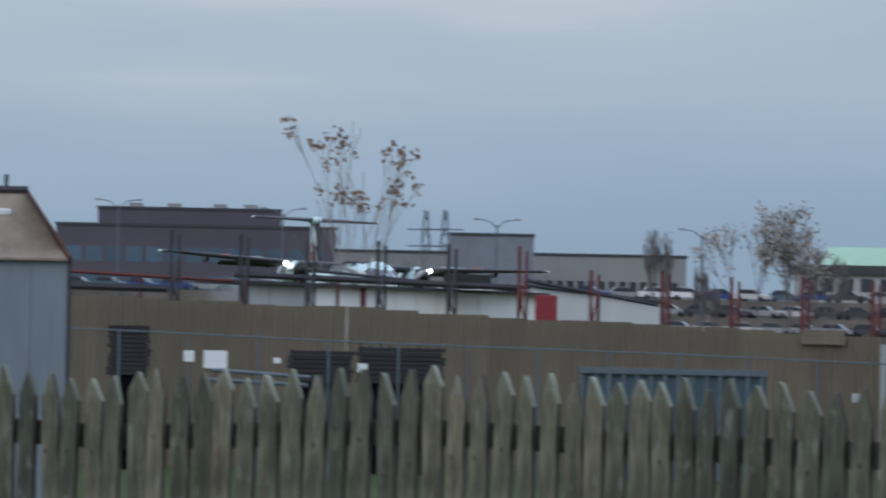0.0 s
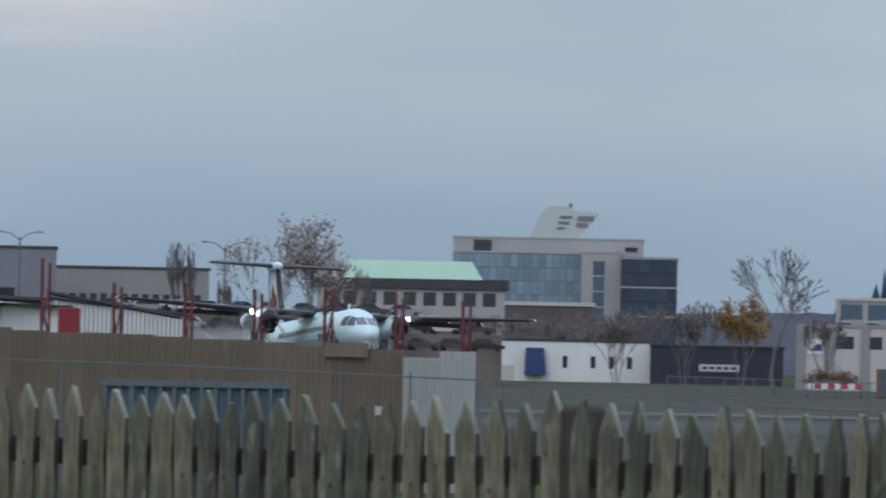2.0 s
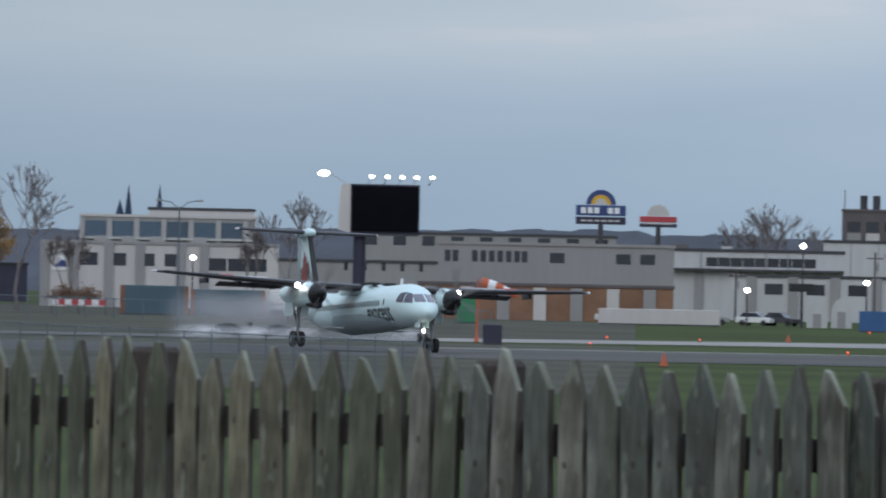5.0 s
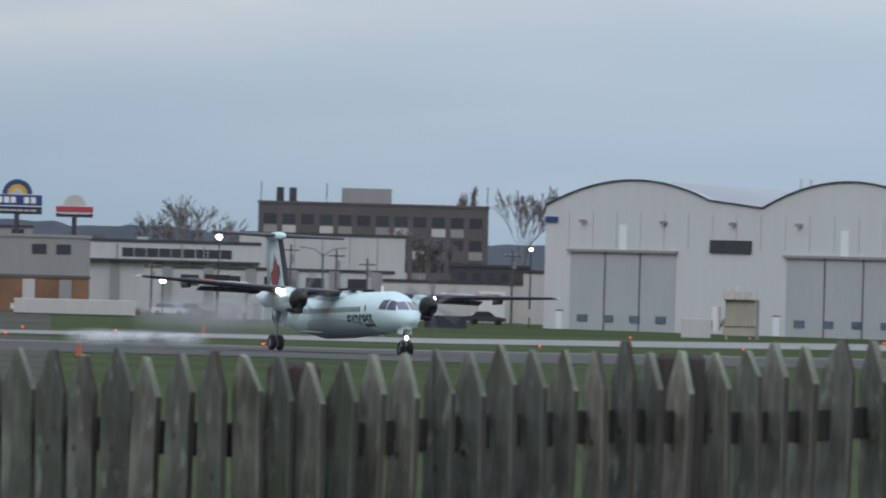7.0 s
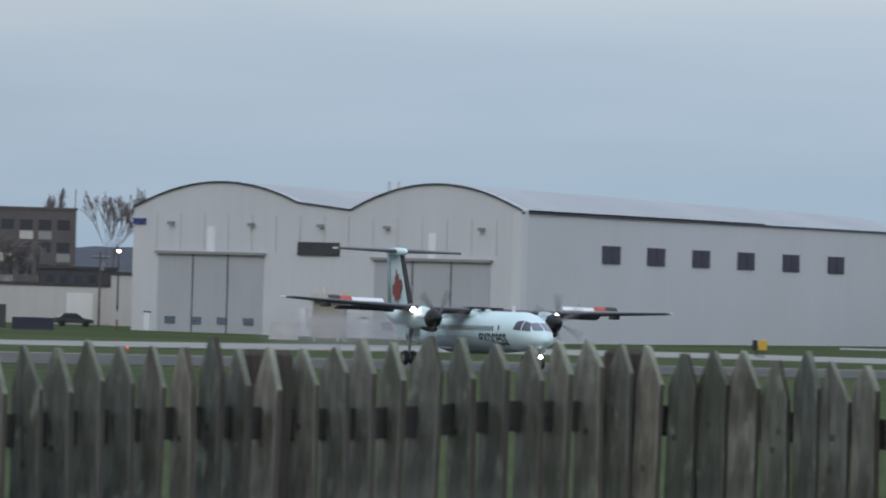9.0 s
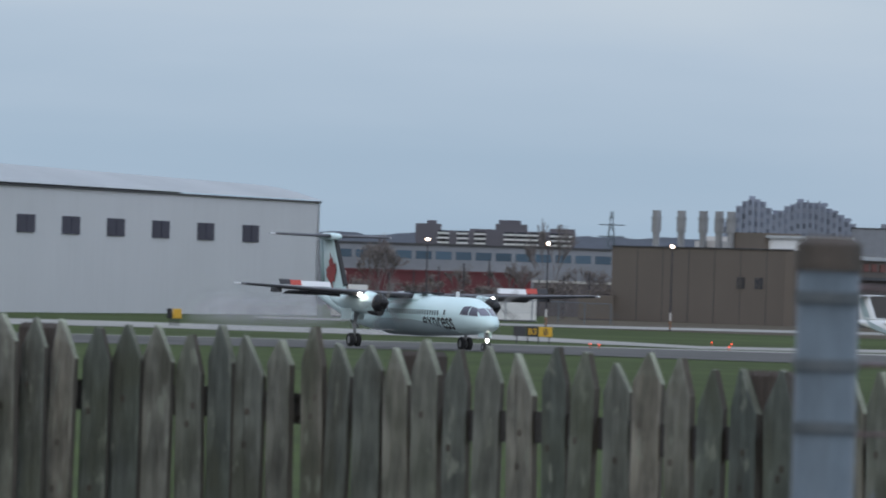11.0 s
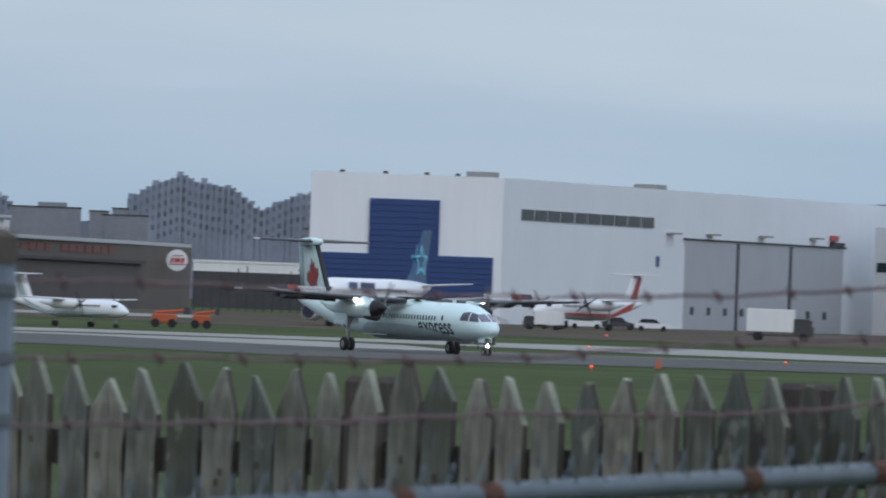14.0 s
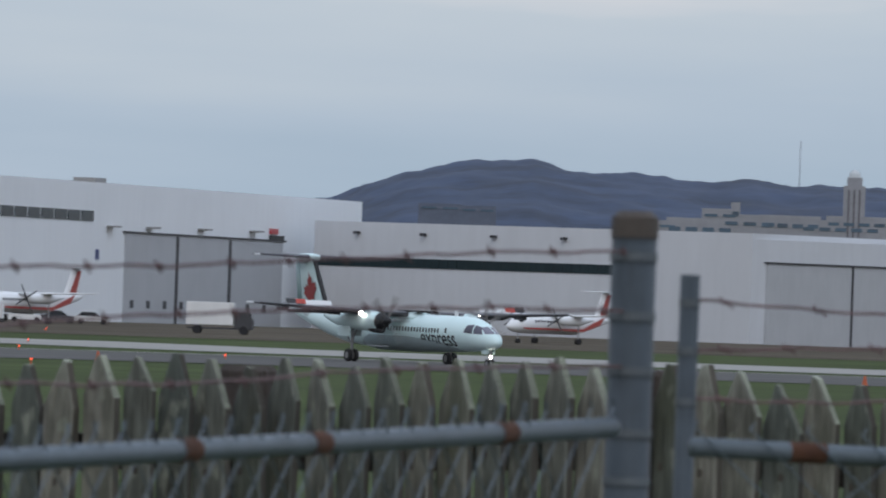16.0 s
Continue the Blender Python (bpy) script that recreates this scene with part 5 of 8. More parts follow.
def add_wheel(name, parent, x, y, z, r, w):
    bm = bmesh.new()
    prof = [(-w / 2, r * 0.55), (-w / 2, r * 0.86), (-w * 0.36, r * 0.97), (0, r), (w * 0.36, r * 0.97), (w / 2, r * 0.86), (w / 2, r * 0.55)]
    n = 20
    rg = [[bm.verts.new((q * math.cos(i * math.tau / n), yy, q * math.sin(i * math.tau / n))) for i in range(n)] for yy, q in prof]
    for a, b in zip(rg, rg[1:]):
        for i in range(n):
            bm.faces.new((a[i], a[(i + 1) % n], b[(i + 1) % n], b[i]))
    bmesh.ops.recalc_face_normals(bm, faces=bm.faces[:])
    ob = part(name, bm, "tyre", parent)
    ob.location = (x, y, z)
    hub = bmesh.new()
    add_tube(hub, (0, -w * 0.42, 0), (0, w * 0.42, 0), r * 0.56, n=14)
    for i in range(6):
        a = i * math.tau / 6
        add_tube(hub, (r * 0.35 * math.cos(a), -w * 0.47, r * 0.35 * math.sin(a)), (r * 0.35 * math.cos(a), w * 0.47, r * 0.35 * math.sin(a)), r * 0.07, n=6)
    part("hub", hub, "strut", ob, "grey metal hub")
    return ob


def star_outline(n, r0, r1, turn=90):
    return [((r0 if i % 2 == 0 else r1) * math.cos(radians(turn + i * 180 / n)), (r0 if i % 2 == 0 else r1) * math.sin(radians(turn + i * 180 / n))) for i in range(2 * n)]


LEAF = [(0, 1.0), (0.13, 0.62), (0.30, 0.72), (0.22, 0.25), (0.46, 0.44), (0.52, 0.30), (0.80, 0.34), (0.70, 0.12), (0.84, 0.02), (0.40, -0.36), (0.46, -0.52), (0.05, -0.46), (0.04, -0.95)]
LEAF = LEAF + [(-x, z) for x, z in LEAF[::-1] if x > 0]

props, wheels, spoilers = [], [], []


def airliner():
    a = thing("turboprop_airliner", Matrix(), "pale mint twin-turboprop airliner with high wing and T-tail, landing", "aircraft")
    hull = smooth(part("fuselage", loft(HULL, 28), "mint", a, "pale mint painted fuselage"))
    # the underside's shade is painted into this fairing's colour
    smooth(part("belly", loft([(10.5, 2.66, 1.18, 1.21), (8.5, 2.62, 1.25, 1.24), (3, 2.45, 1.28, 1.22), (-3, 2.45, 1.28, 1.22), (-6, 2.72, 1.1, 1.14)], 20), "belly", a, "belly fairing, grey-green darkened for shade under the hull"))
    smooth(part("wing_fairing", loft([(4.2, 3.75, 0.3, 0.2), (3.4, 3.85, 1.0, 0.42), (2.0, 3.92, 1.2, 0.5), (-1.5, 3.92, 1.2, 0.46), (-3.5, 3.8, 0.9, 0.3), (-4.6, 3.7, 0.3, 0.15)], 16), "mint", a))
    # dark inlet and exit panels on the wing root
    for x0, x1 in ((3.9, 3.0), (2.6, 0.8)):
        for sd in (-1, 1):
            part("root_panel", box(x1, x0, sd * 0.55 - 0.38, sd * 0.55 + 0.38, 4.28, 4.42, 0.03), "black", a)
    # wings with flaps, spoilers and lights
    for sd in (-1, 1):
        st = [(sd * 0.6, 2.75, 3.3, 0.16, "y", 4.05), (sd * 4.4, 2.70, 3.2, 0.16, "y", 4.10), (sd * 9.5, 2.30, 2.35, 0.14, "y", 4.32), (sd * 13.8, 1.90, 1.55, 0.12, "y", 4.52), (sd * 14.2, 1.55, 0.9, 0.10, "y", 4.54)]
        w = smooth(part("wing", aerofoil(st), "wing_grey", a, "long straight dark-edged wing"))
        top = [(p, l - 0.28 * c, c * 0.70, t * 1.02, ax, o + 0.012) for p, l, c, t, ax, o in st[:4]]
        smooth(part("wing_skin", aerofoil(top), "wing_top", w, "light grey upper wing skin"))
        for y0, y1 in ((1.6, 3.4), (5.4, 9.6)):
            fl = bmesh.new()
            add_box(fl, -0.95, 0, 0, y1 - y0, -0.05, 0.05)
            f = part("flap", fl, "dark_grey", w)
            f.matrix_basis = pose(-0.35 + (0.15 if y0 > 4 else 0), sd * y0 if sd > 0 else -y1, 4.0 + 0.02 * y0, 0, -11, 0)
        for y0 in (6.0, 8.4, 10.6):
            part("flap_track", box(-1.0, 0.8, sd * y0 - 0.08, sd * y0 + 0.08, 3.62 + 0.035 * y0, 3.92 + 0.035 * y0, 0.03), "dark_grey", w)
        # raised spoilers: a white inner, a red and a dark outer panel
        for y0, y1, c_ in ((6.6, 8.9, "plane_white"), (8.9, 9.75, "spoiler_red"), (9.75, 10.6, "dark_grey")):
            sp = bmesh.new()
            add_box(sp, -0.04, 0.0, 0, y1 - y0, 0, 0.42)
            o = part("spoiler", sp, c_, w)
            o.location = (0.55, sd * y0 if sd > 0 else -y1, 4.32 + 0.028 * y0)
            spoilers.append(o)
        part("deicing_boot", tube((2.66, sd * 1.1, 4.06), (2.62, sd * 3.8, 4.09), 0.17, n=8), "black", w, "black rubber de-icing boot")
        part("deicing_boot", tube((2.55, sd * 5.3, 4.15), (1.86, sd * 13.7, 4.52), 0.13, 0.08, 8), "black", w, "black rubber de-icing boot")
        part("tip_cap", box(0.7, 1.75, sd * 14.2 - 0.07, sd * 14.2 + 0.07, 4.47, 4.61, 0.03), "plane_white", w)
        # engine nacelle
        nz_ = 3.55
        nac = smooth(part("nacelle", loft([(5.0, nz_ - 0.02, 0.30, 0.30), (4.8, nz_ - 0.05, 0.45, 0.48), (4.3, nz_ - 0.08, 0.60, 0.70), (2.6, nz_ - 0.05, 0.70, 0.82), (0.5, nz_ + 0.0, 0.70, 0.80), (-1.6, nz_ + 0.02, 0.62, 0.70), (-3.2, nz_ + 0.12, 0.42, 0.46), (-4.6, nz_ + 0.25, 0.12, 0.16)], 18), "mint", a, "pale mint engine nacelle"))
        nac.location = (0, sd * 4.4, 0)
        smooth(part("cowl_ring", loft([(5.22, nz_, 0.36, 0.36), (5.05, nz_ - 0.03, 0.47, 0.49), (4.7, nz_ - 0.06, 0.58, 0.63), (4.45, nz_ - 0.075, 0.615, 0.70)], 18), "black", nac, "dark propeller cowl"))
        smooth(part("intake", loft([(4.75, nz_ - 0.78, 0.26, 0.14), (4.5, nz_ - 0.76, 0.38, 0.24), (3.4, nz_ - 0.66, 0.42, 0.28), (2.2, nz_ - 0.5, 0.3, 0.2)], 14), "black", nac, "dark chin intake"))
        for k in (-1, 1):
            part("gear_door", box(-1.3, 0.6, k * 0.52 - 0.03, k * 0.52 + 0.03, nz_ - 1.35, nz_ - 0.55, 0.02), "mint", nac)
        part("gear_door", box(-1.0, 0.9, -sd * 2.3 - 0.5, -sd * 2.3 + 0.5, 1.52, 1.58, 0.02), "plane_white", nac, "white open gear door")
        # landing lights
        part("landing_light", ball((2.80, sd * 5.25, 4.04), 0.18), "landing_light", w)
        part("landing_light", ball((3.3, sd * 4.75, 3.62), 0.12), "landing_light", w)
        # propeller
        hub = part("propeller", loft([(0.62, 0, 0.03, 0.03), (0.45, 0, 0.2, 0.2), (0.15, 0, 0.31, 0.31), (-0.05, 0, 0.34, 0.34)], 14), "black", a, "dark six-bladed propeller turning")
        hub.location = (5.35, sd * 4.4, nz_)
        props.append(hub)
        bl = bmesh.new()
        prof = [(0.25, 0.06, 60), (0.6, 0.10, 50), (1.2, 0.12, 38), (1.75, 0.10, 30), (2.05, 0.05, 26)]
        rg = []
        for r, hw, tw in prof:
            c_, s_ = math.cos(radians(tw)), math.sin(radians(tw))
            rg.append([bl.verts.new((s_ * u * hw - c_ * v * 0.02, c_ * u * hw + s_ * v * 0.02, r)) for u, v in ((-1, 0), (0, 1), (1, 0), (0, -1))])
        for p, q in zip(rg, rg[1:]):
            for i in range(4):
                bl.faces.new((p[i], p[(i + 1) % 4], q[(i + 1) % 4], q[i]))
        bl.faces.new(rg[-1])
        bme = bpy.data.meshes.new("blade")
        bmesh.ops.recalc_face_normals(bl, faces=bl.faces[:])
        bl.to_mesh(bme)
        bl.free()
        bme.materials.append(M["blade_grey"])
        for i in range(6):
            share("blade", bme, hub, pose(0.1, 0, 0, i * 60))
        # main gear
        leg = bmesh.new()
        add_tube(leg, (0.15, sd * 4.4, 2.9), (0, sd * 4.4, 0.55), 0.13, 0.11, 10)
        add_tube(leg, (-1.6, sd * 4.4, 2.9), (-0.1, sd * 4.4, 1.35), 0.07, 0.07, 8)
        add_tube(leg, (1.0, sd * 4.4, 2.9), (0.05, sd * 4.4, 1.7), 0.06, 0.06, 8)
        add_tube(leg, (0, sd * 4.4 - 0.42, 0.5), (0, sd * 4.4 + 0.42, 0.5), 0.09, n=8)
        part("main_gear_leg", leg, "strut", a, "grey metal landing gear leg")
        for k in (-1, 1):
            wheels.append(add_wheel("main_wheel", a, 0, sd * 4.4 + k * 0.27, 0.5, 0.5, 0.32))
    leg = bmesh.new()
    add_tube(leg, (14.0, 0, 1.7), (13.9, 0, 0.4), 0.09, 0.08, 10)
    add_tube(leg, (13.0, 0, 1.7), (13.85, 0, 0.95), 0.05, 0.05, 8)
    add_tube(leg, (13.9, -0.25, 0.43), (13.9, 0.25, 0.43), 0.06, n=8)
    part("nose_gear_leg", leg, "strut", a)
    for k in (-1, 1):
        part("nose_gear_door", box(13.1, 14.1, k * 0.30 - 0.02, k * 0.30 + 0.02, 1.36, 1.75, 0.015), "mint", a)
        wheels.append(add_wheel("nose_wheel", a, 13.9, k * 0.2, 0.43, 0.32, 0.2))
    part("taxi_light", ball((14.05, 0, 1.15), 0.12), "landing_light", a, "bright taxi light")
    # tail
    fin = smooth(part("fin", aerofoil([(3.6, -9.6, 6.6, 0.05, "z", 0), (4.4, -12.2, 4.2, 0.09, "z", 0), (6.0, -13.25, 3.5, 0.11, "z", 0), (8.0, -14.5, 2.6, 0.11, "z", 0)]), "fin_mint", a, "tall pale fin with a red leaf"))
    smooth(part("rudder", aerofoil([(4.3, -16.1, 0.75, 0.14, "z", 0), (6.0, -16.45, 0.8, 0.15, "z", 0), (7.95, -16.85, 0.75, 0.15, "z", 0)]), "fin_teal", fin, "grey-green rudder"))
    part("fin_leading_edge", tube((-12.35, 0, 4.6), (-14.5, 0, 8.0), 0.20, 0.17, 8), "black", fin, "black de-icing boot")
    smooth(part("tail_bullet", loft([(-13.6, 8.15, 0.05, 0.05), (-14.0, 8.15, 0.26, 0.24), (-14.9, 8.15, 0.34, 0.30), (-16.7, 8.15, 0.30, 0.26), (-18.0, 8.15, 0.06, 0.06)], 14), "mint", fin))
    for sd in (-1, 1):
        tp = smooth(part("tailplane", aerofoil([(sd * 0.1, -14.6, 2.4, 0.13, "y", 8.18), (sd * 4.6, -14.9, 1.5, 0.11, "y", 8.22)]), "wing_grey", fin, "dark straight tailplane"))
        part("tip_cap", box(-15.9, -15.0, sd * 4.62 - 0.06, sd * 4.62 + 0.06, 8.16, 8.28, 0.03), "plane_white", tp)
        lf = part("leaf_emblem", prism([(x * 1.2, z * 1.5) for x, z in LEAF], -0.012, 0.012), "leaf_red", fin, "dark red leaf emblem")
        lf.matrix_basis = pose(-14.6, sd * 0.22, 5.5, 0, -14, 0)
    # glazing, doors and lettering
    for sd in (-1, 1):
        for i in range(34):
            x = 8.1 - i * 0.46
            part("cabin_window", hull_patch([(x, 2.80), (x - 0.22, 2.80), (x - 0.22, 3.14), (x, 3.14)], sd, 0.012, 1, 3), "black", hull)
        part("cabin_door_window", hull_patch([(9.3, 2.84), (9.05, 2.84), (9.05, 3.2), (9.3, 3.2)], sd, 0.012, 1, 3), "black", hull)
        part("windscreen", nose_patch([(sd * 0.05, 2.93), (sd * 0.66, 2.90), (sd * 0.60, 3.40), (sd * 0.05, 3.46)]), "cockpit_sky_glass", hull)
        part("cockpit_window", hull_patch([(13.98, 2.86), (13.02, 2.88), (12.78, 3.54), (13.42, 3.40)], sd, 0.014), "cockpit_sky_glass", hull)
        part("cockpit_window", hull_patch([(12.92, 2.88), (11.85, 2.93), (12.0, 3.52), (12.68, 3.57)], sd, 0.014), "cockpit_sky_glass", hull)
        t = lettering("express", 1.75, Matrix(), "letters", hull, "lettering", 0.0)
        # wrap the word onto the curved side
        wb = bmesh.new()
        wb.from_mesh(t.data)
        bmesh.ops.triangulate(wb, faces=wb.faces[:])
        bmesh.ops.subdivide_edges(wb, edges=wb.edges[:], cuts=3, use_grid_fill=True)
        for v in wb.verts:
            xx = 7.95 + (v.co.x if sd < 0 else -v.co.x)
            zz_ = 1.86 + v.co.y * 0.97
            v.co = (xx, sd * (hull_side(xx, zz_) + 0.02), zz_)
        wb.to_mesh(t.data)
        wb.free()
    # the body sits low on its compressed legs
    for o in a.children:
        if "wheel" not in o.name and "leg" not in o.name:
            o.location.z -= 0.25
    part("antenna", box(8.2, 8.7, -0.03, 0.03, 4.1, 4.55), "plane_white", hull)
    return a


# sky reflection is put into the panes' violet-grey base colour
M["cockpit_sky_glass"] = mat("cockpit_sky_glass", (0.15, 0.145, 0.19), 0.12, var=0.2, scale=1, spec=0.9)
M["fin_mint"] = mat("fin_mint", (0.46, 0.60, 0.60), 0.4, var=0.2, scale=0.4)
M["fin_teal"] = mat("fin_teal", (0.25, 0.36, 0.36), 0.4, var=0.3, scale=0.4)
M["blade_grey"] = mat("blade_grey", (0.13, 0.125, 0.12), 0.6, var=0.1)
liner = airliner()

FLIGHT = [  # seconds, bearing, distance, wheel height, nose-up, bank to port, angle off the line of sight at bearing 0
    (0.0, -10.546, 856.0, 5.08, 2.00, 2.00, 20.90),
    (0.5, -10.029, 843.0, 4.25, 2.25, 2.00, 20.90),
    (1.0, -9.501, 830.0, 3.83, 2.50, 2.00, 20.90),
    (1.5, -8.946, 800.0, 3.34, 2.50, 2.00, 20.80),
    (2.0, -8.382, 787.5, 2.84, 2.50, 2.00, 20.70),
    (2.5, -7.794, 775.0, 2.11, 2.50, 2.00, 20.60),
    (3.0, -7.188, 766.0, 1.55, 2.25, 1.95, 20.45),
    (3.5, -6.580, 757.0, 1.01, 2.00, 1.90, 20.30),
    (6.0, -3.163, 750.0, 0.00, 1.60, 1.60, 19.30),
    (6.5, -2.484, 760.0, 0.00, 1.40, 1.55, 19.20),
    (7.0, -1.799, 770.0, 0.00, 1.20, 1.50, 19.10),
    (7.5, -1.117, 784.0, 0.00, 0.90, 1.40, 19.15),
    (8.0, -0.447, 798.0, 0.00, 0.60, 1.30, 19.20),
    (10.5, 2.698, 850.0, 0.00, -0.50, 0.40, 19.80),
    (11.0, 3.352, 862.0, 0.00, -0.50, 0.40, 19.90),
    (11.5, 4.009, 859.0, 0.00, -0.53, 0.37, 19.87),
    (12.0, 4.656, 856.0, 0.00, -0.57, 0.33, 19.83),
    (12.5, 5.318, 853.0, 0.00, -0.60, 0.30, 19.80),
    (13.0, 6.005, 857.5, 0.00, -0.60, 0.30, 19.80),
    (13.5, 6.647, 862.0, 0.00, -0.60, 0.30, 19.80),
    (14.0, 7.382, 881.0, 0.00, -0.60, 0.30, 19.65),
    (14.5, 8.090, 900.0, 0.00, -0.60, 0.30, 19.50),
    (15.0, 8.795, 907.0, 0.00, -0.60, 0.30, 19.43),
    (15.5, 9.462, 914.0, 0.00, -0.60, 0.30, 19.37),
    (16.0, 10.091, 921.0, 0.00, -0.60, 0.30, 19.30),
]


def plane_pose(az, d, z, pitch, bank, psi):
    return Matrix.Translation(at(az, d, z)) @ pose(0, 0, 0, 0, 0, psi - 90) @ pose(0, 0, 0, 0, -pitch, 0) @ pose(0, 0, 0, -bank, 0, 0)


# ---- the yard behind the corrugated fence ----
def zat(e, d):
    """Height of a point e/21000 above eye level at distance d."""
    return EYE + e * d / 21000


def shed():
    d = 240
    m, L = front(-15.5, d, -11.90, d, gz(d))
    s = thing("metal_shed", m, "blue-grey sheet-metal shed with a rusty gabled roof", "shed")
    eave, ridge = zat(140, d) - gz(d), zat(258, d) - gz(d)
    n = int(L / 0.75)
    for i in range(n):
        x = L * i / n
        part("wall_sheet", box(x + 0.006, L * (i + 1) / n - 0.006, -0.015 - 0.01 * (i % 2), 0.02, -0.4, eave), "shed_blue", s)
    part("wall", box(0, L, 0.02, 5, -0.4, eave), "shed_blue", s)
    part("corner_trim", box(L - 0.02, L + 0.06, -0.05, 0.06, -0.4, eave), "steel_dark", s)
    back = 0.86
    for i in range(n):
        x0, x1 = L * i / n, L * (i + 1) / n
        def xr(x):
            return x - back * (x / L) ** 6
        bm = bmesh.new()
        v = [bm.verts.new(p) for p in ((x0, -0.15, eave), (x1, -0.15, eave), (xr(x1), 1.6, ridge), (xr(x0), 1.6, ridge), (x0, -0.15, eave - 0.05), (x1, -0.15, eave - 0.05), (xr(x1), 1.6, ridge - 0.05), (xr(x0), 1.6, ridge - 0.05))]
        for q in ((0, 1, 2, 3), (7, 6, 5, 4), (0, 4, 5, 1), (1, 5, 6, 2), (2, 6, 7, 3), (3, 7, 4, 0)):
            bm.faces.new([v[k] for k in q])
        part("roof_sheet", bm, "rust_roof", s)
    part("verge_trim", tube((L + 0.02, -0.18, eave), (L - back + 0.03, 1.6, ridge), 0.055, n=6), "rust", s)
    part("ridge_cap", tube((0, 1.6, ridge + 0.04), (L - back + 0.06, 1.6, ridge + 0.04), 0.09, n=6), "steel_dark", s)
    part("skylight", box(L - 2.0, L - 1.15, 0.95, 1.2, eave + 0.85, eave + 1.0, 0.03), "white_wall", s)
    part("vent_pipe", tube((L - 1.25, 1.6, ridge), (L - 1.25, 1.6, ridge + 0.35), 0.05, n=6), "galvanised", s)
    part("gable", prism([(L - 0.05, eave), (L - 0.05, eave), (L - back, ridge - 0.05)], 0.0, 3.2), "shed_blue", s)


shed()

FTOP = [(-11.9, 76), (-10.864, 67), (-9.772, 52), (-9.272, 47), (-8.03, 27)]


def top_at(az, table):
    for (a0, e0), (a1, e1) in zip(table, table[1:]):
        if az <= a1:
            return e0 + (e1 - e0) * (az - a0) / (a1 - a0)
    return table[-1][1]


def sheet_fence():
    """Corrugated sheets side by side: each one a folded plate with its own tint and tilt."""
    d = 330
    f = thing("corrugated_fence", Matrix(), "tall brown corrugated steel fence with rust stains", "fence")
    rng = random.Random(11)
    def sheet(w, h):
        bm = bmesh.new()
        n = 6
        prev = None
        for i in range(n * 4 + 1):
            x = w * i / (n * 4)
            y = (0.0, 0.0, 0.045, 0.045)[i % 4]
            c = [bm.verts.new((x, -y, z)) for z in (0, h)] + [bm.verts.new((x, -y + 0.012, z)) for z in (0, h)]
            if prev:
                bm.faces.new((prev[0], c[0], c[1], prev[1]))
                bm.faces.new((prev[3], c[3], c[2], prev[2]))
                bm.faces.new((prev[1], c[1], c[3], prev[3]))
            prev = c
        me = bpy.data.meshes.new("sheet")
        bm.to_mesh(me)
        bm.free()
        return me
    W = math.radians(0.172) * d
    brown, grey = sheet(W * 1.015, 4.9), sheet(W * 1.015, 4.9)
    brown.materials.append(M["brown_steel"])
    grey.materials.append(M["grey_steel"])
    az = -11.93
    i = 0
    while az < -7.66:
        z = zat(top_at(az + 0.08, FTOP), d) + rng.uniform(-0.05, 0.05)
        if az > -8.05:
            z = zat(28 - 12 * (i % 2), d)
        share("sheet", grey if az > -8.05 else brown, f, Matrix.Translation(at(az, d - (0.25 if az > -8.05 else 0), z - 4.9)) @ pose(0, 0, 0, 0, rng.uniform(-0.25, 0.25), -az))
        az += 0.172
        i += 1
    for a in (-11.9, -11.25, -8.05, -7.65):
        part("fence_post", tube(at(a, d + 0.25, 0), at(a, d + 0.25, zat(top_at(a, FTOP), d)), 0.07, n=6), "steel_dark", f)
    part("patch_panel", box(-0.6, 0.6, -0.06, 0, 0, 0.4), "brown_steel", f).matrix_basis = Matrix.Translation(at(-8.25, d - 0.1, zat(14, d))) @ pose(0, 0, 0, 0, 0, 8)


sheet_fence()


# steel frames for stacking along the fence
def rack(az, e_top, red):
    d = 333
    b = zat(top_at(az, FTOP), d) - 2.5
    r = thing("steel_rack", Matrix.Translation(at(az, d, b)) @ pose(0, 0, 0, 0, 0, -az), "rusty red steel storage frame" if red else "dark steel storage frame behind a fence", "rack", "storage frames along the fence")
    h = zat(e_top, d) - b
    mt = "steel_red" if red else "steel_dark"
    part("upright", box(-0.05, 0.05, -0.05, 0.05, -1.5, h, 0.01), mt, r)
    part("upright", box(0.17, 0.25, 0.9, 1.0, -1.5, h - 0.12, 0.01), mt, r)
    part("brace", tube((0, 0, h * 0.55), (0.21, 0.95, h * 0.86), 0.035, n=5), mt, r)
    part("brace", tube((0, 0, h * 0.72), (0.21, 0.95, h * 0.5), 0.03, n=5), mt, r)


for i, (a, e) in enumerate(((-11.404, 194), (-11.07, 190), (-10.748, 180), (-10.407, 182), (-10.066, 179), (-9.724, 178), (-9.376, 138), (-9.034, 139), (-8.698, 131), (-8.357, 134), (-8.016, 128), (-7.69, 118))):
    rack(a, e, i >= 5)
g = thing("storage_gantry", Matrix(), "rusty horizontal steel beams between storage frames", "gantry")
for a0, a1, e0, e1, mt, r in ((-11.9, -11.42, 92, 90, "steel_dark", 0.12), (-11.9, -11.1, 118, 106, "steel_red", 0.06), (-11.1, -9.72, 118, 104, "steel_dark", 0.10), (-10.75, -9.7, 128, 98, "steel_dark", 0.05), (-9.7, -9.05, 118, 78, "steel_dark", 0.06)):
    part("beam", tube(at(a0, 334.5, zat(e0, 334)), at(a1, 334.5, zat(e1, 334)), r, n=6), mt, g)
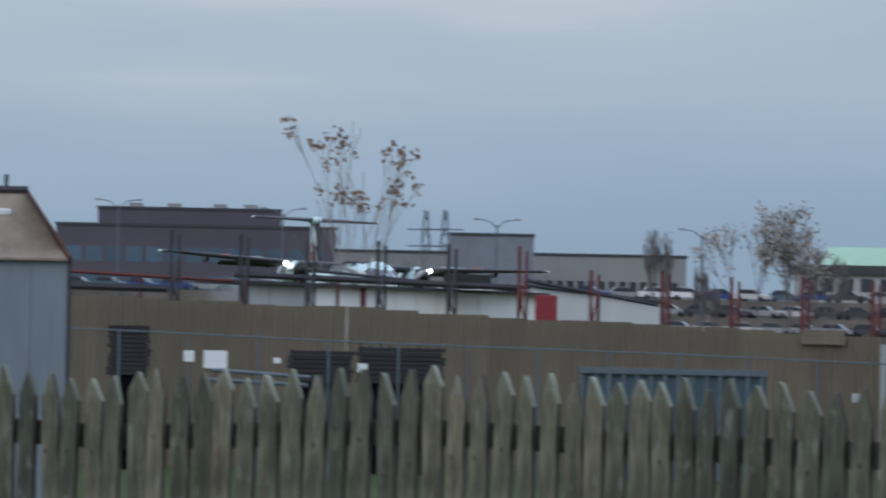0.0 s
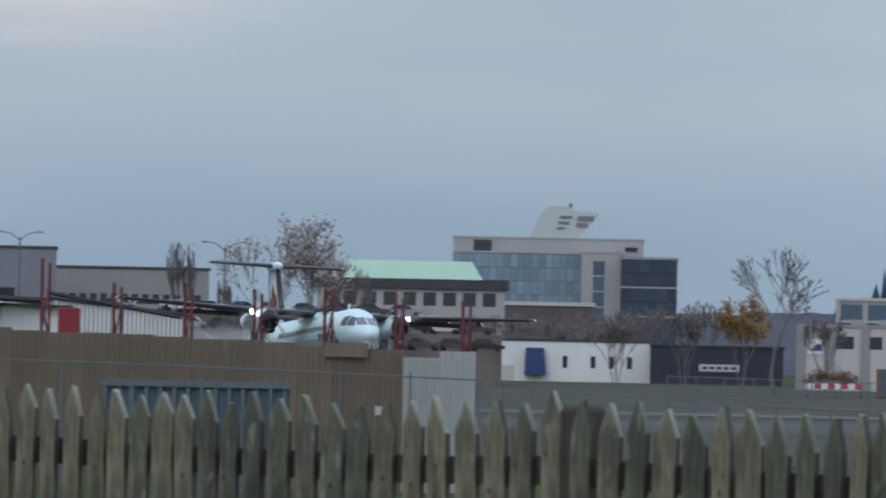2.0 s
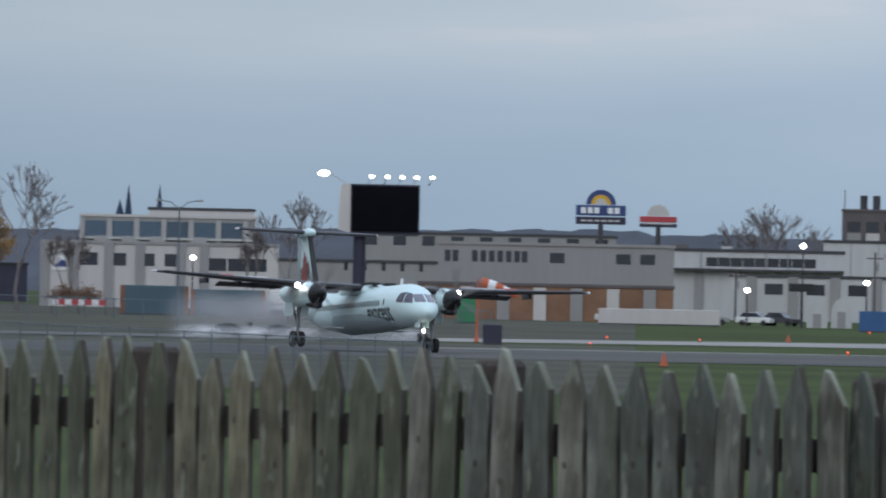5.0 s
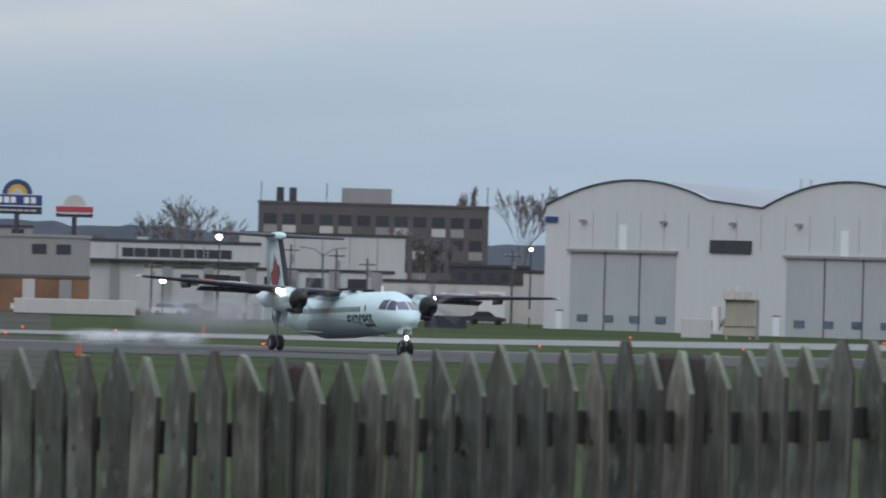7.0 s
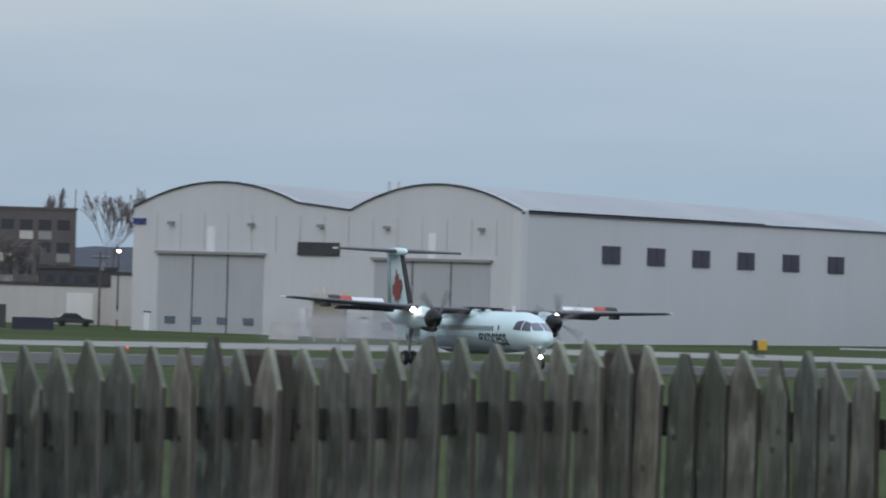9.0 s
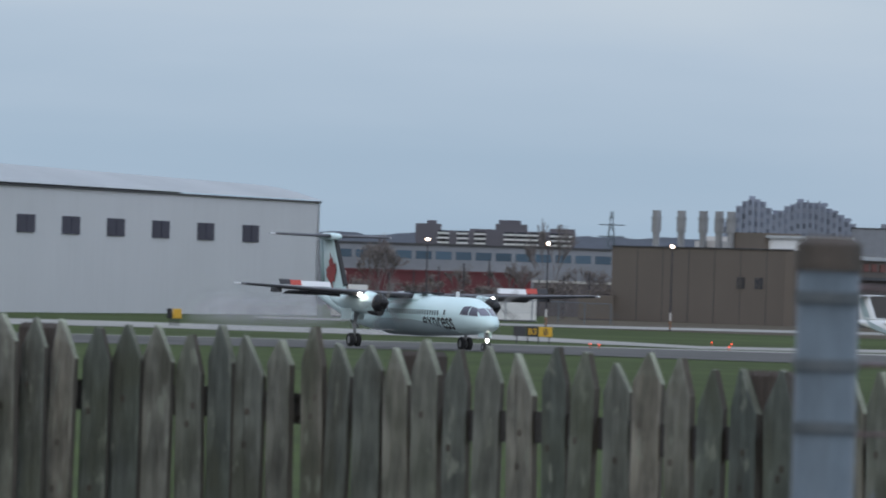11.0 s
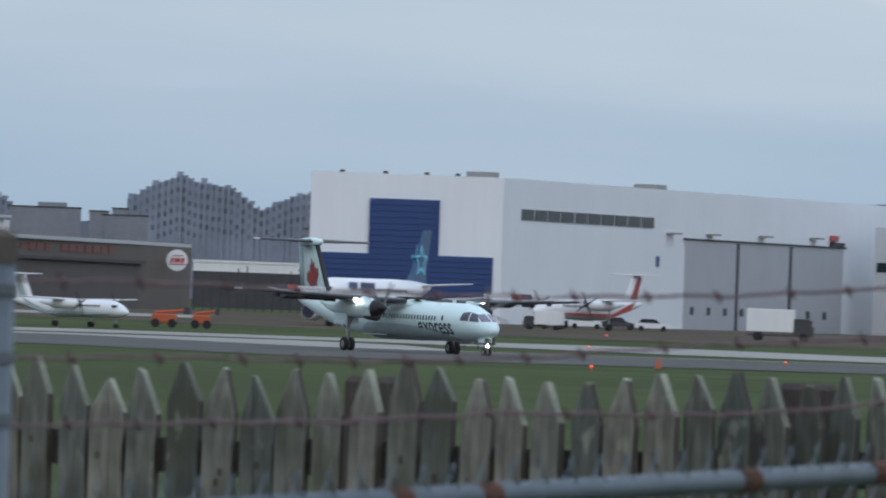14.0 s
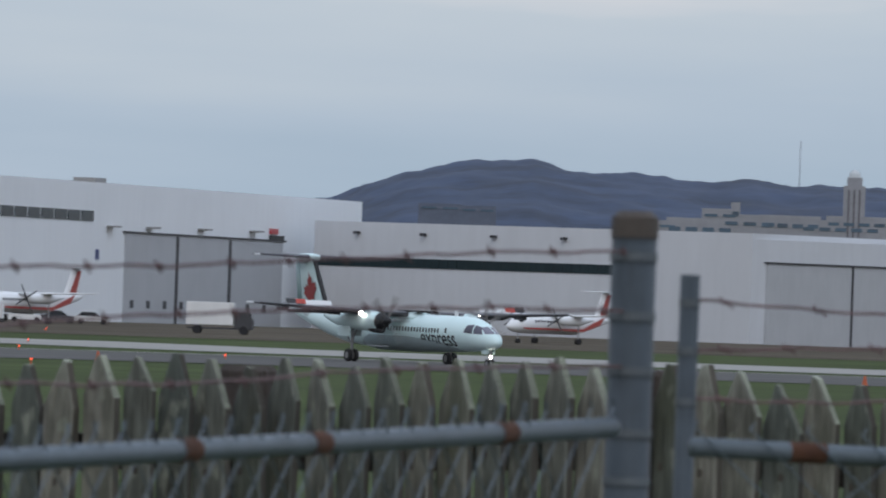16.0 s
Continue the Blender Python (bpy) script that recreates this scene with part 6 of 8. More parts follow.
for a in (-11.55, -11.05, -10.6):
    part("red_prop", tube(at(a, 336, 2.5), at(a, 336, zat(112, 336)), 0.05, n=6), "steel_red", g)

# sheds and stacks behind it
m, L = front(-11.03, 345, -9.62, 348, 0)
w = thing("white_lean_to", m, "long white sheeted lean-to with a dark roof edge", "shed")
for i in range(14):
    part("wall_panel", box(L * i / 14 + 0.01, L * (i + 1) / 14 - 0.01, -0.02 * (i % 2), 0.08, 0, zat(102 - 0.4 * i, 345)), "white_wall" if i > 2 else "grey_steel", w)
part("roof_edge", prism([(-0.2, zat(102, 345)), (L + 0.2, zat(92, 345)), (L + 0.2, zat(96, 345)), (-0.2, zat(108, 345))], -0.3, 4), "steel_dark", w)
part("post", box(L * 0.38, L * 0.38 + 0.15, -0.1, 0, 0, zat(100, 345)), "steel_red", w)
m, L = front(-9.66, 350, -9.04, 352, 0)
w = thing("ribbed_container", m, "white ribbed container with a sloping dark cover", "container")
for i in range(30):
    part("rib", box(L * i / 30, L * (i + 0.62) / 30, -0.05, 0.03, 0, zat(104 - 0.75 * i, 350)), "white_wall", w)
part("wall", prism([(0, 0), (L, 0), (L, zat(80, 350)), (0, zat(102, 350))], 0.03, 2.4), "grey_steel", w)
part("cover_edge", tube((-0.3, -0.1, zat(109, 350)), (L + 0.1, -0.1, zat(83, 350)), 0.06, n=6), "steel_dark", w)
tagged(part("red_cabinet", box(0, 0.62, 0, 0.6, 0, 2.6, 0.02), "cabinet_red"), "bright red steel cabinet behind a fence", "cabinet").matrix_world = front(-9.645, 340, -9.53, 340, zat(92, 340) - 2.6)[0]
bx = part("crate", box(0, 1.4, 0, 1, 0, 0.42, 0.02), "black")
tagged(bx, "long black crate on a lean-to roof", "crate").matrix_world = front(-10.09, 346, -9.87, 346, zat(100, 346))[0]
tp = bmesh.new()
rng = random.Random(2)
vs = [[tp.verts.new((i * 0.32, j * 0.35, 0.24 * rng.random() + 0.22 * math.sin(i * 0.7 + 1))) for j in range(4)] for i in range(10)]
for i in range(9):
    for j in range(3):
        tp.faces.new((vs[i][j], vs[i + 1][j], vs[i + 1][j + 1], vs[i][j + 1]))
bmesh.ops.solidify(tp, geom=tp.faces[:], thickness=0.15)
tagged(part("white_tarpaulin", tp, "white_wall"), "crumpled white tarpaulin over a stack on a roof", "tarpaulin").matrix_world = front(-10.63, 347, -10.2, 347, zat(112, 347))[0]

# the perimeter chain-link fence in front of the brown one, and what stands against it
def link_fence(name, rows, d0, post_gap, label, drop, mesh_step=0.0, r=0.03):
    """rows: bearing and height code of the top rail; posts stand down to the ground."""
    f = thing(name, Matrix(), label, "fence")
    a0, a1 = rows[0][0], rows[-1][0]
    pts = []
    n = int(math.radians(a1 - a0) * d0 / post_gap)
    for i in range(n + 1):
        a = a0 + (a1 - a0) * i / n
        pts.append(at(a, d0, zat(top_at(a, rows), d0)))
    for i, p in enumerate(pts):
        part("post", tube((p.x, p.y, p.z - drop), (p.x, p.y, p.z + (0.12 if i % 3 == 0 else 0.03)), r * 1.3, n=6), "galvanised", f)
    for p, q in zip(pts, pts[1:]):
        part("top_rail", tube(p, q, r, n=5), "galvanised", f)
    if mesh_step:
        bm = bmesh.new()
        for p, q in zip(pts, pts[1:]):
            k = int((q - p).length / mesh_step)
            for i in range(k):
                s = p.lerp(q, i / k)
                for sx in (1, -1):
                    e_ = s + (q - p).normalized() * sx * min(drop, 1.6)
                    add_tube(bm, s, (e_.x, e_.y, s.z - min(drop, 1.6)), 0.003 + d0 * 0.000006, n=3, caps=False)
        o = part("wire_mesh", bm, "galvanised", f)
        o["kind"] = "stuff"
    return f


link_fence("perimeter_fence", [(-13, 22), (-11.9, 18), (-10.5, 2), (-9.0, -8), (-8.0, -18), (-7.6, -22)], 300, 1.75, "galvanised chain-link fence before a corrugated one", 4.0, 0.0, 0.022)
link_fence("perimeter_fence", [(-7.62, -32), (-6.0, -61), (-4.19, -79)], 420, 0.95, "grey chain-link airfield fence with thin posts", 3.2, 0.14, 0.02)

for a0, a1, e0, e1 in ((-11.70, -11.50, 18, -64), (-10.83, -10.52, -20, -70), (-10.50, -10.08, -8, -70)):
    m, L = front(a0, 318, a1, 318, 0)
    s = thing("pallet_stack", m, "dark stack of black pallets and crates against a fence", "pallets")
    z = 0.0
    top = zat(e0, 318)
    k = 0
    rng = random.Random(int(-a0 * 100))
    part("plinth", box(0.1, L - 0.1, 0.1, 0.9, 0, zat(e0, 318) - 0.1), "screen_black", s)
    z = zat(e1, 318)
    while z < top:
        x = rng.uniform(-0.06, 0.06)
        part("pallet", box(x, L + x, 0, 1, z, z + 0.11, 0.01), "black", s)
        z += 0.122
    for i in range(9):
        x = L * (i + 0.3) / 9
        part("stake", box(x, x + 0.05, 0, 0.05, top - 0.1, top + rng.uniform(0.02, 0.14)), "black", s)
m, L = front(-9.42, 316, -8.52, 316, 0)
s = thing("skip_container", m, "long grey-blue steel skip with ribs", "skip")
zt_ = zat(-34, 316)
part("body", box(0, L, 0.1, 2, 0, zt_), "teal", s)
part("rim", box(-0.05, L + 0.05, -0.05, 0.1, zt_ - 0.16, zt_), "galvanised", s)
for i in range(14):
    x = L * i / 13.5
    part("rib", box(x, x + 0.1, -0.02, 0.1, 0, zt_ - 0.16), "galvanised", s)
for a, e, w_, h_ in ((-11.240, -49, 0.6, 0.45), (-11.336, -38, 0.26, 0.28), (-10.902, -38, 0.18, 0.14), (-10.495, -52, 0.24, 0.24), (-8.105, -87, 0.2, 0.22), (-8.102, -87, 0.2, 0.22)):
    o = tagged(part("notice_board", box(0, w_, -0.02, 0.01, 0, h_, 0.004), "plane_white"), "small white notice board wired to a fence", "notice board", "notices on the fence")
    o.matrix_world = front(a, 299.9, a + 0.2, 299.9, zat(e, 300))[0]
for a0, e0, a1, e1 in ((-11.199, -52, -10.721, -62), (-11.226, -69, -10.734, -76)):
    tagged(part("long_pipe", tube(at(a0, 312, zat(e0, 312)), at(a1, 312, zat(e1, 312)), 0.055, n=8), "galvanised"), "long pale pipe stacked before a corrugated fence", "pipe", "pipes by the fence")


# ---- trees and scrub ----
def tree(az, d, e_top, width, seed, leaf="leaf_grey", leaves=500, leaf_size=0.16, stems=1, tips_only=False, tufts=0, kids=3, label="bare autumn tree with a few brown leaves", z0=None, fork=0.42):
    """A tapered trunk that forks into limbs and twigs, with small leaves on the outer twigs."""
    rng = random.Random(seed)
    z0 = gz(d) if z0 is None else z0
    H = zat(e_top, d) - z0
    t = thing("tree", Matrix.Translation(at(az, d, z0)), label, "tree")
    segs, ends = [], []
    R = width / 2
    thin = d * 0.000028
    def grow(p, way, length, r, level):
        n = 2
        for _ in range(n):
            q = p + way * (length / n)
            segs.append((p, q, r, r * 0.82, 6 if level < 2 else 3))
            r *= 0.82
            p = q
            way = (way + Vector((rng.gauss(0, 0.10), rng.gauss(0, 0.10), rng.gauss(0.03, 0.05)))).normalized()
        if level >= 2:
            ends.append(p)
        if level >= (4 if stems > 2 else 6 if stems == 1 else 5):
            return
        for i in range(kids if level < 4 else 2):
            side = Vector((rng.gauss(0, 1), rng.gauss(0, 1), rng.gauss(0.1, 0.35))).normalized()
            w2 = (way + side * (fork * (0.8 + 0.5 * rng.random()))).normalized()
            grow(p, w2, length * rng.uniform(0.60, 0.82), r * 0.72, level + 1)
    for s in range(stems):
        a = s * 2.4 + rng.random()
        lean = 0.0 if stems == 1 else 0.10 + 0.24 * rng.random()
        grow(Vector((0.25 * math.cos(a) * (stems > 1), 0.25 * math.sin(a) * (stems > 1), -0.2)), Vector((math.cos(a) * lean, math.sin(a) * lean, 1)).normalized(), H * rng.uniform(0.28, 0.34), H * (0.015 if stems == 1 else 0.0085), 0)
    # fit the crown to the tree's height and spread
    zm = max(q.z for _, q, *_ in segs)
    cx, cy = sum(q.x for q in ends) / len(ends), sum(q.y for q in ends) / len(ends)
    def centre(p):
        return Vector((p.x - cx * max(p.z, 0) / zm, p.y - cy * max(p.z, 0) / zm, p.z))
    segs = [(centre(p), centre(q), *r) for p, q, *r in segs]
    ends = [centre(p) for p in ends]
    xs = sorted(max(abs(q.x), abs(q.y)) for _, q, *_ in segs)
    xm = xs[int(len(xs) * 0.93)]
    sc = Matrix.Diagonal((R / xm, R / xm, H / zm, 1))
    wood = bmesh.new()
    for p, q, r0, r1, n in segs:
        add_tube(wood, sc @ p, sc @ q, max(r0, thin), max(r1, thin), n, caps=False)
    part("trunk", wood, "bark" if d > 600 else "pale_bark", t)
    tips = [sc @ p for p in ends]
    if tips_only:
        tips = [p for p in tips if p.z > H * 0.72] or tips
    lf = bmesh.new()
    if tufts:
        tips = rng.sample(tips, min(tufts, len(tips)))
    for i in range(leaves):
        c = rng.choice(tips)
        c = c + Vector((rng.gauss(0, 1), rng.gauss(0, 1), rng.gauss(0, 1))) * (leaf_size * (1.0 if tips_only else 1.9))
        u = Vector((rng.gauss(0, 1), rng.gauss(0, 1), rng.gauss(0, 1))).normalized() * leaf_size * rng.uniform(0.5, 1.2)
        v = u.orthogonal().normalized() * leaf_size * rng.uniform(0.3, 0.8)
        lf.faces.new([lf.verts.new(c + x) for x in (-u, v, u, -v)])
    o = part("crown", lf, leaf, t, "sparse dry leaves")
    return t


tree(-10.52, 420, 397, 4.3, 7, "leaf_brown", 300, 0.13, stems=5, tips_only=True, tufts=40, kids=2, label="young multi-stemmed tree with brown leaves at its tips", fork=0.34)
tree(-8.475, 1060, 258, 9.2, 12, "leaf_tan", 2200, 0.19, stems=3, label="bushy autumn tree with dull brown leaves")
tree(-8.25, 1075, 186, 3.8, 13, "leaf_grey", 110, 0.14, stems=2, label="thin sapling with dull brown leaves")
tree(-9.05, 1080, 214, 2.4, 14, "leaf_grey", 30, 0.13, stems=2, label="slender grey sapling almost bare")
tree(-8.82, 1085, 150, 2.4, 15, "leaf_grey", 30, 0.13, stems=2, label="slender grey sapling almost bare")
tree(-6.18, 1300, 226, 11.0, 22, "leaf_grey", 420, 0.10, label="large bare autumn tree with fine twigs")
tree(-6.34, 1330, 138, 5.5, 23, "leaf_yellow", 3600, 0.16, stems=3, label="yellow autumn tree with dense leaves")
tree(-6.62, 1340, 112, 5.0, 24, "scrub", 1120, 0.14, stems=3, label="brown leafless shrub on rough grass")
tree(-6.95, 1360, 105, 6.0, 25, "scrub", 1440, 0.14, stems=4, label="brown leafless shrub on rough grass")
tree(-5.95, 1340, 100, 4.5, 26, "scrub", 800, 0.14, stems=3, label="brown leafless shrub on rough grass")
tree(-4.85, 1350, 184, 7.5, 27, "leaf_grey", 200, 0.10, stems=2, label="bare autumn tree with upright limbs")
tree(-5.06, 1350, 120, 3.5, 28, "leaf_grey", 75, 0.13, stems=2, label="small bare tree near a store")
tree(-2.477, 1720, 179, 13, 31, "leaf_grey", 420, 0.11, stems=3, label="broad bare tree with fine twigs")
tree(-2.640, 1740, 157, 9, 32, "leaf_grey", 320, 0.11, stems=3, label="broad bare tree with fine twigs")
tree(-1.202, 1800, 207, 3.2, 33, "scrub", 240, 0.14, label="small bare tree above a roof")
tree(-0.922, 1420, 205, 6.5, 34, "leaf_grey", 160, 0.09, label="bare tree beside a hangar")
tree(-0.772, 1430, 213, 4.0, 35, "leaf_grey", 110, 0.09, label="bare tree beside a hangar")
tree(4.004, 1900, 152, 8, 36, "leaf_grey", 175, 0.13, stems=2, label="bare tree with thin brown leaves")
tree(3.180, 1700, 116, 5, 37, "leaf_grey", 300, 0.13, stems=2, label="dull autumn tree before a warehouse")
for i in range(4):
    tree(-7.4 + i * 0.17, 1725, 98 - 4 * i, 6.5, 40 + i, "scrub", 1120, 0.14, stems=4, label="brown leafless hedge shrub")
for i, (a, e, w_) in enumerate(((-7.52, 100, 7), (-7.32, 92, 6), (-7.12, 104, 7), (-6.80, 118, 7), (-6.52, 128, 6), (-5.80, 120, 6))):
    tree(a, 1700, e, w_, 60 + i, "scrub", 420, 0.13, stems=3, label="bare brown shrub behind low shops")
tree(-5.90, 1300, 10, 5.5, 70, "leaf_brown", 1500, 0.13, stems=5, label="low dark brown hedge behind a barrier")
for i, (a, e, w_) in enumerate(((-1.75, 122, 7), (-1.48, 132, 8), (-1.36, 110, 5))):
    tree(a, 1560, e, w_, 80 + i, "leaf_grey", 160, 0.10, stems=2, label="bare tree before a brown office block")


# ---- lamps, masts, signs ----
def street_lamp(az, d, e_top, arm=1.6, label="grey double-arm street lamp"):
    z0 = gz(d)
    h = zat(e_top, d) - z0
    s = thing("street_lamp", Matrix.Translation(at(az, d, z0)) @ pose(0, 0, 0, 0, 0, -az), label, "street lamp", "street lamps")
    part("pole", tube((0, 0, -0.3), (0, 0, h - 0.5), 0.13, 0.08, 8), "galvanised", s)
    for k in (-1, 1):
        b = bmesh.new()
        add_tube(b, (0, 0, h - 0.8), (k * arm * 0.5, 0, h - 0.15), 0.05, n=6)
        add_tube(b, (k * arm * 0.5, 0, h - 0.15), (k * arm, 0, h), 0.05, n=6)
        part("arm", b, "galvanised", s)
        part("lamp_head", box(min(k * arm, k * arm * 1.35), max(k * arm, k * arm * 1.35), -0.16, 0.16, h - 0.08, h + 0.1, 0.03), "grey_wall", s)


for a, e in ((-11.666, 246), (-9.836, 224), (-8.845, 213), (-1.895, 91), (-5.412, 163), (-10.87, 236)):
    street_lamp(a, 1120, e, 1.65)


def mast_lamp(az, d, e_top, glow="lamp_glow", r=0.22, banded=True):
    z0 = gz(d)
    h = zat(e_top, d) - z0
    s = thing("apron_light", Matrix.Translation(at(az, d, z0)) @ pose(0, 0, 0, 0, 0, -az), "tall thin apron light mast, lamp lit", "light mast", "lit masts")
    part("pole", tube((0, 0, -0.3), (0, 0, h - 0.2), 0.11, 0.07, 8), "steel_dark", s)
    if banded:
        for i in range(2):
            part("band", tube((0, 0, 0.2 + i * 0.9), (0, 0, 1.1 + i * 0.9), 0.12, n=8), "brick" if i % 2 == 0 else "pale_wall", s)
    part("lamp_housing", box(-0.35, 0.35, -0.12, 0.25, h - 0.15, h + 0.25, 0.04), "dark_grey", s)
    part("lamp", ball((0, -0.22, h), r, 10, 0.8), glow, s, "glowing lamp")


for t_ in ((3.425, 109), (4.007, 108), (4.607, 109), (-0.892, 98)):
    mast_lamp(t_[0], 1290, t_[1])
for t_ in ((-2.398, 105), (-2.665, 25), (-2.088, 42), (-5.343, 63)):
    mast_lamp(t_[0], 1300, t_[1], "lamp_white", 0.36, False)
s = thing("dark_sign", Matrix.Translation(at(-2.403, 1299, gz(1299))) @ pose(0, 0, 0, 0, 0, 2), "dark unlit sign on a post below a lamp", "sign")
zs_ = zat(24, 1299) - gz(1299)
part("board", box(-1.4, 1.4, -0.1, 0.1, zs_, zs_ + 0.9, 0.03), "black", s)
part("post", tube((0, 0.05, -0.3), (0, 0.05, zs_), 0.1, n=6), "dark_grey", s)


def billboard():
    d = 1290
    b = thing("billboard", Matrix.Translation(at(-4.54, d, gz(d))) @ pose(0, 0, 0, 0, 0, 4.5), "tall dark billboard on a single navy pole with lit lamps", "billboard")
    k = d / 21000
    z = lambda e: zat(e, d) - gz(d)
    part("pole", tube((0.0, 0, -0.5), (0, 0, z(112)), 0.72, 0.68, 16), "navy", b)
    part("panel", box(-0.9, 6.3, -0.5, -0.1, z(117), z(196), 0.05), "screen_black", b, "blank black advertising face")
    part("frame", box(-1.05, 6.45, -0.1, 0.25, z(109), z(199), 0.04), "navy", b)
    part("side_panel", prism([(-2.4, z(118)), (-1.05, z(112)), (-1.05, z(200)), (-2.2, z(196))], -0.2, 0.1), "pale_wall", b, "pale advertising face seen from the side")
    part("catwalk", box(-3.4, 6.4, -1.4, -0.5, z(108), z(111)), "dark_grey", b)
    for x in (1.2, 2.9, 4.5, 6.1, 7.8):
        part("lamp_arm", tube((x - 0.4, -0.4, z(198)), (x, -1.4, z(212)), 0.04, n=5), "dark_grey", b)
        part("lamp", ball((x, -1.5, z(212)), 0.26, 10, 0.7), "lamp_white", b, "lit floodlight")
    part("lamp_arm", tube((-1.5, -0.3, z(198)), (-3.2, -1.2, z(216)), 0.05, n=5), "pale_wall", b)
    part("lamp", ball((-4.0, -1.3, z(217)), 0.62, 12, 0.5), "lamp_white", b, "large lit floodlight")


billboard()


def pole_sign(az, e0, e1, w, d, face, disc, name, label):
    z0 = gz(d)
    z = lambda e: zat(e, d) - z0
    s = thing(name, Matrix.Translation(at(az, d, z0)) @ pose(0, 0, 0, 0, 0, -az), label, "sign")
    part("pole", tube((0, 0, -0.4), (0, 0, z(e0)), 0.32, n=10), "dark_grey", s)
    mid = e0 + (e1 - e0) * 0.45
    part("panel", box(-w / 2, w / 2, -0.3, 0.3, z(mid), z(e1), 0.05), face, s)
    part("lower_panel", box(-w / 2, w / 2, -0.3, 0.3, z(e0), z(mid - 2), 0.05), "navy", s)
    for i in range(6):
        if face == "sign_blue" and i != 3:
            part("sign_bar", box(-w * 0.4 + i * w * 0.135, -w * 0.4 + i * w * 0.135 + w * 0.1, -0.36, -0.29, z(mid + 4), z(e1 - 4)), "plane_white", s)
        part("small_bar", box(-w * 0.4 + i * w * 0.135, -w * 0.4 + i * w * 0.135 + w * 0.11, -0.36, -0.29, z(e0 + 5), z(e0 + 8)), "pale_wall", s)
    for r, mt, dy in ((0.30, disc, 0.0), (0.20, "yellow", 0.06), (0.12, "pale_wall", 0.12)):
        if disc != "sign_blue" and r < 0.3:
            continue
        o = [(w * r * math.cos(radians(a)), z(e1 + 1) + w * r * math.sin(radians(a))) for a in range(0, 181, 12)]
        part("sun_disc", prism(o, -0.2 - dy, 0.2), mt, s)


pole_sign(-3.378, 136, 170, 6.3, 1500, "sign_blue", "sign_blue", "hotel_sign", "blue hotel pole sign with a yellow half-round top")
pole_sign(-3.10, 133, 152, 4.9, 1560, "sign_red", "pale_wall", "red_sign", "red sign with a pale half-round top")


def airfield_sign(t_az, e_base, d, boards, label):
    s = thing("airfield_sign", Matrix.Translation(at(t_az, d, zat(e_base, d))) @ pose(0, 0, 0, 0, 0, -t_az), label, "airfield sign")
    x = 0.0
    for wd, mt, txt, ink in boards:
        p = part("board", box(x, x + wd - 0.05, -0.15, 0.15, 0.12, 0.95, 0.03), mt, s)
        if txt:
            lettering(txt, 0.75, pose(x + wd / 2, -0.17, 0.28, 90), ink, p)
        x += wd
    for i in range(4):
        part("foot", tube((0.3 + i * (x - 0.6) / 3, 0, -0.5), (0.3 + i * (x - 0.6) / 3, 0, 0.15), 0.05, n=6), "dark_grey", s)


airfield_sign(3.852, -60, 1010, ((1.1, "dark_grey", "", ""), (1.05, "black", "B3", "yellow"), (1.2, "yellow", "B", "letters")), "black and yellow taxiway sign reading B3")
airfield_sign(7.608, -67, 1000, ((2.2, "dark_grey", "", ""), (1.9, "dark_grey", "", "")), "back of a dark taxiway sign")
airfield_sign(3.078, -42, 1100, ((0.8, "black", "", ""),), "small dark taxiway sign")
airfield_sign(2.177, -47, 1000, ((0.5, "black", "", ""), (0.8, "yellow", "", "")), "small black and yellow taxiway sign")

spots = ((-3.335, -70), (-2.888, -71), (-0.837, -79), (-0.402, -64), (0.145, -75), (-3.417, -82), (-2.172, -90), (-2.070, -61), (0.078, -56), (0.823, -63), (4.811, -67), (4.906, -68), (8.248, -80), (9.244, -84), (8.292, -68), (8.375, -56), (8.309, -105), (4.226, -75), (4.267, -76), (4.895, -73))
for a, e in spots:
    d = min(max(EYE * 21000 / max(-e, 40), 700), 1250)
    s = thing("runway_light", Matrix.Translation(at(a, d, gz(d))), "small red light on a short stake beside the runway", "runway light", "runway lights")
    part("stake", tube((0, 0, -0.2), (0, 0, max(zat(e, d) - gz(d), 0.25)), 0.05, n=6), "orange", s)
    part("lamp", ball((0, 0, max(zat(e, d) - gz(d), 0.25) + 0.08), 0.075, 8), "red_light", s)
cones = ((-3.059, -114), (-2.462, -68), (8.631, -97), (-3.966, -77), (12.334, -92))
for a, e in cones:
    d = min(max(EYE * 21000 / max(-e, 40), 450), 1250)
    s = thing("marker_cone", Matrix.Translation(at(a, d, gz(d))), "orange marker cone on the grass", "cone", "orange markers")
    part("cone", tube((0, 0, 0), (0, 0, 0.75), 0.24, 0.05, 10), "orange", s)
    part("base", box(-0.3, 0.3, -0.3, 0.3, -0.02, 0.05), "black", s)


def windsock():
    d = 1000
    a, e = -3.966, -77
    s = thing("windsock", Matrix.Translation(at(a, d, gz(d))), "orange and white windsock on a pole", "windsock")
    z1 = zat(28, d) - gz(d)
    part("pole", tube((0, 0, -0.3), (0, 0, z1 + 0.3), 0.09, n=8), "orange", s)
    for i in range(5):
        x0, x1 = 0.3 + i * 0.62, 0.3 + (i + 1) * 0.62
        part("sleeve", tube((x0, 0, z1 - 0.08 * i ** 1.6), (x1, 0, z1 - 0.08 * (i + 1) ** 1.6), 0.50 - 0.06 * i, 0.46 - 0.06 * i, 12), "orange" if i % 2 == 0 else "plane_white", s)


windsock()


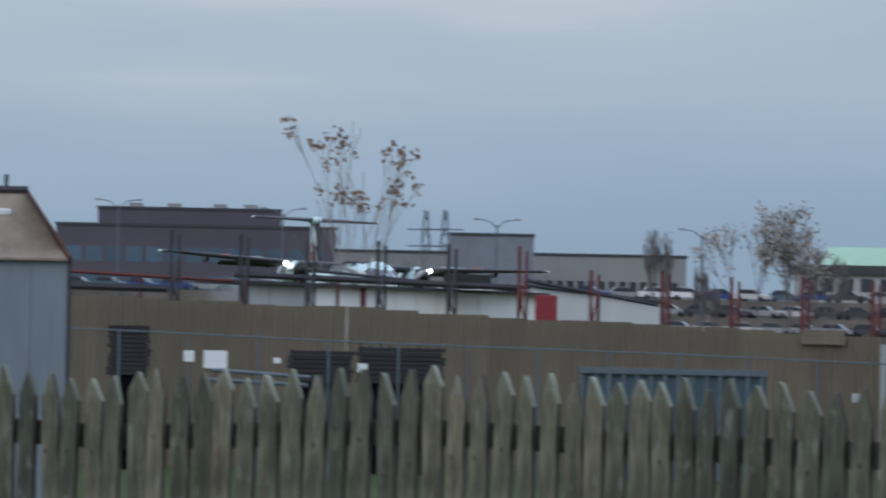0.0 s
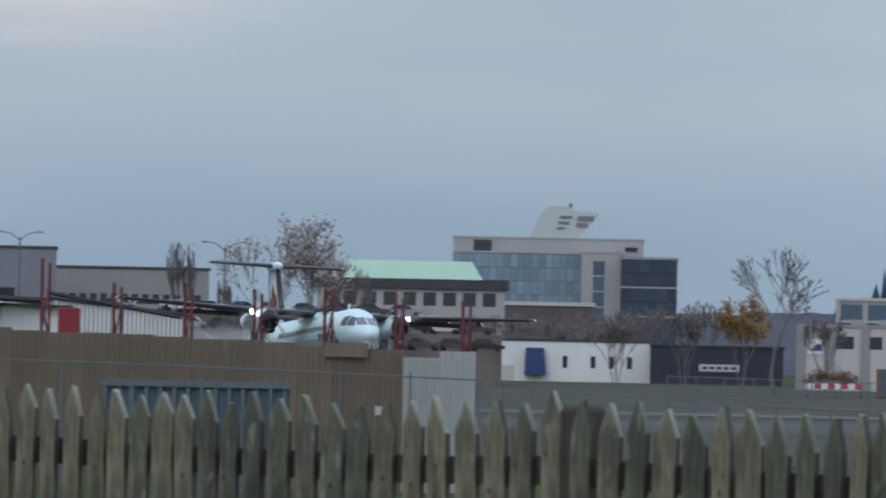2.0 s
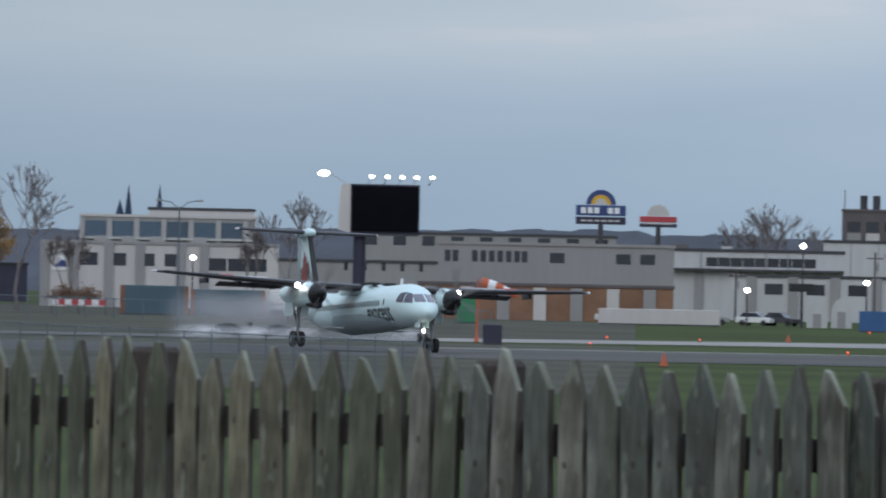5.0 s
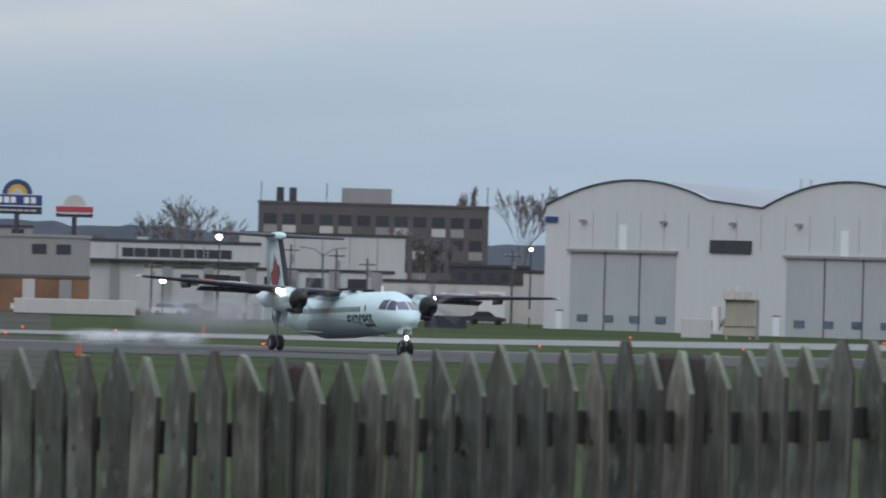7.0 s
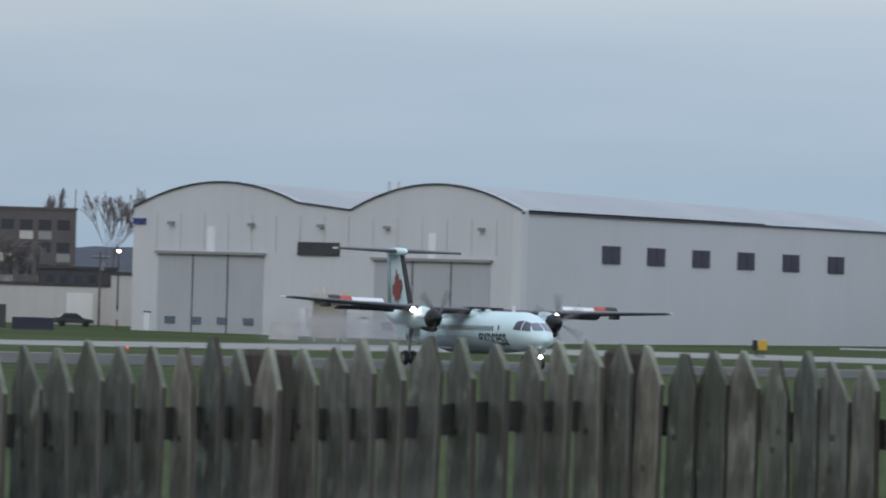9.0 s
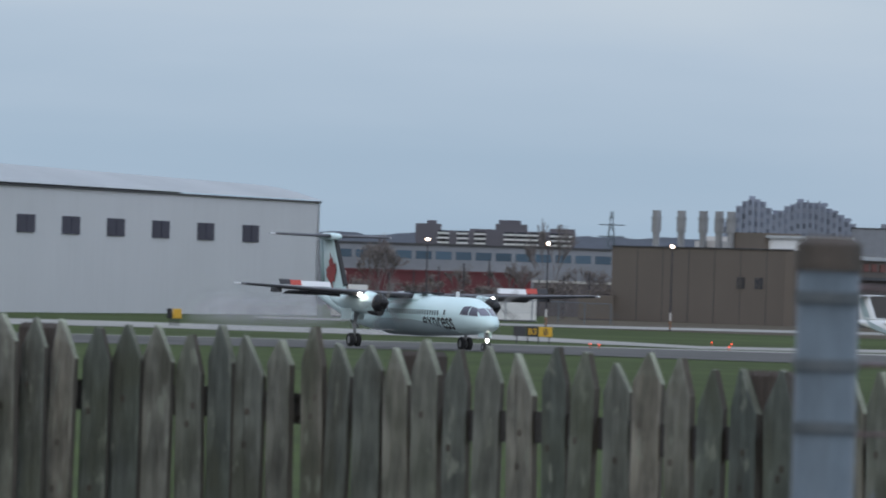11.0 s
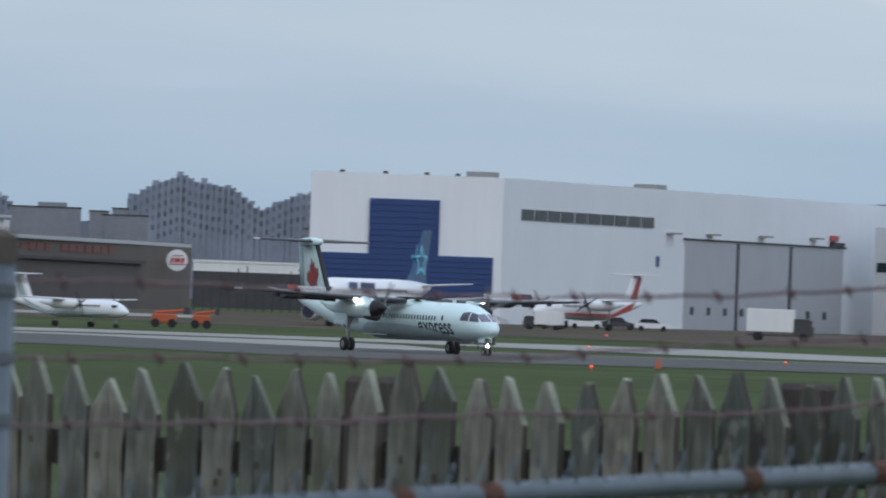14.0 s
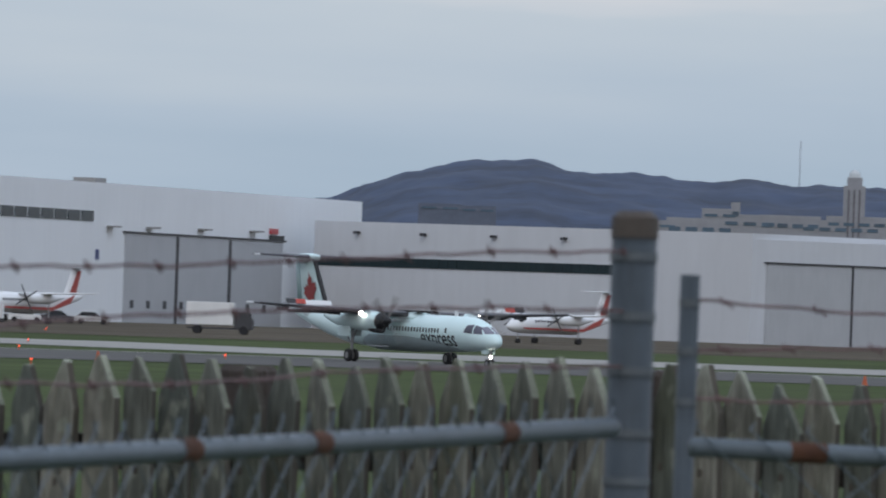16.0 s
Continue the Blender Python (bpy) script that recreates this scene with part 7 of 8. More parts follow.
# ---- yards: trailers, bins, vehicles ----
def box_body(name, az0, az1, d, e0, e1, material, label, category, depth=2.5, wheels_=False, ribs=0, ends="", grp=""):
    m, L = front(az0, d, az1, d, gz(d))
    s = thing(name, m, label, category, grp)
    z0, z1 = max(zat(e0, d) - gz(d), 0.0), zat(e1, d) - gz(d)
    lift = 0.75 if wheels_ else 0.0
    part("body", box(0, L, 0, depth, lift, z1, 0.05), material, s)
    for i in range(ribs):
        x = L * (i + 0.5) / ribs
        part("rib", box(x - 0.05, x + 0.05, -0.05, 0.02, lift + 0.05, z1 - 0.05), material, s)
    part("sill", box(0.05, L - 0.05, -0.06, 0.02, lift, lift + 0.16), "dark_grey", s)
    if ends:
        for x in (0.0, L - 0.5):
            part("end_stripe", box(x, x + 0.5, -0.07, 0.02, lift + 0.16, z1 - 0.05), ends, s)
    if wheels_:
        for x in (L * 0.14, L * 0.26, L * 0.82):
            part("wheel", tube((x, -0.05, 0.42), (x, 0.3, 0.42), 0.42, n=12), "tyre", s)
    return s, L


box_body("container", -5.69, -5.36, 1290, -40, 12, "teal", "dark teal ribbed container with rusty orange ends", "container", ribs=9, ends="rusty_paint", grp="parked containers")
box_body("container", -5.35, -4.99, 1290, -40, 7, "teal", "dark teal ribbed container with rusty orange ends", "container", ribs=9, ends="rusty_paint", grp="parked containers")
box_body("trailer", -4.97, -4.80, 1280, -40, 10, "white_wall", "white box trailer on dark wheels", "trailer", wheels_=True, grp="parked trailers")
box_body("trailer", -4.776, -4.217, 1240, -40, 17, "white_wall", "long white box trailer with a green end stripe", "trailer", ends="green_bin", grp="parked trailers")
box_body("green_skip", -4.065, -3.962, 1260, -40, 3, "green_bin", "bright green waste skip", "skip", ribs=4)
box_body("white_trailer", -3.380, -2.793, 1290, -40, -12, "pale_wall", "long pale grey trailer row", "trailer", ribs=14)
box_body("dark_skip", -3.937, -3.844, 900, -85, -45, "navy", "small dark navy equipment box", "box")
box_body("blue_skip", -2.122, -1.888, 1250, -50, -8, "blue_bin", "blue steel waste container", "skip", ribs=6, grp="blue skips")
box_body("blue_skip", -1.863, -1.724, 1255, -50, -16, "blue_bin", "blue steel waste container", "skip", ribs=4, grp="blue skips")
box_body("dark_skip", -1.398, -1.194, 1250, -50, -23, "navy", "row of dark blue waste bins", "skip", ribs=5)
m, L = front(-2.375, 1300, -2.157, 1300, gz(1300))
for k_ in range(2):
    w_, h_ = L * 0.46, zat(6 + 8 * k_, 1300) - gz(1300)
    t = thing("storage_tent", m @ pose(L * 0.54 * k_, 0.6 * k_, 0), "white rounded fabric storage tent", "tent", "storage tents")
    part("cover", prism([(0, -0.2)] + [(w_ / 2 - w_ / 2 * math.cos(i * math.pi / 12), h_ * (0.45 + 0.55 * math.sin(i * math.pi / 12))) for i in range(13)] + [(w_, -0.2)], 0, 8), "dull_white", t)
    part("door_flap", box(w_ * 0.3, w_ * 0.7, -0.06, 0.02, 0, h_ * 0.55), "grey_wall", t)
box_body("kiosk", -1.645, -1.427, 1270, -50, -1, "dark_grey", "small dark grey kiosk", "kiosk")
box_body("white_trailer", 3.754, 3.959, 1380, -40, 9, "white_wall", "white ribbed box trailer", "trailer", ribs=8)
box_body("white_truck", 3.046, 3.144, 1420, -40, 25, "white_wall", "white parked truck with dark bars of writing", "truck", wheels_=True)
box_body("tan_wall", 4.161, 4.330, 1490, -40, 19, "tan_wall", "low brown wall beside a hangar", "wall")
box_body("pink_hoarding", 3.276, 3.494, 1440, -40, 14, "red_wall", "faded red hoarding behind a fence", "hoarding")
box_body("white_hut", 2.969, 3.034, 1360, -40, 50, "pale_wall", "tall pale block beside a hangar", "hut")
link_fence("apron_fence", [(2.92, 12), (3.6, 8), (4.32, 4)], 1370, 3.0, "tall grey chain-link fence along the apron", 3.3, 0.5, 0.05)
link_fence("yard_fence", [(-6.7, -8), (-5.5, -14), (-3.9, -22)], 1230, 3.0, "grey chain-link fence before parked trailers", 2.6, 0.5, 0.05)

b, L = block("red_warehouse", 2.95, 1750, 3.93, 1750, 20, tall(50, 1750), "red_wall", "dark red low warehouse", roof="red_wall")
b, L = block("tan_store", 3.94, 1720, 4.34, 1720, 20, tall(38, 1720), "brown_wall", "low brown store with a pale roof line", roof="pale_wall")
b, L = block("grey_factory", 2.9, 2050, 4.4, 2060, 30, tall(98, 2050), "far_city", "long blue-grey factory with window bands", roof="dark_grey")
windows(b, grid(3, L - 6, 14, tall(74, 2050), 0, 1), 2.8, 1.4, "glass_blue")

m, L = front(-6.02, 1282, -5.76, 1282, gz(1282))
s = thing("road_barrier", m, "red and white striped road barrier", "barrier")
for i in range(8):
    part("board", box(L * i / 8, L * (i + 1) / 8 - 0.02, -0.05, 0.05, 1.0, 1.6), "sign_red" if i % 2 else "white_wall", s)
for i in range(3):
    part("leg", box(L * i / 2 - 0.05, L * i / 2 + 0.05, 0.05, 0.15, -0.2, 1.65), "dark_grey", s)


def utility_pole(az, d, e_top):
    z0 = gz(d)
    h = zat(e_top, d) - z0
    s = thing("utility_pole", Matrix.Translation(at(az, d, z0)) @ pose(0, 0, 0, 0, 0, -az + 8), "brown wooden utility pole with a cross-arm", "utility pole", "utility poles")
    part("pole", tube((0, 0, -0.4), (0, 0, h), 0.15, 0.10, 8), "brown_wall", s)
    part("cross_arm", box(-0.95, 0.95, -0.08, 0.06, h - 0.75, h - 0.6), "brown_wall", s)
    for x in (-0.85, -0.3, 0.3, 0.85):
        part("insulator", tube((x, 0, h - 0.6), (x, 0, h - 0.42), 0.05, n=6), "pale_wall", s)
    part("transformer", tube((0.24, 0, h - 2.1), (0.24, 0, h - 1.2), 0.2, n=10), "grey_wall", s)


for a, e in ((-2.05, 96), (-1.83, 88), (-1.68, 74), (-2.72, 60), (-0.98, 96)):
    utility_pole(a, 1330, e)

for i, (a, d_, e, w_) in enumerate(((3.06, 1480, 40, 5), (3.22, 1650, 96, 6), (3.36, 1500, 34, 6), (3.55, 1640, 60, 6), (3.70, 1500, 30, 6), (3.86, 1660, 74, 7), (4.06, 1480, 42, 6), (4.2, 1640, 66, 6), (4.28, 1500, 30, 4))):
    tree(a, d_, e, w_, 90 + i, "scrub", 700, 0.13, stems=3, label="brown thin shrub behind an apron fence")
for i in range(11):
    a = 3.0 + i * 0.121
    o = tagged(part("far_pole", tube(at(a, 1560, gz(1560) - 0.3), at(a, 1560, zat(34 + (i * 53) % 46, 1560)), 0.10, n=5), "steel_dark"), "thin dark pole in a far yard", "pole", "far poles")

M["beige_steel"] = mat("beige_steel", (0.36, 0.33, 0.27), 0.7, var=0.25, scale=0.5, streak=0.4)
# silo truck in front of the arched hangar
d = 1210
m, L = front(-0.005, d, 0.214, d, gz(d))
s = thing("batching_plant", m, "beige mobile batching plant with a tank and ladder", "plant")
zt2 = zat(34, d) - gz(d)
part("tank", tube((2.6, 1, zt2 - 3.0), (2.6, 1, zt2), 1.35, n=14), "pale_wall", s)
part("hopper", tube((2.6, 1, zt2 - 3.0), (2.6, 1, zt2 - 4.4), 1.35, 0.35, 14), "pale_wall", s)
part("cap", tube((2.2, 1, zt2), (2.2, 1, zt2 + 0.6), 0.3, n=8), "pale_wall", s)
part("filter", tube((0.3, 0.5, 0.8), (0.3, 0.5, zt2 - 1.6), 0.45, n=12), "white_wall", s)
for x in (1.4, 3.8):
    for y in (0.0, 2.0):
        part("leg", box(x - 0.1, x + 0.1, y - 0.1, y + 0.1, -0.2, zt2 - 2.6), "yellow" if y else "pale_wall", s)
for i in range(4):
    part("brace", tube((1.4, 0, 0.4 + i), (3.8, 0, 1.4 + i), 0.06, n=5), "pale_wall", s)
part("cabinet", box(-3.2, -0.2, 0, 1.4, 0, 2.0, 0.05), "pale_wall", s)
part("housing", box(1.2, 4.3, -0.45, 1.9, zt2 - 3.6, zt2 - 0.9, 0.05), "beige_steel", s, "beige sheet-metal housing")
for i in range(6):
    part("housing_rib", box(1.35 + i * 0.55, 1.45 + i * 0.55, -0.52, -0.44, zt2 - 3.5, zt2 - 1.0), "beige_steel", s)
part("catwalk", box(1.0, 4.5, -0.95, -0.4, zt2 - 0.9, zt2 - 0.82), "dark_grey", s)
for x in (1.05, 2.2, 3.3, 4.4):
    part("hand_rail_post", tube((x, -0.9, zt2 - 0.82), (x, -0.9, zt2 + 0.1), 0.04, n=5), "yellow", s)
part("ladder", box(4.35, 4.7, -0.05, 0.05, 0, zt2 - 0.8), "grey_wall", s)
part("conveyor", tube((0.4, 0.9, 1.2), (2.0, 0.9, zt2 - 2.4), 0.28, n=8), "beige_steel", s)
part("bin", box(1.0, 4.4, -0.3, 2.0, 0.3, 1.5, 0.06), "beige_steel", s)


def box_truck(az, d, rz, label, size=1.0):
    s = thing("box_truck", Matrix.Translation(at(az, d, gz(d))) @ pose(0, 0, 0, 0, 0, rz) @ Matrix.Scale(size, 4), label, "truck")
    part("body", box(-3.6, 1.6, -1.2, 1.2, 1.0, 3.5, 0.05), "white_wall", s)
    part("cab", prism([(1.7, 0.7), (3.7, 0.7), (3.7, 1.6), (3.2, 2.5), (1.7, 2.5)], -1.1, 1.1), "dark_grey", s)
    part("windscreen", box(3.22, 3.55, -0.95, 0.95, 1.75, 2.35), "glass_dark", s)
    for x in (-2.4, 2.7):
        for y in (-1.15, 0.9):
            part("wheel", tube((x, y, 0.48), (x, y + 0.25, 0.48), 0.48, n=12), "tyre", s)
    part("sill", box(-3.5, 3.6, -1.0, 1.0, 0.55, 0.75), "dark_grey", s)


box_truck(9.211, 1300, -14, "white box truck parked before a hangar")
box_truck(8.072, 1345, 160, "small white box truck parked behind an aircraft", 0.62)
for a, l_ in ((6.24, 2.4), (6.42, 1.7)):
    s = thing("boom_lift", Matrix.Translation(at(a, 1180, gz(1180))) @ pose(0, 0, 0, 0, 0, -10), "orange boom lift parked on the apron", "boom lift", "orange lifts")
    part("chassis", box(-l_ / 2, l_ / 2, -0.9, 0.9, 0.45, 1.35, 0.08), "orange", s)
    part("boom", tube((-l_ * 0.4, 0, 1.5), (l_ * 0.8, 0, 1.75), 0.17, n=6), "orange", s)
    part("basket", box(l_ * 0.8, l_ * 1.05, -0.5, 0.5, 1.4, 2.1, 0.03), "dark_grey", s)
    for x in (-l_ * 0.35, l_ * 0.35):
        part("wheel", tube((x, -0.95, 0.45), (x, -0.65, 0.45), 0.45, n=10), "tyre", s)


def car(az, d, mt, rz, label="parked car seen over a fence", z=None):
    s = thing("parked_car", Matrix.Translation(at(az, d, gz(d) if z is None else z)) @ pose(0, 0, 0, 0, 0, rz), label, "car", "parked cars")
    part("body", prism([(-2.1, 0.35), (2.1, 0.35), (2.15, 0.75), (1.2, 0.92), (-2.1, 0.98)], -0.85, 0.85), mt, s)
    part("cabin", prism([(-1.7, 0.96), (1.0, 0.92), (0.35, 1.42), (-1.2, 1.45)], -0.72, 0.72), "glass_dark", s)
    part("roof", box(-1.15, 0.3, -0.7, 0.7, 1.43, 1.49, 0.02), mt, s)
    for x in (-1.3, 1.35):
        for y in (-0.87, 0.67):
            part("wheel", tube((x, y, 0.32), (x, y + 0.2, 0.32), 0.32, n=10), "tyre", s)


rng = random.Random(9)
for i in range(26):
    car(-11.85 + i * 0.155, 1382 + rng.uniform(0, 30), rng.choice(["white_wall", "grey_wall", "dark_grey", "pale_wall", "sign_blue", "teal"]), rng.uniform(-25, 25), z=zat(88, 1380))
for i in range(4):
    car(8.314 - 0.2 + i * 0.16, 1400, rng.choice(["white_wall", "grey_wall", "dark_grey"]), rng.uniform(-10, 10))
for row_, (e_, d_) in enumerate(((58, 1363), (28, 1353))):
    for i in range(13):
        car(-9.45 + i * 0.152 + 0.05 * row_, d_ + rng.uniform(0.5, 2.5), rng.choice(["pale_wall", "grey_wall", "grey_wall", "dark_grey", "dark_grey", "black"]), rng.uniform(-20, 20), z=zat(e_, d_))
    m, L = front(-9.55, d_ - 3, -7.5, d_ - 3, gz(1380))
    o = tagged(part("parking_deck", box(0, L, 0, 9.5, -1, zat(e_, d_) - gz(1380)), "scrub"), "brown bank with a terrace of parked cars", "car park", kind="structure")
    o.matrix_world = m
for a, mt in ((-3.30, "white_wall"), (-2.98, "dark_grey"), (-2.84, "grey_wall"), (-2.62, "white_wall"), (-2.50, "dark_grey"), (-1.72, "grey_wall"), (-1.60, "white_wall"), (-1.10, "dark_grey")):
    car(a, 1318, mt, rng.uniform(-30, 30), "parked car in a yard beside the airfield")
# the raised car park that carries them
m, L = front(-12.2, 1372, -7.55, 1372, gz(1380))
s = tagged(part("parking_deck", box(0, L, 0, 60, -1, zat(88, 1380) - gz(1380)), "scrub"), "raised brown bank with a car park behind the fence", "car park", kind="structure")
s.matrix_world = m


# ---- parked aircraft ----
def regional(az, d, rz, stripe, label, scale=1.0):
    """A smaller parked twin turboprop: x forward."""
    a = thing("parked_turboprop", Matrix.Translation(at(az, d, gz(d))) @ pose(0, 0, 0, 0, 0, rz), label, "aircraft", "parked turboprops")
    k = scale
    H = [(10.2, 2.2, 0.05, 0.05), (9.9, 2.25, 0.5, 0.45), (9.0, 2.4, 1.0, 0.9), (7.6, 2.6, 1.3, 1.25), (-3.5, 2.6, 1.3, 1.3), (-6.5, 2.95, 0.95, 0.95), (-10.5, 3.5, 0.35, 0.4), (-11.6, 3.7, 0.1, 0.1)]
    smooth(part("fuselage", loft([(x * k, z * k, w * k, h * k) for x, z, w, h in H], 18), "plane_white", a))
    for sd in (-1, 1):
        smooth(part("wing", aerofoil([(sd * 0.5 * k, 2.2 * k, 2.8 * k, 0.15, "y", 3.75 * k), (sd * 12.6 * k, 1.4 * k, 1.3 * k, 0.12, "y", 4.1 * k)]), "plane_white", a))
        nac = smooth(part("nacelle", loft([(4.4 * k, 3.3 * k, 0.3 * k, 0.3 * k), (3.8 * k, 3.2 * k, 0.55 * k, 0.6 * k), (0, 3.2 * k, 0.6 * k, 0.7 * k), (-3 * k, 3.4 * k, 0.15 * k, 0.15 * k)], 12), "plane_white", a))
        nac.location = (0, sd * 3.95 * k, 0)
        part("propeller_hub", ball((4.5 * k, 0, 3.3 * k), 0.25 * k, 8), "dark_grey", nac)
        for i in range(4):
            c, s_ = math.cos(i * 1.57 + 0.5), math.sin(i * 1.57 + 0.5)
            part("blade", tube((4.5 * k, 0, 3.3 * k), (4.5 * k, 1.9 * k * c, (3.3 + 1.9 * s_) * k), 0.12 * k, 0.07 * k, 5), "dark_grey", nac)
        part("main_gear", tube((0, sd * 3.95 * k, 0.4 * k), (0, sd * 3.95 * k, 2.8 * k), 0.1 * k, n=6), "strut", a)
        part("main_wheel", tube((0, sd * 3.95 * k - 0.3 * k, 0.42 * k), (0, sd * 3.95 * k + 0.3 * k, 0.42 * k), 0.42 * k, n=12), "tyre", a)
        smooth(part("tailplane", aerofoil([(sd * 0.05 * k, -9.0 * k, 1.9 * k, 0.12, "y", 7.3 * k), (sd * 3.95 * k, -9.3 * k, 1.2 * k, 0.10, "y", 7.35 * k)]), "plane_white", a))
        for i in range(16):
            part("cabin_window", box((5.6 - i * 0.62) * k, (5.9 - i * 0.62) * k, sd * 1.24 * k - 0.04, sd * 1.24 * k + 0.04, 2.85 * k, 3.2 * k), "dark_grey", a)
        part("cheat_line", prism([(8.0 * k, 1.95 * k), (8.3 * k, 2.15 * k), (-4 * k, 2.15 * k), (-8.5 * k, 3.9 * k), (-7.6 * k, 2.75 * k), (-4 * k, 1.75 * k)], sd * 1.27 * k - 0.03, sd * 1.27 * k + 0.03), stripe, a, "coloured stripe along the fuselage")
        part("cockpit_window", box(8.0 * k, 8.75 * k, sd * 0.85 * k - 0.25, sd * 0.85 * k + 0.22, 2.85 * k, 3.25 * k, 0.05), "glass_dark", a)
    smooth(part("fin", aerofoil([(3.4 * k, -6.2 * k, 4.6 * k, 0.06, "z", 0), (4.2 * k, -7.8 * k, 3.2 * k, 0.10, "z", 0), (7.3 * k, -9.2 * k, 2.2 * k, 0.10, "z", 0)]), "plane_white", a))
    for sd in (-1, 1):
        part("fin_stripe", prism([(-8.6 * k, 3.9 * k), (-9.9 * k, 3.9 * k), (-10.9 * k, 7.0 * k), (-10.2 * k, 7.0 * k)], sd * 0.2 * k - 0.03, sd * 0.2 * k + 0.03), stripe, a, "coloured stripe on the fin")
    part("nose_gear", tube((8 * k, 0, 0.3 * k), (8 * k, 0, 1.8 * k), 0.08 * k, n=6), "strut", a)
    part("nose_wheel", tube((8 * k, -0.25 * k, 0.3 * k), (8 * k, 0.25 * k, 0.3 * k), 0.3 * k, n=10), "tyre", a)


M["fin_red"] = mat("fin_red", (0.36, 0.06, 0.05), 0.45, var=0.1)
regional(8.270, 1370, 222, "fin_red", "parked white turboprop with a red striped tail", 0.90)
regional(10.839, 1330, 218, "fin_red", "parked white turboprop with a red striped tail", 0.82)
regional(5.80, 1150, -46, "belly", "parked white turboprop with a dark propeller", 0.68)


def jet(az, d, rz, size=0.86):
    a = thing("parked_jet", Matrix.Translation(at(az, d, gz(d))) @ pose(0, 0, 0, 0, 0, rz) @ Matrix.Scale(size, 4), "large white twin-jet airliner with a blue starred fin", "aircraft")
    H = [(17.5, 3.3, 0.06, 0.06), (17.1, 3.4, 0.8, 0.75), (15.8, 3.7, 1.6, 1.5), (13.6, 4.0, 2.1, 2.1), (-6, 4.0, 2.15, 2.15), (-12, 4.6, 1.5, 1.5), (-18, 5.3, 0.35, 0.4)]
    smooth(part("fuselage", loft(H, 24), "plane_white", a))
    for sd in (-1, 1):
        smooth(part("wing", aerofoil([(sd * 1.5, 5.5, 7.5, 0.13, "y", 3.0), (sd * 7, 0.8, 4.2, 0.11, "y", 3.5), (sd * 17.5, -6.5, 1.4, 0.10, "y", 4.6)]), "plane_white", a, "swept white wing"))
        en = smooth(part("engine", loft([(6.4, 1.75, 0.95, 0.95), (6.0, 1.75, 1.12, 1.12), (4.5, 1.75, 1.18, 1.18), (2.4, 1.85, 0.8, 0.8)], 18), "plane_white", a))
        en.location = (0, sd * 6.2, 0)
        part("engine_intake", tube((6.42, 0, 1.75), (6.3, 0, 1.75), 0.9, n=18), "navy", en)
        part("pylon", box(2.5, 5.0, -0.15, 0.15, 2.5, 3.5), "plane_white", en)
        smooth(part("tailplane", aerofoil([(sd * 0.4, -12.8, 3.4, 0.1, "y", 5.4), (sd * 6.4, -16.2, 1.4, 0.1, "y", 5.9)]), "plane_white", a))
        for i in range(34):
            part("cabin_window", box(12.4 - i * 0.55, 12.6 - i * 0.55, sd * 2.10 - 0.03, sd * 2.10 + 0.03, 4.55, 4.85), "dark_grey", a)
        for i in range(9):
            if i != 3:
                part("letter_bar", box(12.6 - i * 0.95 - 0.62, 12.6 - i * 0.95, sd * 1.92 - 0.06, sd * 1.92 + 0.04, 4.85, 5.6), "sign_blue", a)
        part("main_gear", tube((-2, sd * 3, 0.5), (-2, sd * 3, 3), 0.18, n=6), "strut", a)
        for x in (-2.7, -1.3):
            part("main_wheel", tube((x, sd * 3 - 0.5, 0.55), (x, sd * 3 + 0.5, 0.55), 0.55, n=12), "tyre", a)
    fin = part("fin", aerofoil([(5.6, -9.8, 7.4, 0.08, "z", 0), (7.0, -11.6, 5.4, 0.09, "z", 0), (12.6, -15.6, 2.9, 0.09, "z", 0)]), "tail_blue", a, "dark blue fin with a cyan star")
    for sd in (-1, 1):
        st = part("star", prism(star_outline(5, 2.2, 1.05), -0.02, 0.02), "star_cyan", fin)
        st.matrix_basis = pose(-14.6, sd * 0.27, 8.6)
        st = part("star_centre", prism(star_outline(5, 1.45, 0.68), -0.03, 0.03), "tail_blue", fin)
        st.matrix_basis = pose(-14.6, sd * 0.28, 8.6)
    part("nose_gear", tube((14, 0, 0.4), (14, 0, 2.4), 0.12, n=6), "strut", a)
    part("nose_wheel", tube((14, -0.4, 0.4), (14, 0.4, 0.4), 0.4, n=12), "tyre", a)
    part("cockpit_window", box(15.6, 16.4, -1.0, 1.0, 4.55, 4.95, 0.1), "glass_dark", a)


jet(7.246, 1290, 240)

# ---- far blocks and woods ----
d = 2600
m, L = front(3.365, d, 4.136, d, gz(d))
c = thing("apartment_block", m, "long grey apartment block with white balconies", "building")
tz2 = lambda e: zat(e, d) - gz(d)
for x0, x1, e in ((0.0, 0.16, 137), (0.16, 0.34, 126), (0.34, 0.50, 130), (0.50, 0.70, 140), (0.70, 0.84, 128), (0.84, 1.0, 134)):
    part("wall", box(L * x0, L * x1, 0, 14, -0.5, tz2(e)), "condo", c)
part("lift_house", box(L * 0.52, L * 0.66, 2, 10, tz2(139), tz2(147)), "condo", c)
part("lift_house", box(L * 0.07, L * 0.13, 2, 8, tz2(136), tz2(143)), "condo", c)
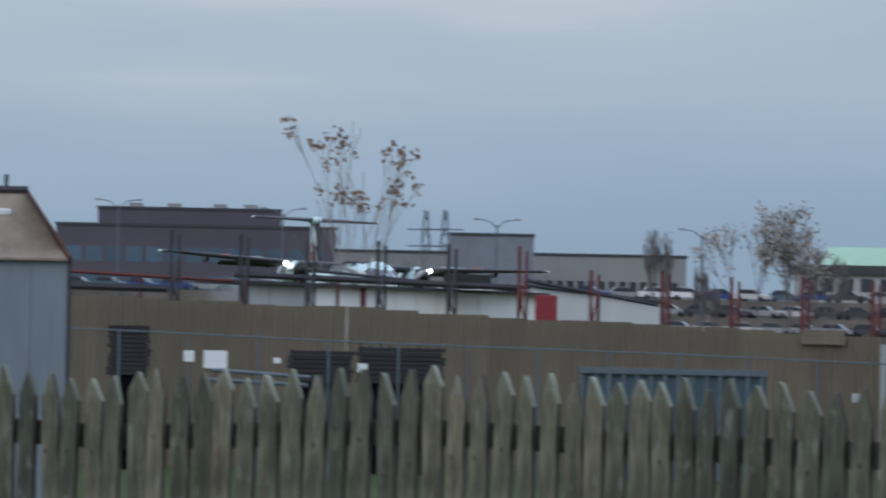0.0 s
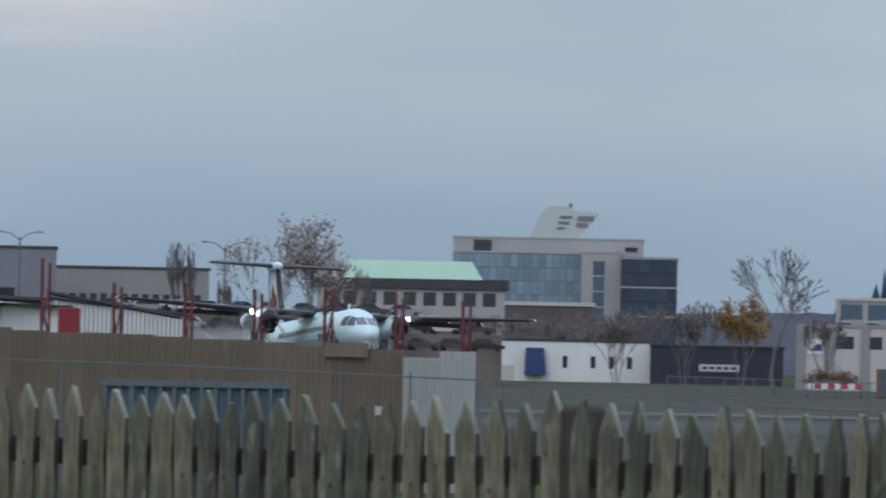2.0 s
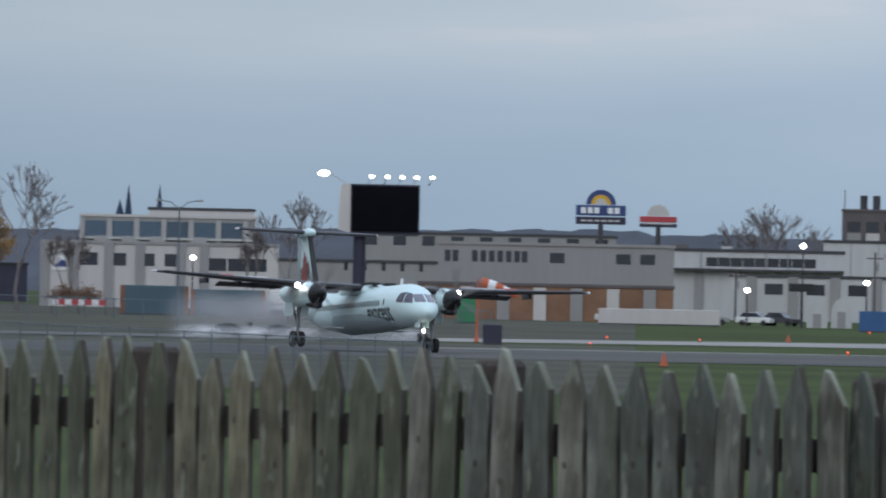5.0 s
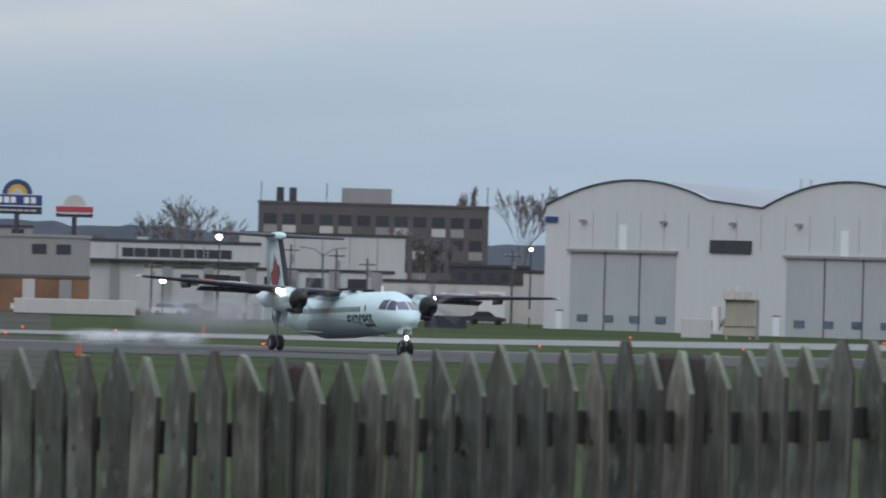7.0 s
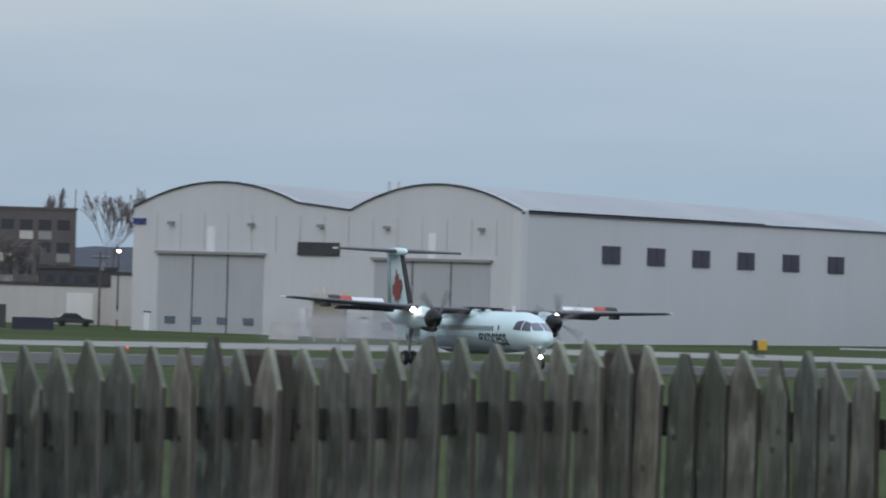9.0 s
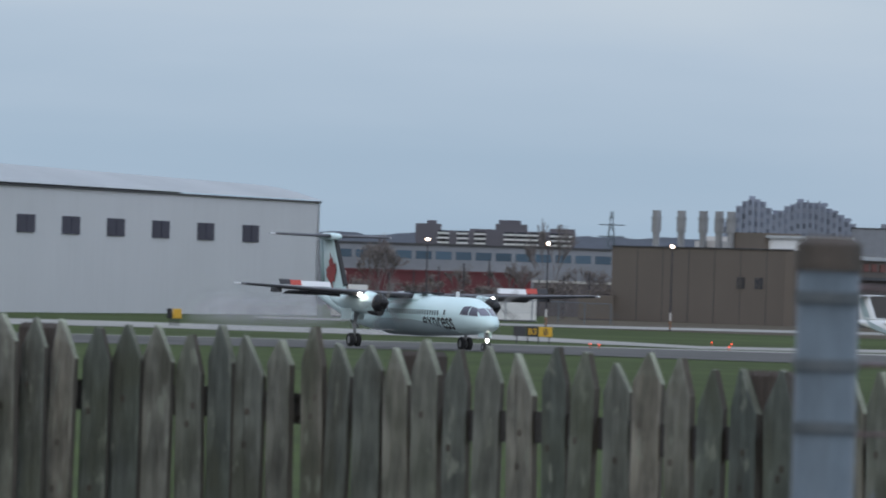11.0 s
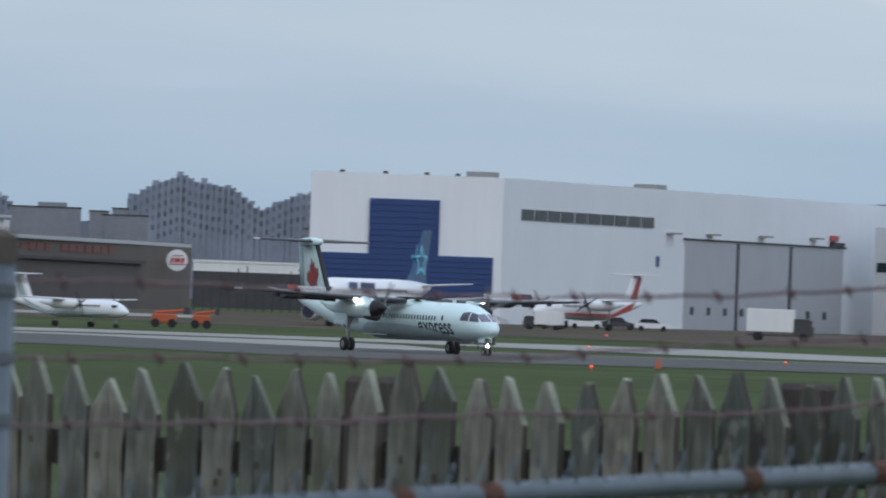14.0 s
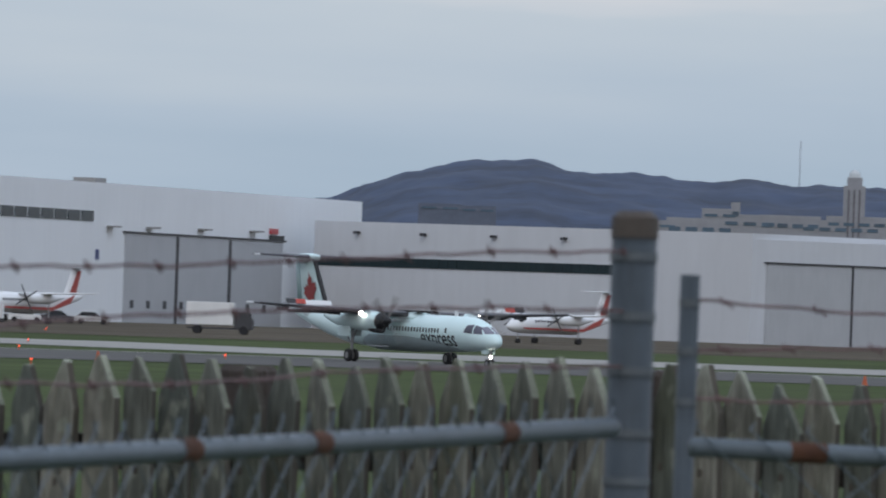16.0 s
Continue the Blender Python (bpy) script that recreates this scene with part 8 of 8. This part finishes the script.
for col in (0.17, 0.29, 0.40, 0.585, 0.66, 0.73, 0.87, 0.94):
    for k_ in range(6):
        part("balcony", box(L * col - 1.1, L * col + 1.4, -0.7, 0.05, tz2(78 + k_ * 8.3), tz2(80.8 + k_ * 8.3)), "white_wall", c)
        part("window", box(L * col - 0.9, L * col + 1.2, -0.05, 0.05, tz2(81 + k_ * 8.3), tz2(84.5 + k_ * 8.3)), "glass_dark", c)


def pyramid_block(prof, d, label):
    """Stepped flats: bays of one room's width, each as high as the terrace reaches, with a pane and a balcony slab on every floor."""
    m, L = front(prof[0][0], d, prof[-1][0], d, gz(d))
    p = thing("terraced_block", m, label, "building")
    rng = random.Random(4)
    n = int(L / 1.6)
    w = L / n
    bm = box(0, w * 0.5, -0.06, 0.05, 0, 1.35)
    pane = bpy.data.meshes.new("window")
    bm.to_mesh(pane)
    bm.free()
    pane.materials.append(M["hazed_pane"])
    for i in range(n):
        a = prof[0][0] + (i + 0.5) / n * (prof[-1][0] - prof[0][0])
        h = zat(top_at(a, prof), d) - gz(d)
        x, y = w * i, rng.uniform(-0.3, 0.3)
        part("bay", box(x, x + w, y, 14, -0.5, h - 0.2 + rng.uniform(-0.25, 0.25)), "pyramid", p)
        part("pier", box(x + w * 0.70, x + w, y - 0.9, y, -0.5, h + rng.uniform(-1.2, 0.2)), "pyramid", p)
        z = h - 2.0
        while z > 16:
            share("window", pane, p, pose(x + w * 0.1, y, z + rng.uniform(-0.2, 0.2)))
            z -= 2.7
        if i % 4 == 0:
            part("penthouse", box(x + 0.2, x + w * 1.2, y + 2, 9, h - 0.5, h + rng.uniform(0.3, 0.9)), "pyramid", p)


pyramid_block([(4.85, 140), (4.88, 165), (4.93, 188), (4.97, 199), (5.05, 196), (5.09, 172), (5.14, 184), (5.22, 198), (5.30, 196), (5.38, 184), (5.44, 168), (5.49, 155)], 3200, "far stepped concrete apartment pyramid, coloured pale blue for haze")
pyramid_block([(6.04, 172), (6.1, 186), (6.18, 202), (6.26, 213), (6.30, 219), (6.36, 209), (6.46, 203), (6.56, 196), (6.64, 172), (6.69, 160), (6.75, 170), (6.83, 186), (6.92, 194), (7.0, 200)], 3200, "far stepped concrete apartment pyramid, coloured pale blue for haze")
b, L = block("far_hospital", 5.47, 3000, 5.82, 3000, 25, tall(150, 3000), "far_city", "far grey block with a roof frame")
part("roof_frame", box(L * 0.4, L * 0.8, 5, 15, tall(150, 3000), tall(160, 3000)), "far_city", b)
for a, e, w_ in ((5.86, 146, 5), (5.97, 152, 4), (5.92, 140, 12), (6.9, 128, 40)):
    block("far_block", a, 3050, a + math.degrees(w_ / 3050), 3050, 15, tall(e, 3050), "far_city", "far city block with haze in its grey colour")
b, L = block("white_store", 6.37, 1900, 6.96, 1900, 20, tall(64, 1900), "white_wall", "long low white store roofs far off", roof="white_wall")
part("wall_band", box(0, L, -0.1, 0.02, 0, tall(48, 1900)), "dark_grey", b)
for i in range(14):
    a = 6.38 + i * 0.042
    o = tagged(part("far_pole", tube(at(a, 1700, gz(1700) - 0.3), at(a, 1700, zat(30 + (i * 37) % 32, 1700)), 0.09, n=5), "steel_dark"), "thin dark pole in a far yard", "pole", "far poles")


def pylon(az, d, e_top):
    z0 = gz(d)
    h = zat(e_top, d) - z0
    s = thing("pylon", Matrix.Translation(at(az, d, z0)), "grey lattice power pylon", "pylon", "pylons")
    w = h * 0.09
    bm = bmesh.new()
    for sx in (-1, 1):
        for sy in (-1, 1):
            add_tube(bm, (sx * w, sy * w, -0.3), (sx * w * 0.12, sy * w * 0.12, h), 0.14, 0.08, 4)
    for i in range(9):
        za, zb = h * i / 9, h * (i + 1) / 9
        wa, wb = w * (1 - 0.88 * i / 9), w * (1 - 0.88 * (i + 1) / 9)
        for sy in (-1, 1):
            add_tube(bm, (-wa, sy * wa, za), (wb, sy * wb, zb), 0.07, n=3)
            add_tube(bm, (wa, sy * wa, za), (-wb, sy * wb, zb), 0.07, n=3)
    part("lattice", bm, "galvanised", s)
    for f in (0.74, 0.86):
        part("crossarm", tube((-w * 1.5, 0, h * f), (w * 1.5, 0, h * f), 0.12, n=4), "galvanised", s)


pylon(-10.179, 2300, 238)
pylon(-10.086, 2300, 239)
pylon(4.31, 2700, 168)
for sp_ in ((-5.659, 190, 0.03), (-5.509, 191, 0.03), (-5.70, 163, 0.06)):
    d = 3600
    s = thing("church_spire", Matrix.Translation(at(sp_[0], d, gz(d))), "far dark church spire", "church", "church spires")
    h = zat(sp_[1], d) - gz(d)
    w_ = math.radians(sp_[2]) * d
    # spires share the hill's colour, haze blue included
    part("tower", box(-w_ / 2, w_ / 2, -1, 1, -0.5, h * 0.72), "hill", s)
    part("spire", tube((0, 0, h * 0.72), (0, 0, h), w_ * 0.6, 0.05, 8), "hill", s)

# haze over the campus is put into these dulled, bluish colours
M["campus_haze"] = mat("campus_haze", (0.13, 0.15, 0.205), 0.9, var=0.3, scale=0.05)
M["hazed_campus_stone"] = mat("hazed_campus_stone", (0.30, 0.30, 0.325), 0.9, var=0.25, scale=0.05)
# campus on the hill's flank
d = 3880
for a, e, w_, h_ in ((11.35, 196, 22, 10), (11.52, 214, 12, 6), (11.62, 205, 18, 8), (11.80, 206, 20, 9), (12.0, 200, 26, 8), (11.66, 226, 3, 10), (12.12, 208, 30, 7), (12.45, 206, 30, 7), (10.15, 206, 14, 4), (10.35, 204, 12, 4), (11.2, 190, 14, 5)):
    m, L = front(a, d, a + math.degrees(w_ / d), d, zat(e, d) - h_)
    s = thing("campus_block", m, "far pale campus block below a wooded hill", "building", "campus blocks")
    part("wall", box(0, L, 0, 30, -8, h_), "campus_haze" if a < 11 else "hazed_campus_stone", s)
    for i in range(max(int(w_ / 5), 1)):
        part("window_band", box(L * (i + 0.15) / max(int(w_ / 5), 1), L * (i + 0.85) / max(int(w_ / 5), 1), -0.2, 0.1, h_ * 0.55, h_ * 0.7), "glass_blue", s)
m, L = front(12.20, d, 12.305, d, zat(190, d) - 8)
s = thing("campus_tower", m, "far pale stone tower with a domed top", "tower")
part("shaft", box(0, L, 0, L, -8, zat(262, d) - zat(190, d) + 8), "hazed_campus_stone", s)
part("upper_stage", box(L * 0.15, L * 0.85, L * 0.15, L * 0.85, zat(262, d) - zat(190, d) + 8, zat(277, d) - zat(190, d) + 8), "hazed_campus_stone", s)
part("dome", ball((L / 2, L / 2, zat(277, d) - zat(190, d) + 8), L * 0.3, 12, 1.3), "tower_concrete", s)
for i in range(3):
    part("window_strip", box(L * (0.2 + 0.25 * i), L * (0.28 + 0.25 * i), -0.1, 0.1, 4, zat(255, d) - zat(190, d) + 8), "condo", s)
tagged(part("radio_mast", tube(at(11.985, 4580, 40), at(11.985, 4580, zat(338, 4580)), 0.2, 0.12, 5), "far_city"), "thin radio mast on a far hill", "mast")

# far low woods round the horizon, their colour lightened to stand for haze
M["hazed_wood"] = mat("hazed_wood", (0.062, 0.070, 0.088), 1.0, var=0.35, scale=0.03, fine=8)
bm = bmesh.new()
RIDGE = [(-16, 100), (-12, 105), (-9, 100), (-7, 100), (-5.4, 112), (-4.4, 122), (-3.6, 126), (-2.6, 118), (-1, 105), (1, 100), (2.9, 114), (3.6, 119), (4.3, 122), (5.0, 126), (6, 130), (7, 128), (9, 120), (13, 110), (16, 100)]
rows_ = []
for i in range(801):
    a = -16 + 32 * i / 800
    h = zat(top_at(a, RIDGE), 3400) - gz(3300)
    col = []
    for j in range(9):
        f = j / 8
        p = at(a, 3300 + 100 * f)
        lump = noise.noise(Vector((p.x / 9, j * 0.7, 1))) * 0.9 + noise.noise(Vector((p.x / 3, j * 1.3, 5))) * 0.5
        col.append(bm.verts.new((p.x, p.y, gz(3300) - 0.5 + (h + 0.5) * f + lump)))
    rows_.append(col)
for a, c in zip(rows_, rows_[1:]):
    for j in range(8):
        bm.faces.new((a[j], c[j], c[j + 1], a[j + 1]))
bmesh.ops.recalc_face_normals(bm, faces=bm.faces[:])
tagged(smooth(part("far_woods", bm, "hazed_wood")), "far low wooded rise along the horizon", "woods", kind="stuff")


# ---- the near chain-link fence with barbed wire ----
def wire(bm, pts, r=0.0022, n=5):
    """One wire swept along its points."""
    last = None
    for i, p in enumerate(pts):
        q = (pts[min(i + 1, len(pts) - 1)] - pts[max(i - 1, 0)]).to_track_quat("Z", "Y")
        ring = [bm.verts.new(p + q @ Vector((r * math.cos(k * math.tau / n), r * math.sin(k * math.tau / n), 0))) for k in range(n)]
        if last:
            for k in range(n):
                bm.faces.new((last[k], last[(k + 1) % n], ring[(k + 1) % n], ring[k]))
        last = ring


def near_fence():
    f = thing("chain_link_fence", Matrix(), "galvanised chain-link fence topped with rusty barbed wire", "fence")
    z = lambda e, d: EYE + e * d / 21000
    posts = ((5.365, 15.0, 0.0395, 136), (11.20, 19.5, 0.037, 186), (11.475, 21.0, 0.0175, 92))
    for k, (a, d, r, e) in enumerate(posts):
        p = at(a, d)
        h = z(e, d)
        zg = gz(d)
        o = smooth(part("post", tube((p.x, p.y, zg - 0.1), (p.x, p.y, h - 0.012), r, n=24), "galvanised" if k == 0 else "old_post", f, "dull galvanised tubular post"))
        if k < 2:
            cap = bmesh.new()
            add_tube(cap, (p.x, p.y, h - 0.042), (p.x, p.y, h - 0.008), r * 1.05, n=24)
            add_tube(cap, (p.x, p.y, h - 0.008), (p.x, p.y, h + 0.002), r * 1.02, r * 0.7, n=24)
            part("post_cap", cap, "rust_cap", o, "weathered brown post cap")
        ring = ((30, -90, -200) if k == 0 else (108, 2, -95, -205, -290) if k == 1 else (30, -55, -145))
        for e2 in ring:
            part("tension_band", tube((p.x, p.y, z(e2, d) - 0.007), (p.x, p.y, z(e2, d) + 0.007), r * 1.06, n=24), "band_dark", o)
    # three strands on each side of the far post
    rng = random.Random(21)
    strands = (((5.4, 45), (6.2, 52), (7.2, 46), (8.0, 46), (9.0, 62), (9.8, 84), (10.5, 106), (11.18, 116)),
               ((5.4, -92), (6.2, -82), (7.35, -76), (8.1, -56), (8.8, -30), (9.7, -5), (10.5, 8), (11.18, 10)),
               ((5.4, -214), (6.2, -198), (7.2, -182), (7.9, -160), (8.85, -152), (9.4, -135), (9.8, -115), (10.5, -97), (11.18, -88)),
               ((11.49, 36), (12.0, 26), (12.8, 18), (13.4, 22)),
               ((11.49, -54), (12.0, -44), (12.8, -36), (13.4, -34)),
               ((11.49, -138), (12.0, -140), (12.8, -128), (13.4, -116)))
    for k, st in enumerate(strands):
        pts = []
        n = 60 if k < 3 else 22
        for i in range(n + 1):
            a = st[0][0] + (st[-1][0] - st[0][0]) * i / n
            d = 15.0 + (19.5 - 15.0) * (a - 5.4) / 5.8 if k < 3 else 21.0
            pts.append(at(a, d, z(top_at(a, st), d) + rng.uniform(-0.0012, 0.0012)))
        bm = bmesh.new()
        wire(bm, [p + Vector((0, 0, 0.0015 * math.sin(i * 1.3))) for i, p in enumerate(pts)], 0.0027)
        w = part("barbed_strand", bm, "rusty_wire", f, "rusty barbed wire strand")
        step = 0.27 if k < 3 else 0.15
        run, nxt = 0.0, 0.06
        for p, q in zip(pts, pts[1:]):
            seg = (q - p).length
            while nxt < run + seg:
                c = p.lerp(q, (nxt - run) / seg)
                b = bmesh.new()
                x = (q - p).normalized()
                up = Vector((0, 0, 1))
                fwd = x.cross(up)
                coil = [c - x * 0.013 + up * 0.009]
                for t_ in range(13):
                    an = t_ * math.tau / 5
                    coil.append(c + x * (t_ - 6) * 0.0011 + (up * math.cos(an) + fwd * math.sin(an)) * 0.0038)
                coil.append(c + x * 0.012 - up * 0.0095)
                wire(b, coil, 0.0021, 4)
                part("barb", b, "rusty_wire", w)
                nxt += step * rng.uniform(0.75, 1.3)
            run += seg
    # top rails with rusty couplings, and the mesh that hangs from them
    for (a0, e0, d0), (a1, e1, d1), bands in (((5.42, -385, 15.1), (11.12, -196, 19.4), (0.29, 0.36, 0.58, 0.70, 0.885)), ((11.51, -224, 20.6), (13.6, -238, 21.0), (0.26, 0.62))):
        p, q = at(a0, d0, z(e0, d0)), at(a1, d1, z(e1, d1))
        rail = smooth(part("top_rail", tube(p, q, 0.0172, n=16), "galvanised", f, "galvanised top rail"))
        for s in bands:
            c = p.lerp(q, s)
            x = (q - p).normalized()
            part("coupling", tube(c - x * 0.035, c + x * 0.035, 0.0186, n=16), "rust", rail, "rusted orange rail coupling")
        bm = bmesh.new()
        x = q - p
        L = x.length
        x.normalize()
        n = int(L / 0.11)
        drop = 0.34
        for i in range(-12, n + 12):
            c = p + x * (i * 0.11) + Vector((0, 0, 0.034))
            for sg in (1, -1):
                e_ = c + x * sg * drop * 1.25 - Vector((0, 0, drop))
                s0 = 0.0
                if (e_ - p).dot(x) < 0 or (e_ - p).dot(x) > L or (c - p).dot(x) < -0.001 or (c - p).dot(x) > L:
                    continue
                off = Vector((0, -0.023 * (1 if sg > 0 else 0.9), 0))
                add_tube(bm, c + off, e_ + off, 0.0017, n=4, caps=False)
                add_tube(bm, c + off - x * sg * 0.003, c + off + x * sg * 0.007 + Vector((0, 0, 0.014)), 0.0022, 0.0016, n=4, caps=False)
        mesh = part("wire_mesh", bm, "galvanised", f, "diamond wire mesh")
        mesh["kind"] = "stuff"


M["rust_cap"] = mat("rust_cap", (0.085, 0.068, 0.058), 0.8, var=0.4, scale=12, bump=0.1)
M["old_post"] = mat("old_post", (0.047, 0.059, 0.070), 0.6, metal=0.2, var=0.35, scale=14, bump=0.08, streak=0.4)
M["band_dark"] = mat("band_dark", (0.12, 0.135, 0.15), 0.6, metal=0.3, var=0.3, scale=10)
near_fence()

# ---- tyre smoke from the touchdown, and the haze behind the engines ----
def smoke_mat(name, color, dense, scale):
    """Thin smoke: patchy, densest in the middle of a puff and fading out to its rim."""
    m = bpy.data.materials.new(name)
    m.use_nodes = True
    n, l = m.node_tree.nodes, m.node_tree.links
    b = n["Principled BSDF"]
    b.inputs["Base Color"].default_value, b.inputs["Roughness"].default_value = (*color, 1), 1.0
    b.inputs["Specular IOR Level"].default_value = 0.0
    tc, flat, far = n.new("ShaderNodeTexCoord"), n.new("ShaderNodeVectorMath"), n.new("ShaderNodeVectorMath")
    flat.operation, far.operation = "MULTIPLY", "LENGTH"
    flat.inputs[1].default_value = (1, 0, 1)
    l.new(tc.outputs["Object"], flat.inputs[0])
    l.new(flat.outputs[0], far.inputs[0])
    fade = n.new("ShaderNodeMapRange")
    fade.interpolation_type = "SMOOTHSTEP"
    fade.inputs["From Min"].default_value, fade.inputs["From Max"].default_value = 0.0, 0.95
    fade.inputs["To Min"].default_value, fade.inputs["To Max"].default_value = 1.0, 0.0
    l.new(far.outputs["Value"], fade.inputs["Value"])
    tex = n.new("ShaderNodeTexNoise")
    tex.inputs["Scale"].default_value, tex.inputs["Detail"].default_value = scale, 4
    l.new(tc.outputs["Object"], tex.inputs["Vector"])
    patch = n.new("ShaderNodeMapRange")
    patch.inputs["From Min"].default_value, patch.inputs["From Max"].default_value = 0.3, 0.7
    patch.inputs["To Min"].default_value, patch.inputs["To Max"].default_value = dense * 0.35, dense
    l.new(tex.outputs["Fac"], patch.inputs["Value"])
    mul = n.new("ShaderNodeMath")
    mul.operation = "MULTIPLY"
    l.new(fade.outputs[0], mul.inputs[0])
    l.new(patch.outputs[0], mul.inputs[1])
    l.new(mul.outputs[0], b.inputs["Alpha"])
    return m


M["smoke"] = smoke_mat("tyre_smoke", (0.86, 0.88, 0.92), 0.6, 1.6)
M["haze"] = smoke_mat("exhaust_haze", (0.50, 0.51, 0.54), 0.5, 1.2)
smoke = []
rng = random.Random(17)


def puff(k, material, size, label, group):
    bm = bmesh.new()
    bmesh.ops.create_icosphere(bm, subdivisions=3, radius=1.0)
    for v in bm.verts:
        v.co += Vector(noise.noise_vector(v.co * 1.3 + Vector((k, 0, 0)))) * 0.12
    o = tagged(smooth(part("smoke_puff", bm, material)), label, "smoke", group)
    o.scale = size
    return o


# white puffs stay low over the runway where the wheels touched
for k in range(5):
    o = puff(k, "smoke", (rng.uniform(2.2, 3.2), 1.2, rng.uniform(0.55, 0.8)), "thin white puff of tyre smoke over the runway", "tyre smoke")
    s = k / 4
    smoke.append((o, [(t, Matrix.Translation(at(a + w_ * s, d_, z_)) @ pose(0, 0, 0, 0, 0, -a)) for t, a, w_, d_, z_ in ((0.0, -9.5, 1.0, 770, -3.0), (2.6, -8.2, 0.5, 768, -3.0), (3.5, -7.30, 0.65, 764, 1.2), (5.8, -4.2, 0.9, 762, 0.9), (7.0, -2.98, 0.42, 765, 0.7), (8.2, -2.75, 0.5, 768, 0.5), (10.5, -2.5, 0.7, 770, -2.2), (16.0, -2.4, 0.8, 770, -3.0))]))
# grey haze drags behind the engines all the way
for k in range(5):
    o = puff(20 + k, "haze", (rng.uniform(3.0, 4.0), 1.6, rng.uniform(1.5, 2.0)), "faint grey haze trailing behind the aircraft", "exhaust haze")
    back, side_ = -13 - 6.0 * k, (2.5, -2.5)[k % 2]
    drag = [(t, Matrix.Translation(plane_pose(az, d, max(z - 0.4, 0), 0, 0, psi) @ Vector((back, side_, 2.3))) @ pose(0, 0, 0, 0, 0, -az)) for t, az, d, z, pitch, bank, psi in FLIGHT if t <= 11.6]
    # it is left behind as the engines spool down, and drifts off
    smoke.append((o, drag + [(16.0, Matrix.Translation((2.0, 3.0, 0.6)) @ drag[-1][1])]))


def motions():
    walk(liner, [(t, plane_pose(*r)) for t, *r in FLIGHT])
    for k, pr in enumerate(props):
        x, y, z = pr.location
        walk(pr, [(i / FPS, pose(x, y, z, 38 + 25 * k + 80 * i)) for i in range(481)])
    for w in wheels:
        x, y, z = w.location
        walk(w, [(i * 0.1, pose(x, y, z, 0, 70 * max(i - 35, 0), 0)) for i in range(161)])
    for sp in spoilers:
        x, y, z = sp.location
        walk(sp, [(t, pose(x, y, z, 0, a, 0)) for t, a in ((0.0, -84), (8.4, -84), (9.6, -30), (16.0, -30))])
    for o, rows in smoke:
        walk(o, rows)


motions()
